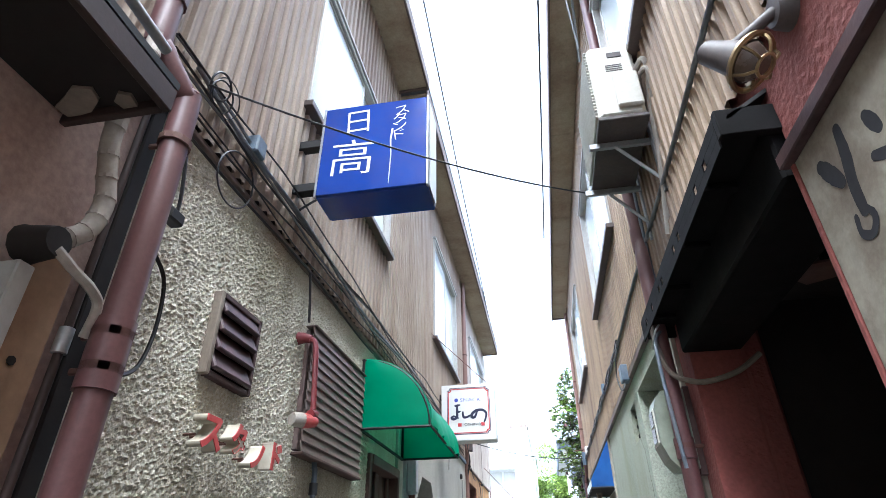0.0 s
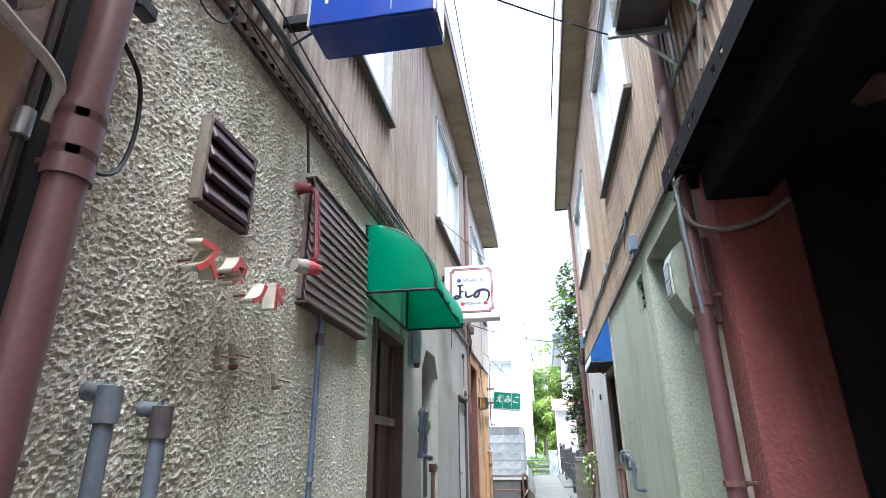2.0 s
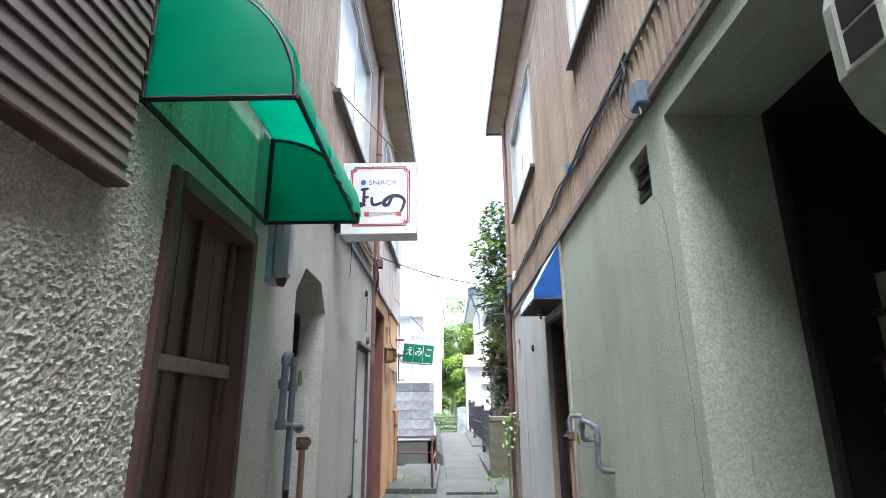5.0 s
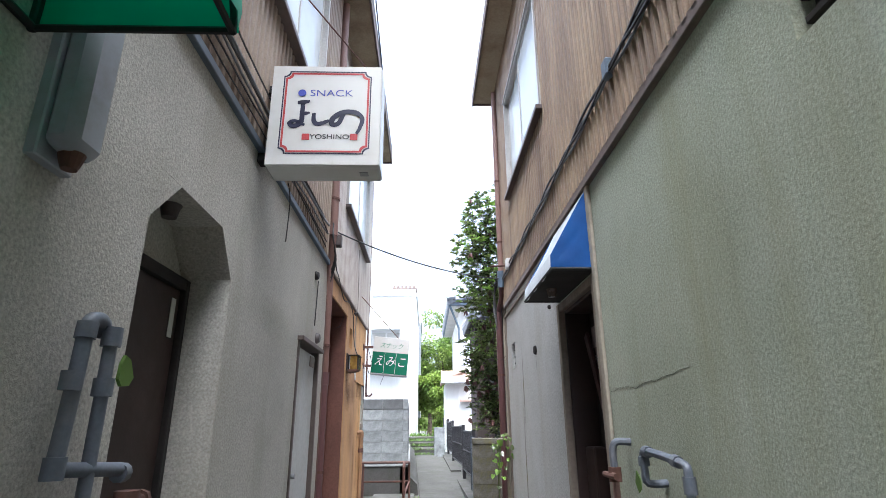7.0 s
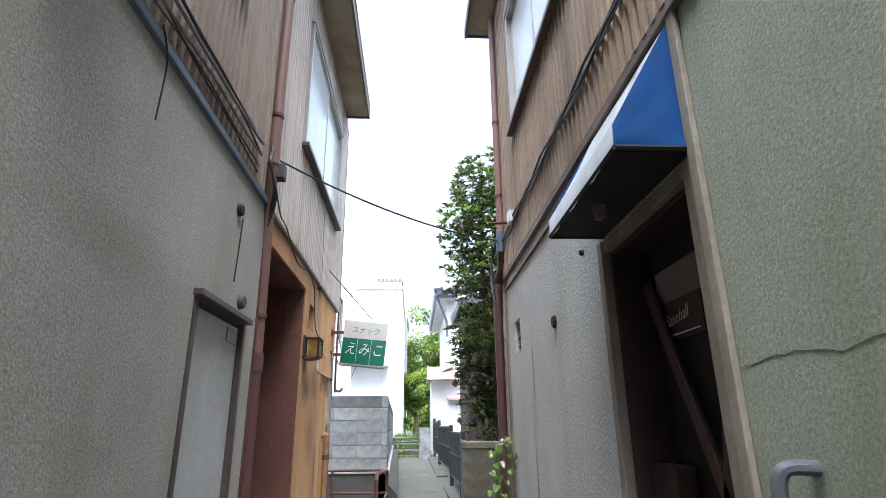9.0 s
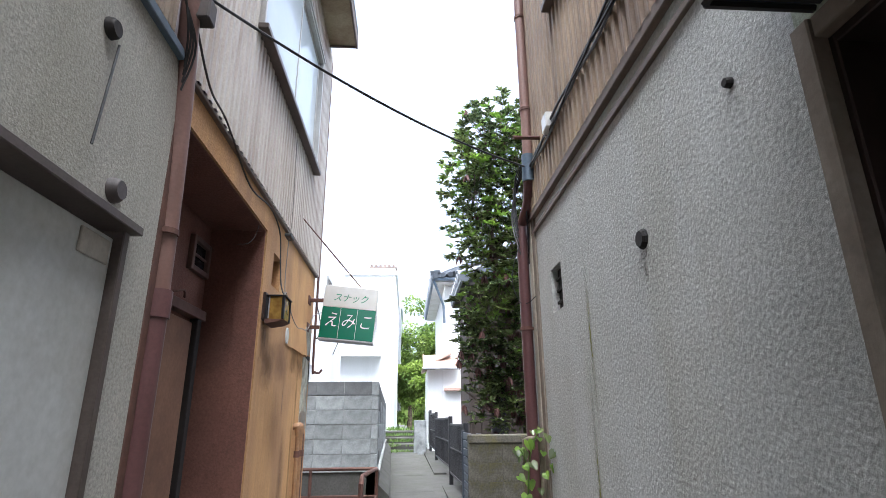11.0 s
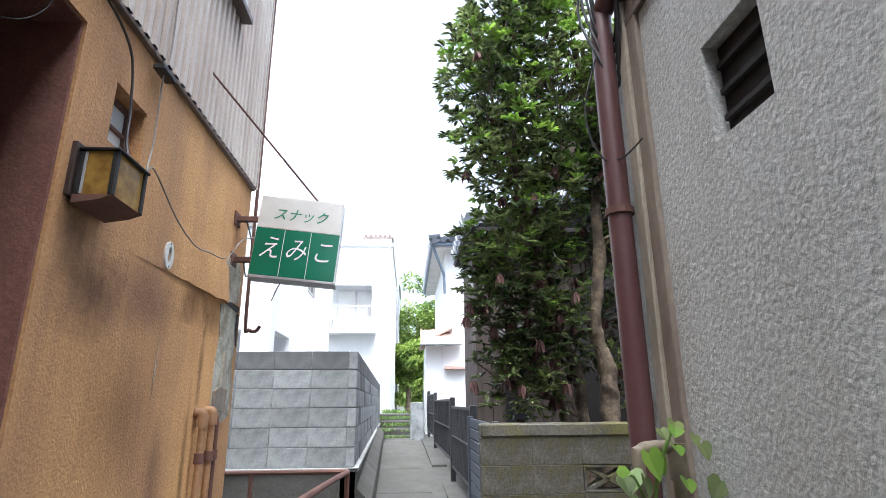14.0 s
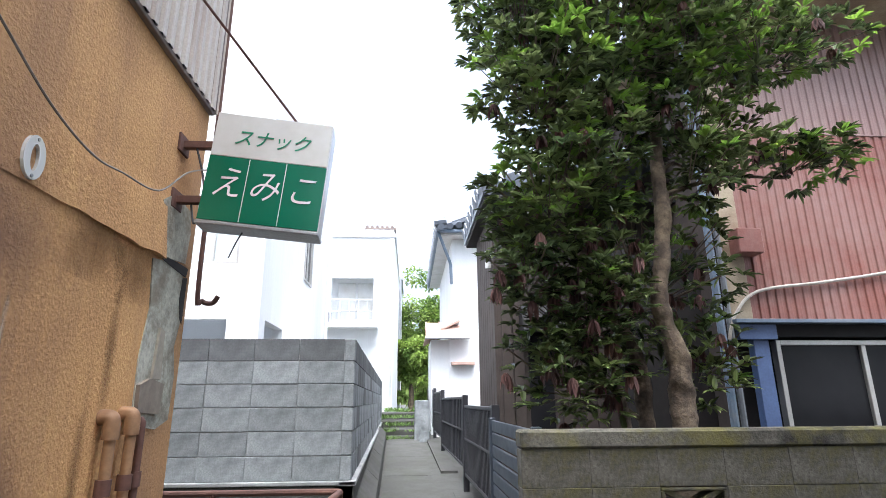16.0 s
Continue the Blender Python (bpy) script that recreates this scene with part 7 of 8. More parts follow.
def lane():
    ob = thing("pavement", 0, 18, 0, "narrow concrete slab path between the walls", "path", kind="structure")
    ys = [11.6, 13.3, 15.2, 17.4, 19.6, 21.8, 24.0, 25.2]
    for a, b in zip(ys, ys[1:]):
        m = Mesh()
        xa0, xa1 = along(a, 0.25 if a > 13 else 0.2), (0.42 - 0.025 * (a - 13) if a > 13 else 0.5)
        xb0, xb1 = along(b - 0.015, 0.25), 0.42 - 0.025 * (b - 13)
        za, zb = lane_z(a), lane_z(b)
        m.add([(xa0, a, za - 0.05), (xa1, a, za - 0.05), (xb1, b - 0.015, zb - 0.05), (xb0, b - 0.015, zb - 0.05), (xa0, a, za + 0.03), (xa1, a, za + 0.03), (xb1, b - 0.015, zb + 0.03), (xb0, b - 0.015, zb + 0.03)],
              [(0, 3, 2, 1), (4, 5, 6, 7), (0, 1, 5, 4), (1, 2, 6, 5), (2, 3, 7, 6), (3, 0, 4, 7)])
        part("slab", m, CONCRETE, ob)


lane()
m = Mesh()
for a, b in ((15.9, 18.2), (18.22, 20.5), (20.52, 22.8), (22.82, 25.2)):
    m.add([(along(a, 0.03), a, -0.1), (along(a, 0.23), a, -0.1), (along(b, 0.23), b, -0.1), (along(b, 0.03), b, -0.1), (along(a, 0.03), a, lane_z(a) + 0.36), (along(a, 0.20), a, lane_z(a) + 0.20), (along(b, 0.20), b, lane_z(b) + 0.20), (along(b, 0.03), b, lane_z(b) + 0.36)],
          [(0, 3, 2, 1), (4, 5, 6, 7), (0, 1, 5, 4), (1, 2, 6, 5), (2, 3, 7, 6), (3, 0, 4, 7)])
solo("kerb_left", m, CONCRETE, "sloping concrete kerb at the foot of the block wall", "kerb", kind="structure")
solo("kerb_right", Mesh().box(0.50, 0.74, 13.9, 20, 0.0, 0.11), CONCRETE, "concrete kerb under the dark fence", "kerb", kind="structure")
m = Mesh()
m.add([(0.42, 20.02, 0), (0.70, 20.02, 0), (0.55, 28, 0), (0.28, 28, 0), (0.42, 20.02, 0.20), (0.70, 20.02, 0.20), (0.55, 28, 0.50), (0.28, 28, 0.50)], [(0, 3, 2, 1), (4, 5, 6, 7), (0, 1, 5, 4), (1, 2, 6, 5), (2, 3, 7, 6), (3, 0, 4, 7)])
solo("kerb_right_far", m, CONCRETE, "sloping concrete kerb under the dark fence", "kerb", kind="structure")
for k, (y, z, h) in enumerate(((25.3, 0.34, 0.14), (26.4, 0.48, 0.16), (28.2, 0.62, 0.2), (30.5, 0.8, 0.22))):
    solo("garden_step", Mesh().box(-1.5 + 0.05 * k, 0.25, y, y + 0.55, z - 0.3, z + h * 0.6, 0.04), CONCRETE, "low stone step overgrown with grass", "step", "steps at the end of the lane")
solo("rear_slab", Mesh().box(-1.32, -0.5, 11.75, 15.8, -0.02, 0.07, 0.01), CONCRETE, "low raised concrete slab beside the orange house", "slab", kind="structure")
solo("manhole_cover", Mesh().tube([(-0.34, 10.3, -0.02), (-0.34, 10.3, 0.006)], 0.24, 28), CAST, "round iron manhole cover in the concrete", "manhole cover")
ob = thing("drain_grate", 0.45, 10.45, 0, "small square drain cover in the concrete", "drain cover")
part("plate", Mesh().box(0.27, 0.63, 10.28, 10.62, -0.02, 0.004), PIPE_BLUE, ob)
for k in range(6):
    part("bar", Mesh().box(0.29, 0.61, 10.31 + k * 0.05, 10.33 + k * 0.05, 0.004, 0.010, 0.001), STEEL, ob)
solo("threshold_strip", Mesh().box(-0.55, 0.6, 10.75, 11.05, -0.02, 0.012, 0.004), MORTAR, "pale worn concrete strip across the alley", "slab", kind="structure")


def railing():
    ob = thing("railing", -0.57, 13, 0, "brown steel pipe railing beside the path", "railing")
    r = 0.021
    part("top_rail", Mesh().tube(smooth_path([(-0.57, 11.85, 0.80), (-0.57, 11.95, 0.86), (-0.57, 12.2, 0.855), (-0.57, 13.3, 0.80), (-0.57, 14.25, 0.745), (-0.58, 14.34, 0.74), (-0.66, 14.37, 0.74), (-1.3, 14.37, 0.74), (-2.2, 14.37, 0.74)], 4), r, 8), RUST, ob, smooth=True)
    part("mid_rail", Mesh().tube([(-0.57, 11.85, 0.46), (-0.57, 14.36, 0.42), (-2.2, 14.37, 0.42)], r * 0.8, 8), RUST, ob, smooth=True)
    for x, y, z in ((-0.57, 11.85, 0.82), (-0.57, 14.36, 0.74), (-1.4, 14.37, 0.74)):
        part("post", Mesh().tube([(x, y, 0.0), (x, y, z)], r, 8), RUST, ob, smooth=True)


railing()


def block_wall():
    ob = thing("block_wall", -2, 15.9, 0, "grey concrete block wall on a concrete footing", "wall", kind="structure")
    L = 30.0
    part("footing", Mesh().box(-5.5, -0.62, 15.82, 16.0, 0, 0.58, 0.01), CONCRETE, ob, "stained concrete footing")
    m = Mesh()
    m.add([(along(15.82, 0.03), 15.82, -0.1), (along(L, 0.03), L, -0.1), (along(L, 0.03), L, 0.66), (along(15.82, 0.03), 15.82, 0.58),
           (along(15.82, -0.15), 15.82, -0.1), (along(L, -0.15), L, -0.1), (along(L, -0.15), L, 0.66), (along(15.82, -0.15), 15.82, 0.58)],
          [(0, 1, 2, 3), (4, 7, 6, 5), (0, 3, 7, 4), (1, 5, 6, 2), (3, 2, 6, 7), (0, 4, 5, 1)])
    part("footing", m, CONCRETE, ob)
    part("ledge", Mesh().box(-5.5, -0.60, 15.80, 16.0, 0.58, 0.615, 0.006), MORTAR, ob, "pale mortar ledge")
    ml = Mesh()
    ml.add([(along(15.8, 0.05), 15.8, 0.58), (along(L, 0.05), L, 0.66), (along(L, 0.05), L, 0.695), (along(15.8, 0.05), 15.8, 0.615), (along(15.8, -0.1), 15.8, 0.58), (along(L, -0.1), L, 0.66), (along(L, -0.1), L, 0.695), (along(15.8, -0.1), 15.8, 0.615)],
           [(0, 1, 2, 3), (4, 7, 6, 5), (0, 3, 7, 4), (1, 5, 6, 2), (3, 2, 6, 7), (0, 4, 5, 1)])
    part("ledge", ml, MORTAR, ob, "pale mortar ledge")
    part("mortar", Mesh().box(-5.5, -0.672, 15.862, 15.99, 0.6, 1.915, 0.002), MORTAR, ob)
    rot = pose(0, 0, 0, 0, 0, math.degrees(LANE))
    base = Matrix.Translation((-0.65, 15.85, 0)) @ rot
    part("mortar", Mesh().box(-0.14, -0.022, 0.02, 14.0, 0.6, 1.915, 0.002, base), MORTAR, ob)
    h = (1.92 - 0.615) / 6
    front = mesh_data("block", Mesh().box(-0.2155, 0.2155, 0, 0.12, 0.004, h - 0.003, 0.003), BLOCK)
    half = mesh_data("block_end", Mesh().box(-0.102, 0.0, 0, 0.12, 0.004, h - 0.004, 0.006), BLOCK)
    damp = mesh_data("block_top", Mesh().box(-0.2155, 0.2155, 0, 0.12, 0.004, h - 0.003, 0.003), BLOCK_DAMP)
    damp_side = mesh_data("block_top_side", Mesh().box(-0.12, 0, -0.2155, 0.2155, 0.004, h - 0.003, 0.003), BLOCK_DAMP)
    side = mesh_data("block_side", Mesh().box(-0.12, 0, -0.2155, 0.2155, 0.004, h - 0.003, 0.003), BLOCK)
    def put(me, mtx):
        o = new("block", me)
        o.parent = ob
        o.matrix_parent_inverse = PLACE[ob.name]
        o.matrix_basis = mtx
    for r in range(6):
        z = 0.615 + r * h
        put(half, Matrix.Translation(Vector((-0.65, 15.85, z)) * K))
        for c in range(9):
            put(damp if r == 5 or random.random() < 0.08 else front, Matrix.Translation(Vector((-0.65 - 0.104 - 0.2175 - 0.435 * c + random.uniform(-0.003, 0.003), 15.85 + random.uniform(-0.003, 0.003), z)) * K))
        for c in range(30):
            p = base @ Vector((random.uniform(-0.003, 0.003), 0.125 + 0.2175 + 0.435 * c, z))
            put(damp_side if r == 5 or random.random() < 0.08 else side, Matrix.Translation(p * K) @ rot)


block_wall()


def garden_wall():
    ob = thing("garden_wall", 2, 13.75, 0, "old mossy concrete block garden wall with a pierced block", "wall", kind="structure")
    part("mortar", Mesh().wall(1, 13.693, 13.81, 0.55, 6.6, 0, 1.05, [(1.33, 1.72, 0.66, 0.865)]), MORTAR_OLD, ob)
    part("coping", Mesh().box(0.53, 6.6, 13.68, 13.85, 1.05, 1.155, 0.014), BLOCK_OLD, ob, "rounded mossy coping")
    me = mesh_data("block", Mesh().box(-0.199, 0.199, 0, 0.13, 0.0005, 0.2092, 0.0025), BLOCK_OLD)
    for r in range(5):
        for c in range(16):
            x = 0.73 + 0.4 * c
            if r == 3 and c == 2:
                continue
            o = new("block", me)
            o.parent = ob
            o.matrix_parent_inverse = PLACE[ob.name]
            o.matrix_basis = Matrix.Translation(Vector((x, 13.688 + random.uniform(-0.002, 0.003), 0.21 * r)) * K)
    x0, x1, z0, z1 = 1.335, 1.725, 0.634, 0.836
    g = part("pierced_block", Mesh().box(x0, x1, 13.69, 13.82, z0, z0 + 0.02).box(x0, x1, 13.69, 13.82, z1 - 0.02, z1).box(x0, x0 + 0.02, 13.69, 13.82, z0 + 0.02, z1 - 0.02).box(x1 - 0.02, x1, 13.69, 13.82, z0 + 0.02, z1 - 0.02), BLOCK_OLD, ob, "pierced decorative block")
    for s in (1, -1):
        mm = Matrix.Translation(((x0 + x1) / 2, 13.75, (z0 + z1) / 2)) @ pose(0, 0, 0, 0, 27 * s, 0)
        part("cross_bar", Mesh().box(-0.2, 0.2, -0.05, 0.05, -0.016, 0.016, 0.003, mm), BLOCK_OLD, g)


garden_wall()


def fence():
    ob = thing("fence", 0.74, 20, 0, "dark metal privacy fence stepping up along the lane", "fence")
    posts = [(16.0, 1.26), (18.5, 1.38), (22.6, 1.53), (25.2, 1.62), (28.2, 1.70)]
    lean = Matrix.Translation((0.74, 16, 0)) @ pose(0, 0, 0, 0, 0, 1.15) @ Matrix.Translation((-0.74, -16, 0))
    for y, z in posts:
        part("post", Mesh().box(0.70, 0.78, y - 0.04, y + 0.04, 0.1, z + 0.02, 0.004, lean), FENCE_DARK, ob)
    for k, ((ya, za), (yb, zb)) in enumerate(zip(posts, posts[1:])):
        z1 = za
        z0 = lane_z(ya) + 0.28
        p = part("panel", Mesh().box(0.735, 0.745, ya + 0.04, yb - 0.04, z0, z1, 0.001, lean), FENCE_DARK, ob)
        part("panel_rail", Mesh().box(0.715, 0.765, ya + 0.04, yb - 0.04, z0, z0 + 0.04, 0.004, lean).box(0.715, 0.765, ya + 0.04, yb - 0.04, z1 - 0.04, z1, 0.004, lean).box(0.715, 0.765, ya + 0.04, yb - 0.04, (z0 + z1) / 2, (z0 + z1) / 2 + 0.03, 0.004, lean), FENCE_DARK, p)
        n = 26 if k == 0 else 18
        for i in range(n):
            y = ya + 0.06 + (yb - ya - 0.12) * i / (n - 1)
            part("slat", Mesh().box(0.72, 0.734, y - 0.018, y + 0.018, z0 + 0.04, z1 - 0.04, 0.002, lean), FENCE_DARK, p)
    ob = thing("side_gate", 0.68, 14.9, 0, "grey slatted metal gate between wall and fence", "gate")
    for y in (13.95, 15.86):
        part("gate_post", Mesh().box(0.66, 0.72, y, y + 0.06, 0, 1.16), GATE_GREY, ob)
    for k in range(9):
        part("slat", Mesh().box(0.68, 0.70, 14.02, 15.85, 0.12 + k * 0.115, 0.22 + k * 0.115, 0.006), GATE_GREY, ob)


fence()
solo("gate_pillar", Mesh().box(0.02, 0.40, 24.8, 25.2, 0, 1.33, 0.02), BLOCK, "pale concrete gate pillar beside the lane", "pillar")


# ---------------------------------------------------------------- trees and plants
def leaf_quads(m, at, d, length, width, droop):
    """One lance-shaped leaf with a folded midrib."""
    d = d.normalized()
    s = d.cross(Vector((0, 0, 1)))
    s = s.normalized() if s.length > 0.01 else Vector((1, 0, 0))
    n = s.cross(d)
    tip = at + d * length - Vector((0, 0, droop))
    fold = n * width * 0.2
    p1, p2 = at + d * length * 0.3, at + d * length * 0.7 - Vector((0, 0, droop * 0.4))
    w1, w2 = s * width * 0.46, s * width * 0.44
    m.add([at, p1 - w1 + fold, p2 - w2 + fold, tip, p2 + w2 + fold, p1 + w1 + fold, p1, p2],
          [(0, 1, 6), (1, 2, 7, 6), (2, 3, 7), (0, 6, 5), (6, 7, 4, 5), (7, 3, 4)])


def broadleaf_tree():
    rnd = random.Random(4)
    ob = thing("tree", 1.66, 14.1, 0, "evergreen broadleaf tree with pale bark and withered leaves", "tree")
    trunk = smooth_path([(1.76, 14.2, 0), (1.76, 14.2, 0.9), (1.768, 14.2, 1.2), (1.785, 14.2, 1.57), (1.72, 14.2, 1.85), (1.70, 14.2, 2.05), (1.80, 14.22, 2.6), (1.835, 14.25, 3.2), (1.88, 14.28, 4.0), (1.75, 14.3, 5.2)], 14)
    def gnarled(path, r, r2):
        """A tapered trunk with knots and an uneven outline."""
        m, n = Mesh().tube(path, r, 14, r2=r2), len(path)
        for i in range(n):
            for k in range(14):
                v = Vector(m.v[i * 14 + k])
                out = v - path[i]
                g = 0.28 * noise.noise(v * 7.0) + 0.16 * noise.noise(v * 19.0) + 0.35 * max(0.0, noise.noise(Vector((path[i].z * 2.1, path[0].x, 4.0)))) - 0.05
                m.v[i * 14 + k] = tuple(path[i] + out * (1 + g))
        return m
    part("trunk", gnarled(trunk, 0.105, 0.03), BARK, ob, smooth=True)
    second = smooth_path([(1.55, 14.3, 0), (1.545, 14.3, 1.1), (1.52, 14.3, 1.6), (1.34, 14.3, 1.97), (1.2, 14.3, 2.35), (1.18, 14.3, 2.75), (1.02, 14.25, 3.6), (0.98, 14.2, 4.6)], 12)
    part("trunk", gnarled(second, 0.075, 0.02), BARK, ob, smooth=True)
    third = smooth_path([(1.35, 14.2, 0), (1.36, 14.2, 1.1), (1.32, 14.2, 1.5), (1.38, 14.24, 2.1)], 10)
    part("trunk", gnarled(third, 0.055, 0.02), BARK, ob, smooth=True)
    # lobes of the crown: centre, radii, number of twigs
    lobes = [((1.15, 14.25, 5.45), (0.62, 0.6, 0.62), 150), ((0.78, 14.2, 4.6), (0.52, 0.6, 0.65), 150), ((0.86, 14.15, 3.75), (0.52, 0.55, 0.6), 150), ((1.6, 14.4, 4.6), (0.75, 0.7, 0.9), 190),
             ((2.3, 14.3, 4.5), (0.75, 0.65, 0.7), 170), ((2.95, 14.3, 4.25), (0.62, 0.5, 0.36), 90), ((2.9, 14.2, 3.15), (0.45, 0.35, 0.22), 45), ((2.2, 14.4, 3.5), (0.55, 0.55, 0.6), 110), ((1.4, 14.4, 3.3), (0.6, 0.5, 0.75), 130), ((0.95, 14.2, 2.8), (0.5, 0.45, 0.5), 120),
             ((0.75, 14.2, 2.25), (0.32, 0.35, 0.35), 60), ((1.15, 14.3, 2.0), (0.55, 0.4, 0.5), 120), ((1.0, 14.2, 1.55), (0.45, 0.3, 0.38), 80), ((1.75, 14.5, 2.3), (0.6, 0.5, 0.6), 110), ((2.05, 14.4, 1.6), (0.25, 0.3, 0.4), 35), ((2.0, 14.1, 2.95), (0.4, 0.35, 0.3), 45)]
    green, young, dead, twig = Mesh(), Mesh(), Mesh(), Mesh()
    for (cx, cy, cz), (rx, ry, rz), n in lobes:
        hub = Vector((cx, cy + 0.1, cz - rz * 0.5))
        near = min(trunk + second, key=lambda q: (q - hub).length + 0.6 * abs(q.z - hub.z + 0.2))
        twig.tube(smooth_path([near, near.lerp(hub, 0.5) + Vector((0, 0, 0.08)), hub], 4), 0.022, 5, r2=0.010)
        for _ in range(int(n * 1.9)):
            while True:
                u = Vector((rnd.uniform(-1, 1), rnd.uniform(-1, 1), rnd.uniform(-1, 1)))
                if 0.25 < u.length < 1:
                    break
            u *= 0.62 + 0.45 * u.length
            wob = 1 + 0.25 * noise.noise(Vector((cx + u.x * 2, cy + u.y * 2, cz + u.z * 2)))
            p = Vector((cx + u.x * rx * wob, cy - 0.1 + u.y * ry * wob, cz + u.z * rz * wob))
            if p.z < 3.3 and 1.57 < p.x < 1.97 and p.y < 14.3:
                continue
            if rnd.random() < 0.22:
                twig.tube([hub.lerp(p, 0.35), p], 0.005, 4, False)
            out = Vector((u.x, u.y, 0.35 + 0.5 * u.z)).normalized()
            low = p.z < 2.6
            kind = rnd.random()
            # Above 3.6 more pale leaves put the sunlit crown top into the colour.
            tgt = dead if (kind < (0.11 if low else 0.03)) else young if (kind > 0.86 and not low) or (kind > 0.74 and p.z > 3.6) or (kind > 0.975) else green
            for k in range(rnd.randint(8, 11)):
                a = 2 * math.pi * (k * 0.382 + rnd.random() * 0.2)
                e = Vector((math.cos(a), math.sin(a), 0.0))
                if tgt is dead:
                    d = Vector((e.x * 0.35, e.y * 0.35, -1.0))
                else:
                    d = out * 0.7 + e * rnd.uniform(0.6, 1.0) + Vector((0, 0, rnd.uniform(-0.25, 0.35)))
                leaf_quads(tgt, p + e * 0.008, d, rnd.uniform(0.07, 0.125), rnd.uniform(0.030, 0.046), rnd.uniform(0.0, 0.03))
    part("crown", green, LEAF, ob, "dense dark green lance-shaped leaves", weld=False, kind="stuff")
    part("young_leaves", young, LEAF_PALE, ob, "bright young leaf tufts, more of them on top for the sunlit crown", weld=False, kind="stuff")
    part("withered_leaves", dead, LEAF_DEAD, ob, "hanging withered reddish leaves", weld=False, kind="stuff")
    part("branch", twig, BARK, ob, "thin branches", weld=False, kind="stuff")


broadleaf_tree()


def far_tree(x, y, z0, r, h, seed, leaf=0.30, mt=LEAF_FAR):
    rnd = random.Random(seed)
    ob = thing("tree", x, y, z0, "leafy yellow-green tree beyond the houses", "tree", "trees beyond the houses")
    part("trunk", Mesh().tube(smooth_path([(x, y, z0), (x + 0.1, y, z0 + h * 0.35), (x, y, z0 + h * 0.7)], 4), 0.22, 8, r2=0.06), BARK, ob, smooth=True)
    m = Mesh()
    clumps = [(Vector((x, y, z0 + h * 0.62)) + Vector((rnd.gauss(0, r * 0.5), rnd.gauss(0, r * 0.4), rnd.gauss(0, h * 0.19))), r * rnd.uniform(0.2, 0.38)) for _ in range(44)]
    for c, cr in clumps:
        for _ in range(190):
            u = Vector((rnd.gauss(0, 1), rnd.gauss(0, 1), rnd.gauss(0, 1))).normalized() * cr * rnd.uniform(0.55, 1.05)
            u.z *= 0.8
            leaf_quads(m, c + u, u + Vector((rnd.uniform(-1, 1), rnd.uniform(-1, 1), rnd.uniform(-0.6, 0.6))) * cr * 0.9, leaf * rnd.uniform(0.6, 1.2), leaf * 0.55, leaf * 0.2)
    part("crown", m, mt, ob, weld=False, kind="stuff")


far_tree(1.1, 50, 0, 2.4, 9.6, 11)
far_tree(4.0, 54, 0, 2.8, 10.0, 12)
far_tree(-0.1, 44, 0, 1.3, 5.5, 13)
far_tree(1.3, 38, 0, 1.0, 3.6, 14, 0.22)
far_tree(-3.0, 62, 0, 3.0, 8.0, 15)
far_tree(7.5, 60, 0, 3.2, 9.5, 16)
far_tree(0.4, 60, 0, 3.2, 8.4, 17)


def weeds():
    rnd = random.Random(7)
    m = Mesh()
    spots = [(-1.1, 9.6, 0, 8, 0.10), (-1.05, 10.7, 0, 12, 0.12), (-1.15, 11.6, 0, 18, 0.14), (-1.1, 12.4, 0.07, 25, 0.2), (0.6, 11.4, 0, 30, 0.16), (0.72, 10.9, 0, 15, 0.14), (0.55, 12.4, 0, 35, 0.14), (0.62, 13.2, 0, 40, 0.2), (-0.45, 15.4, 0, 10, 0.1),
             (-0.75, 25.1, 0.38, 60, 0.28), (-0.2, 25.15, 0.38, 50, 0.25), (0.1, 26.0, 0.5, 40, 0.25), (-0.9, 26.2, 0.5, 80, 0.35), (-0.4, 27.5, 0.6, 80, 0.35), (-0.9, 29.5, 0.75, 80, 0.4), (0.0, 29.8, 0.75, 60, 0.35), (-0.6, 32.5, 0.9, 90, 0.5)]
    for x, y, z, n, h in spots:
        h *= 0.5 if y > 20 else 0.8
        for _ in range(int(n * (2.0 if y > 20 else 1.0))):
            a = rnd.uniform(0, 6.28)
            d = Vector((math.cos(a) * 0.6, math.sin(a) * 0.6, rnd.uniform(0.5, 1.4)))
            leaf_quads(m, Vector((x + rnd.gauss(0, h * 1.6), y + rnd.gauss(0, h * 1.6), z)), d, h * rnd.uniform(0.5, 1.2), h * 0.16, h * 0.25)
    solo("weeds", m, GRASS, "green weeds along the path edges", "weeds", kind="stuff", weld=False)


weeds()


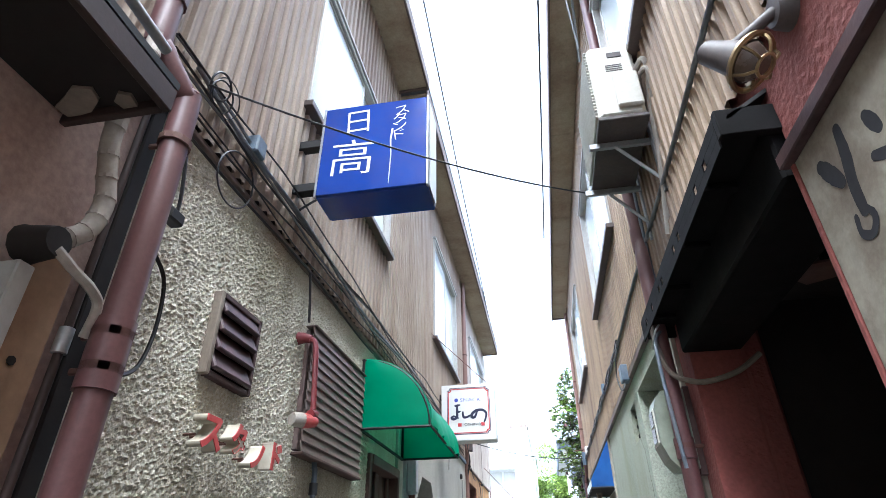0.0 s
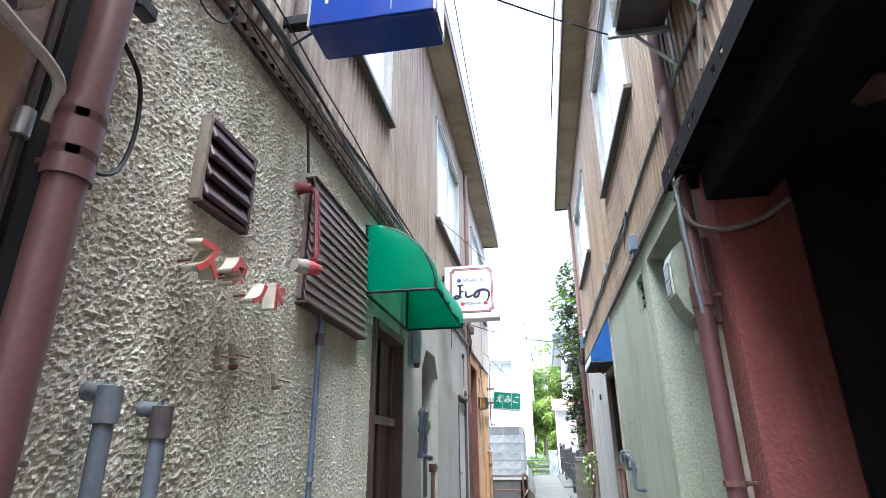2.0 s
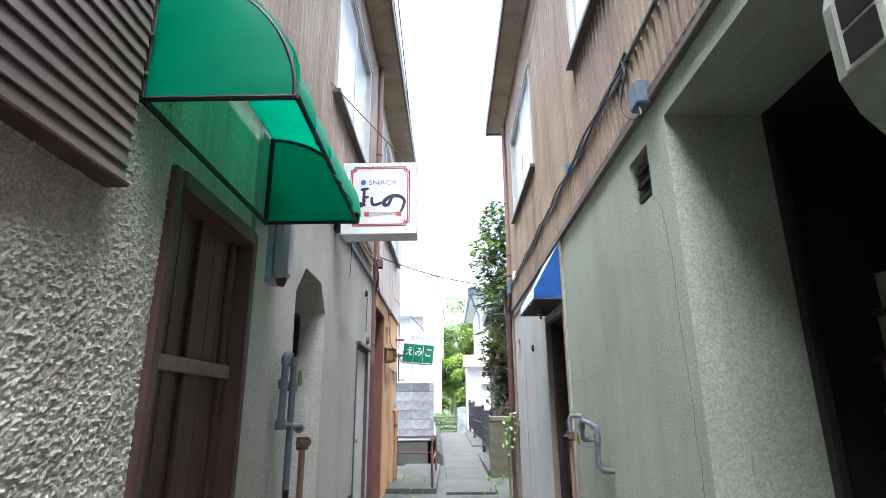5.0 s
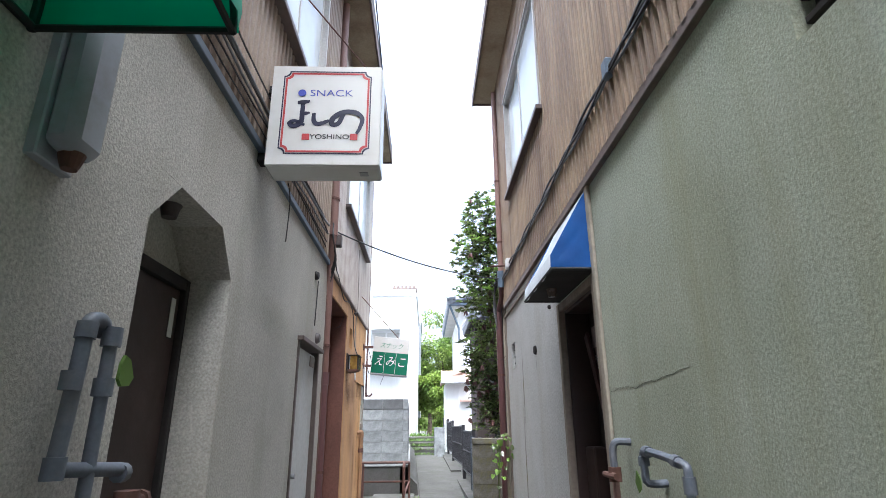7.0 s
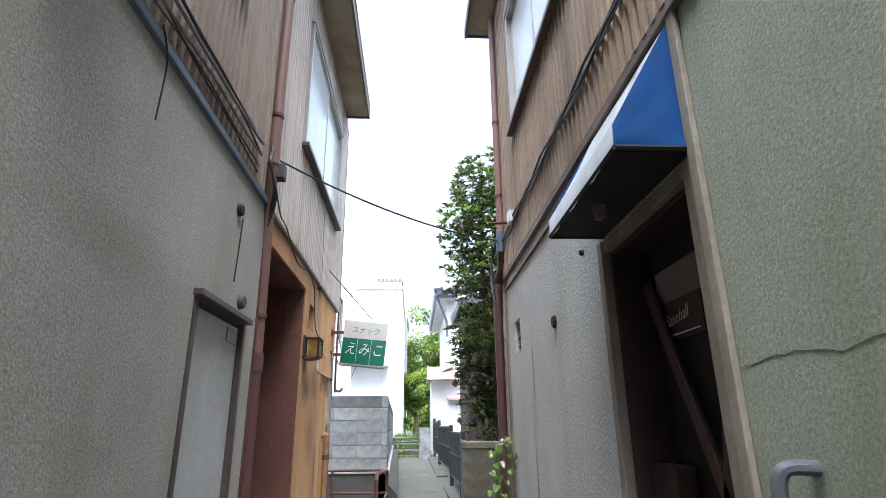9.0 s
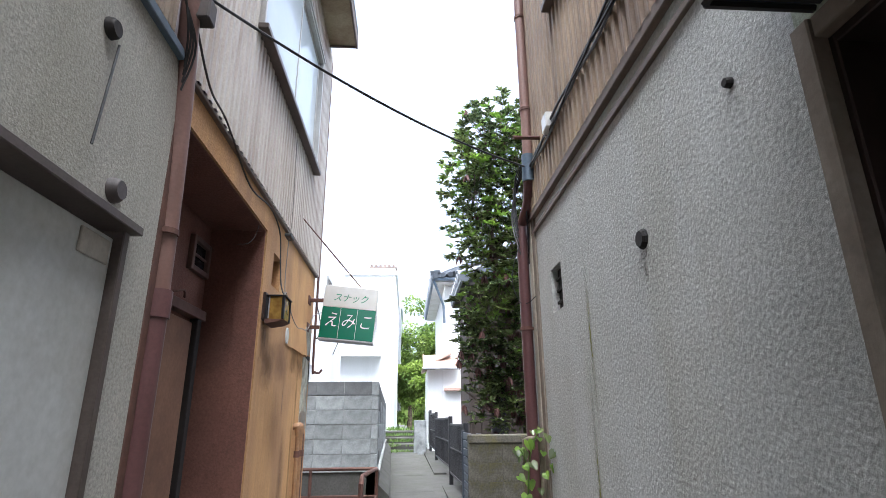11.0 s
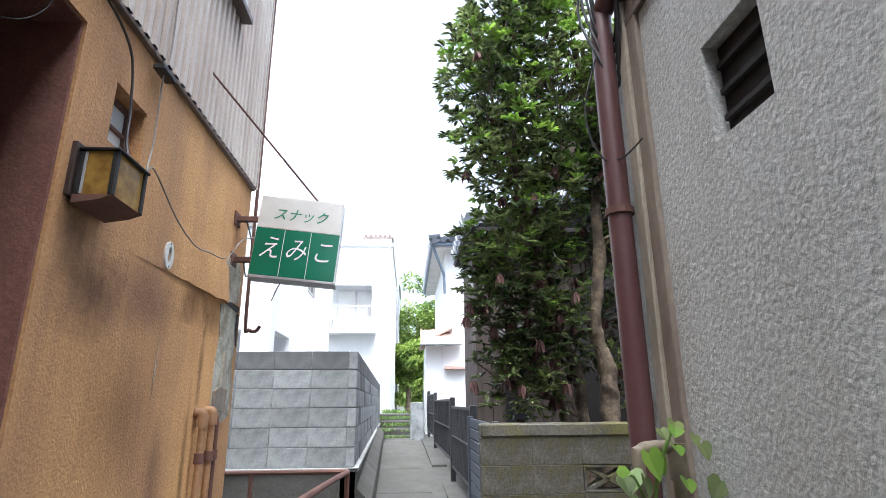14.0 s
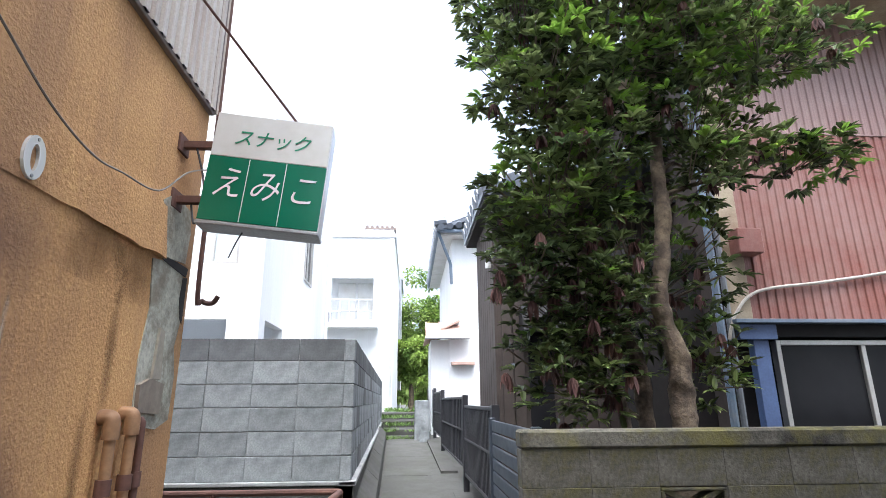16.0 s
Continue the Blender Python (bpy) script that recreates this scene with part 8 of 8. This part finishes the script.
def vine():
    rnd = random.Random(3)
    ob = thing("vine", 0.6, 10.85, 0, "bright green heart-leaved vine on a pipe", "plant")
    part("stem", Mesh().tube(smooth_path([(0.63, 10.80, 0), (0.60, 10.78, 0.6), (0.63, 10.79, 1.05), (0.70, 10.78, 1.25)], 5), 0.006, 5), GRASS, ob)
    part("stem", Mesh().tube(smooth_path([(0.62, 10.79, 1.0), (0.57, 10.77, 1.12), (0.53, 10.77, 1.1)], 5), 0.004, 5), GRASS, ob)
    spots = [(0.645, 1.235, 0.6), (0.675, 1.24, 0.7), (0.715, 1.25, 0.8), (0.73, 1.22, 0.5), (0.70, 1.19, 0.7), (0.745, 1.195, 0.8), (0.625, 1.16, 1.3), (0.655, 1.15, 0.8), (0.57, 1.115, 1.2), (0.535, 1.105, 0.9), (0.60, 1.10, 1.0), (0.545, 1.07, 0.7), (0.72, 1.10, 0.8), (0.775, 1.10, 1.0), (0.64, 1.03, 1.2),
             (0.585, 1.02, 0.8), (0.78, 1.01, 1.0), (0.72, 0.97, 0.9), (0.56, 0.95, 1.0), (0.63, 0.91, 1.1), (0.69, 0.87, 0.8), (0.59, 0.83, 1.2), (0.54, 0.78, 1.0), (0.66, 0.76, 1.0), (0.60, 0.66, 0.9)]
    for x, z, s in spots:
        r = 0.034 * s
        heart = [(0, -1.3), (0.6, -0.6), (0.95, 0.1), (0.75, 0.65), (0.35, 0.75), (0, 0.45), (-0.35, 0.75), (-0.75, 0.65), (-0.95, 0.1), (-0.6, -0.6)]
        mm = Matrix.Translation((x, 10.76 + rnd.uniform(-0.05, 0.04), z)) @ pose(0, 0, 0, rnd.uniform(35, 75), rnd.uniform(-30, 30), rnd.uniform(-40, 40))
        m = Mesh()
        pts = [mm @ Vector((a * r, b * r, abs(a) * r * 0.25)) for a, b in heart]
        c = mm @ Vector((0, 0, 0))
        m.add(pts + [c], [(i, (i + 1) % 10, 10) for i in range(10)])
        part("leaf", m, LEAF_PALE if rnd.random() < 0.55 else LEAF, ob, weld=False)


vine()
ob = thing("water_pipes", 0.6, 10.85, 0, "dirty tan plastic water pipes at the house corner", "pipe")
part("pipe", Mesh().tube(smooth_path([(0.615, 10.84, 0), (0.615, 10.84, 0.7), (0.615, 10.84, 1.13), (0.625, 10.84, 1.18), (0.67, 10.84, 1.19), (0.71, 10.84, 1.19)], 4), 0.019, 10), PIPE_DIRTY, ob, smooth=True)
part("pipe", Mesh().tube([(0.73, 10.84, 0), (0.73, 10.84, 1.17)], 0.019, 10), PIPE_DIRTY, ob, smooth=True)
part("coupling", Mesh().tube([(0.73, 10.84, 1.10), (0.73, 10.84, 1.2)], 0.026, 10), PIPE_DIRTY, ob, smooth=True)


# ---------------------------------------------------------------- houses beyond
def window_unit(parent, x0, x1, y, z0, z1, face=-1, mt=ALU, glass=GLASS_DARK, lights=2):
    """A window in a wall across y."""
    f = Mesh()
    for a, b, c, d in ((x0, x0 + 0.05, z0, z1), (x1 - 0.05, x1, z0, z1), (x0 + 0.05, x1 - 0.05, z0, z0 + 0.05), (x0 + 0.05, x1 - 0.05, z1 - 0.05, z1)):
        f.box(a, b, y - 0.04, y + 0.05, c, d)
    for k in range(1, lights):
        x = x0 + (x1 - x0) * k / lights
        f.box(x - 0.025, x + 0.025, y - 0.03, y + 0.04, z0 + 0.05, z1 - 0.05)
    w = part("window", f, mt, parent)
    part("pane", Mesh().box(x0 + 0.04, x1 - 0.04, y + 0.01, y + 0.02, z0 + 0.04, z1 - 0.04, 0), glass, w)


def white_houses():
    ob = thing("house", -6, 22, 0, "white rendered house with small windows", "house")
    part("wall", Mesh().wall(1, 20.0, 20.2, -12, -2.75, 0, 9.5, [(-4.15, -3.2, 3.7, 4.9), (-4.2, -3.3, 2.2, 2.72)]), WHITE_WALL, ob)
    part("wall", Mesh().wall(0, -2.95, -2.75, 20.2, 27.5, 0, 9.5, [(23.6, 24.6, 4.2, 5.7), (20.4, 21.8, 1.9, 2.75)]), WHITE_WALL, ob)
    part("roof", Mesh().box(-12, -2.8, 20.1, 27.4, 9.45, 9.5), WHITE_WALL, ob)
    part("back_wall", Mesh().box(-12, -3.2, 26.5, 26.6, 0, 9.4), WHITE_WALL, ob)
    window_unit(ob, -4.15, -3.2, 20.06, 3.7, 4.9, glass=GLASS)
    wd = part("window", Mesh().box(-2.82, -2.72, 23.6, 23.66, 4.2, 5.7).box(-2.82, -2.72, 24.54, 24.6, 4.2, 5.7).box(-2.82, -2.72, 23.66, 24.54, 4.2, 4.26).box(-2.82, -2.72, 23.66, 24.54, 5.64, 5.7).box(-2.8, -2.75, 24.08, 24.12, 4.26, 5.64), ALU, ob)
    part("pane", Mesh().box(-2.79, -2.78, 23.64, 24.56, 4.24, 5.66, 0), GLASS_DARK, wd)
    part("downpipe", Mesh().tube([(-2.7, 27.2, 0), (-2.7, 27.2, 9.4)], 0.05, 8), WHITE_WALL, ob)
    ob = thing("apartment_building", -2.8, 36, 0, "white concrete building with a railed balcony", "building")
    part("wall", Mesh().wall(1, 34.0, 34.3, -5.2, -0.85, 0, 8.45, [(-3.6, -1.75, 4.7, 6.6)]), WHITE_WALL, ob)
    part("wall", Mesh().box(-1.15, -0.85, 34.3, 44, 0, 8.45), WHITE_WALL, ob)
    part("parapet", Mesh().box(-5.3, -0.78, 33.9, 44, 8.45, 8.62), WHITE_WALL, ob)
    part("balcony_back", Mesh().box(-3.8, -1.6, 34.9, 35.0, 4.5, 6.8), WHITE_WALL, ob)
    part("balcony_slab", Mesh().box(-3.9, -1.5, 33.2, 34.0, 4.3, 4.5), WHITE_WALL, ob)
    for x in np.linspace(-3.85, -1.55, 7):
        part("baluster", Mesh().box(x - 0.025, x + 0.025, 33.22, 33.27, 4.5, 5.45, 0.004), DOOR_WHITE, ob)
    part("balcony_rail", Mesh().box(-3.9, -1.5, 33.21, 33.28, 5.45, 5.5).box(-3.9, -1.5, 33.21, 33.28, 4.95, 4.99), DOOR_WHITE, ob)
    part("balcony_door", Mesh().box(-3.4, -2.6, 34.8, 34.86, 4.55, 6.5).box(-2.5, -1.8, 34.8, 34.86, 4.55, 6.5), DOOR_WHITE, ob)
    part("unit", Mesh().box(-3.85, -3.45, 33.4, 33.7, 4.5, 4.95), STEEL, ob, "grey box on the balcony")
    part("roof_box", Mesh().box(-2.2, -0.9, 34.5, 36, 8.62, 9.0), WHITE_WALL, ob)
    part("roof_coping", Mesh().box(-2.25, -0.82, 34.45, 36.05, 9.0, 9.07), FLASH_BROWN, ob)
    for k in range(6):
        part("roof_tile", Mesh().tube([(-2.15 + k * 0.23, 34.5, 9.13), (-2.15 + k * 0.23, 36, 9.13)], 0.07, 8), FLASH_BROWN, ob)
    part("downpipe", Mesh().tube([(-4.35, 33.9, 0), (-4.35, 33.9, 8.4)], 0.06, 8), DOOR_WHITE, ob)
    part("downpipe", Mesh().tube([(-0.95, 33.9, 0), (-0.95, 33.9, 8.4)], 0.05, 8), DOOR_WHITE, ob)
    ob = thing("apartment_building", -0.9, 46, 0, "narrow pale concrete tower block in the distance", "building")
    part("wall", Mesh().box(-2.5, -0.72, 45, 50, 0, 8.9), WHITE_WALL, ob)
    part("corner_pipe", Mesh().tube([(-0.8, 44.9, 0), (-0.8, 44.9, 8.9)], 0.1, 8), STEEL, ob)
    part("parapet", Mesh().box(-2.6, -0.62, 44.9, 50, 8.9, 9.1), STEEL, ob)
    ob = thing("canopy", -1.6, 19, 0, "small white porch roof behind the block wall", "canopy")
    part("roof_sheet", Mesh().prism([(-2.6, 2.28), (-1.25, 2.28), (-1.1, 2.12), (-2.6, 2.12)], 1, 22, 24), WHITE_WALL, ob)
    part("post", Mesh().box(-1.3, -1.2, 22.2, 22.3, 0, 2.12), DOOR_WHITE, ob)


white_houses()


def tile_roof(parent, x0, x1, y0, y1, z0, rise, n, label=""):
    """Rows of rounded tiles on a slope that rises away from x0."""
    part("roof", Mesh().prism([(x0, z0), (x1, z0 + rise), (x1, z0 + rise - 0.1), (x0, z0 - 0.1)], 1, y0, y1), TILE_ROOF, parent, label)
    for k in range(n):
        y = y0 + (y1 - y0) * (k + 0.5) / n
        part("cover_tile", Mesh().tube([(x0 - 0.02, y, z0 + 0.03), (x1, y, z0 + rise + 0.03)], (y1 - y0) / n * 0.42, 6), TILE_ROOF, parent)


def right_houses():
    ob = thing("house", 2.5, 29, 0, "white house with a grey tiled roof", "house")
    part("wall", Mesh().wall(0, 1.12, 1.3, 26, 33, 0, 6.0), WHITE_WALL, ob)
    part("wall", Mesh().wall(1, 26, 26.2, 1.3, 6, 0, 6.0), WHITE_WALL, ob)
    part("soffit", Mesh().box(0.7, 6, 25.5, 33.4, 6.0, 6.08), DOOR_WHITE, ob)
    part("gutter", Mesh().tube([(0.66, 25.4, 6.08), (0.66, 33.4, 6.08)], 0.06, 8).tube([(0.66, 25.4, 6.08), (6, 25.4, 6.08)], 0.06, 8), PIPE_BLUE, ob, "blue-grey gutter")
    part("downpipe", Mesh().tube([(0.68, 25.45, 6.05), (1.05, 25.8, 5.2), (1.08, 25.85, 4.6)], 0.045, 8), PIPE_BLUE, ob)
    tile_roof(ob, 0.62, 4.5, 25.3, 33.5, 6.14, 1.5, 22)
    for k in range(16):
        x = 0.75 + k * 0.26
        part("eave_tile", Mesh().tube([(x, 25.25, 6.16 + k * 0.03), (x, 25.6, 6.3 + k * 0.06)], 0.1, 8), TILE_ROOF, ob)
    part("ridge_end", Mesh().tube([(0.55, 25.3, 6.3), (0.9, 25.3, 6.36)], 0.12, 8), TILE_ROOF, ob)
    sh = thing("shed", 1.0, 27, 0, "lean-to with a rusty pink metal roof", "shed")
    part("wall", Mesh().box(0.48, 1.12, 26.0, 28.0, 0, 3.0), WHITE_WALL, sh)
    part("roof", Mesh().prism([(0.32, 3.02), (1.3, 3.5), (1.3, 3.56), (0.32, 3.09)], 1, 25.8, 28.2), RUST_ROOF, sh)
    part("roof", Mesh().prism([(25.55, 3.0), (26.1, 3.45), (26.1, 3.5), (25.55, 3.06)], 0, 0.32, 1.55), RUST_ROOF, sh)
    for x in (0.34, 0.72, 1.1, 1.5):
        part("roof_rib", Mesh().tube([(x, 25.53, 3.05), (x, 26.1, 3.52)], 0.02, 6), RUST_ROOF, sh)
    part("gutter", Mesh().tube([(0.3, 25.52, 3.0), (1.55, 25.52, 3.0)], 0.04, 8), STEEL, sh)
    part("window_hood", Mesh().box(1.05, 1.7, 25.7, 26.0, 2.28, 2.36), RUST_ROOF, sh, "rusty window hood")
    part("wall", Mesh().box(1.0, 2.2, 25.95, 26.0, 0, 3.0), WHITE_WALL, sh)
    ob = thing("house", 2.5, 19, 0, "dark brown board-clad house behind the fence", "house")
    part("wall", Mesh().wall(0, 0.95, 1.1, 17.0, 18.6, 0, 3.7), BROWN_BOARD, ob)
    part("wall", Mesh().wall(1, 17.0, 17.15, 1.1, 5, 0, 3.7, [(1.32, 1.62, 0.3, 2.2)]), BROWN_BOARD, ob)
    for k in range(14):
        part("board", Mesh().box(1.0 + k * 0.14, 1.0 + k * 0.14 + 0.125, 16.97, 17.0, 0, 3.7, 0.004), BROWN_BOARD, ob) if not (2 <= k <= 4) else part("board", Mesh().box(1.0 + k * 0.14, 1.0 + k * 0.14 + 0.125, 16.97, 17.0, 2.2, 3.7, 0.004), BROWN_BOARD, ob)
    for k in range(8):
        part("board", Mesh().box(0.92, 0.95, 17.0 + k * 0.2, 17.18 + k * 0.2, 0, 3.7, 0.004), BROWN_BOARD, ob)
    hd = part("shutter_box", Mesh().prism([(16.72, 2.12), (16.97, 2.12), (16.97, 2.42), (16.80, 2.42)], 0, 1.22, 1.72), BLACK, ob, "black metal shutter hood")
    part("pane", Mesh().box(1.3, 1.64, 17.02, 17.04, 0.3, 2.15, 0), GLASS_DARK, ob)
    part("soffit", Mesh().box(0.78, 5, 16.6, 18.8, 3.7, 3.76), DARK, ob)
    tile_roof(ob, 0.76, 4.2, 16.6, 18.9, 3.86, 0.9, 8)
    for k in range(11):
        part("eave_tile", Mesh().tube([(0.84 + k * 0.3, 16.55, 3.86 + 0.075 * k), (0.84 + k * 0.3, 16.85, 3.9 + 0.075 * k)], 0.11, 8), TILE_ROOF, ob)
    for z in (3.1, 2.95):
        part("insulator", Mesh().tube([(0.88, 17.1, z), (0.88, 17.1, z + 0.08)], 0.04, 8), SIGN_WHITE, ob, "white porcelain insulator")


right_houses()


def red_house():
    ob = thing("house", 5, 17, 0, "house with faded red ribbed metal cladding", "house")
    Y, SPLIT = 15.8, 4.25
    part("wall", Mesh().wall(1, Y, Y + 0.2, 3.2, 10, 2.1, 6.0), DARK, ob)
    part("cladding", Mesh().ribs(1, Y - 0.005, -1, 3.42, 10, 2.1, SPLIT, (), 0.10, 0.016), RED_SIDING, ob, "red ribbed metal sheet", weld=False)
    part("cladding", Mesh().ribs(1, Y - 0.008, -1, 3.42, 10, SPLIT, 5.75, (), 0.10, 0.016), RED_FADED, ob, "bleached pinkish ribbed metal sheet", weld=False)
    part("joint_strip", Mesh().box(3.42, 10, Y - 0.03, Y - 0.006, SPLIT - 0.012, SPLIT + 0.006), RED_FADED, ob)
    part("corner_board", Mesh().box(3.18, 3.42, Y - 0.03, Y + 0.02, 2.1, 5.75), EAVE, ob)
    part("side_wall", Mesh().box(3.2, 3.35, Y + 0.2, 22, 0, 6.0), BROWN_BOARD, ob)
    part("soffit", Mesh().box(2.7, 10, Y - 0.75, 22, 5.75, 5.81), EAVE, ob)
    part("fascia", Mesh().box(2.7, 10, Y - 0.78, Y - 0.75, 5.7, 5.9), FASCIA, ob)
    part("flashing", Mesh().box(3.15, 10, Y - 0.16, Y, 2.06, 2.1), FLASH_BLUE, ob)
    part("lintel", Mesh().box(3.2, 10, Y - 0.04, Y + 0.15, 1.93, 2.06), DARK, ob)
    part("blue_post", Mesh().box(3.36, 3.52, Y - 0.06, Y + 0.04, 0, 1.93).box(3.2, 3.6, Y - 0.10, Y - 0.04, 1.9, 2.05), BLUE_PAINT, ob, "blue-painted post")
    part("lower_wall", Mesh().box(3.2, 10, Y + 0.15, Y + 0.2, 0, 2.0), DARK, ob)
    window_unit(ob, 3.62, 5.5, Y + 0.02, 0.8, 1.9, lights=2, mt=ALU)
    window_unit(ob, 5.6, 7.5, Y + 0.02, 0.8, 1.9, lights=2, mt=ALU)
    part("meter_box", Mesh().box(3.28, 3.55, Y - 0.2, Y - 0.02, 2.78, 3.05, 0.01), RED_SIDING, ob)
    part("hose", Mesh().tube(smooth_path([(3.1, Y - 0.08, 1.9), (3.2, Y - 0.08, 2.15), (3.5, Y - 0.05, 2.4), (4.2, Y - 0.05, 2.5), (5.0, Y - 0.05, 2.62), (6.5, Y - 0.05, 2.9)], 6), 0.017, 8), DUCT, ob, "white insulated hose across the cladding", smooth=True)
    part("downpipe", Mesh().tube([(3.02, Y - 0.1, 0), (3.02, Y - 0.1, 5.7)], 0.04, 8), PIPE_BLUE, ob, smooth=True)
    part("downpipe", Mesh().tube([(3.14, Y - 0.06, 0), (3.14, Y - 0.06, 5.7)], 0.03, 8), CABLE_GREY, ob, smooth=True)
    part("roof", Mesh().prism([(2.65, 5.85), (6.5, 7.3), (6.5, 7.4), (2.65, 5.95)], 1, Y - 0.8, 22), ROOF, ob)
    part("wall_behind", Mesh().box(2.2, 3.2, 16.3, 16.4, 0, 3.0), DARK, ob)


red_house()
solo("backdrop", Mesh().box(-60, 60, 120, 121, -1, 9), LEAF_FAR, "distant line of woods", "backdrop", kind="structure")

# ---------------------------------------------------------------- brick plinth
def brick_plinth():
    host = bpy.data.objects["wall_left_base"]
    me = mesh_data("brick", Mesh().box(-0.032, 0.004, -0.104, 0.104, 0.003, 0.062, 0.004), BRICK)
    for r in range(7):
        z = 0.012 + r * 0.068
        y = 5.02 + (0.108 if r % 2 else 0.0)
        while y + 0.1 < 8.12:
            if not (5.6 < y + 0.1 and y < 6.67 - 0.08):
                o = new("brick", me)
                o.parent = host
                o.matrix_basis = Matrix.Translation(Vector((LX, y + 0.1, z)) * K)
            y += 0.216


brick_plinth()
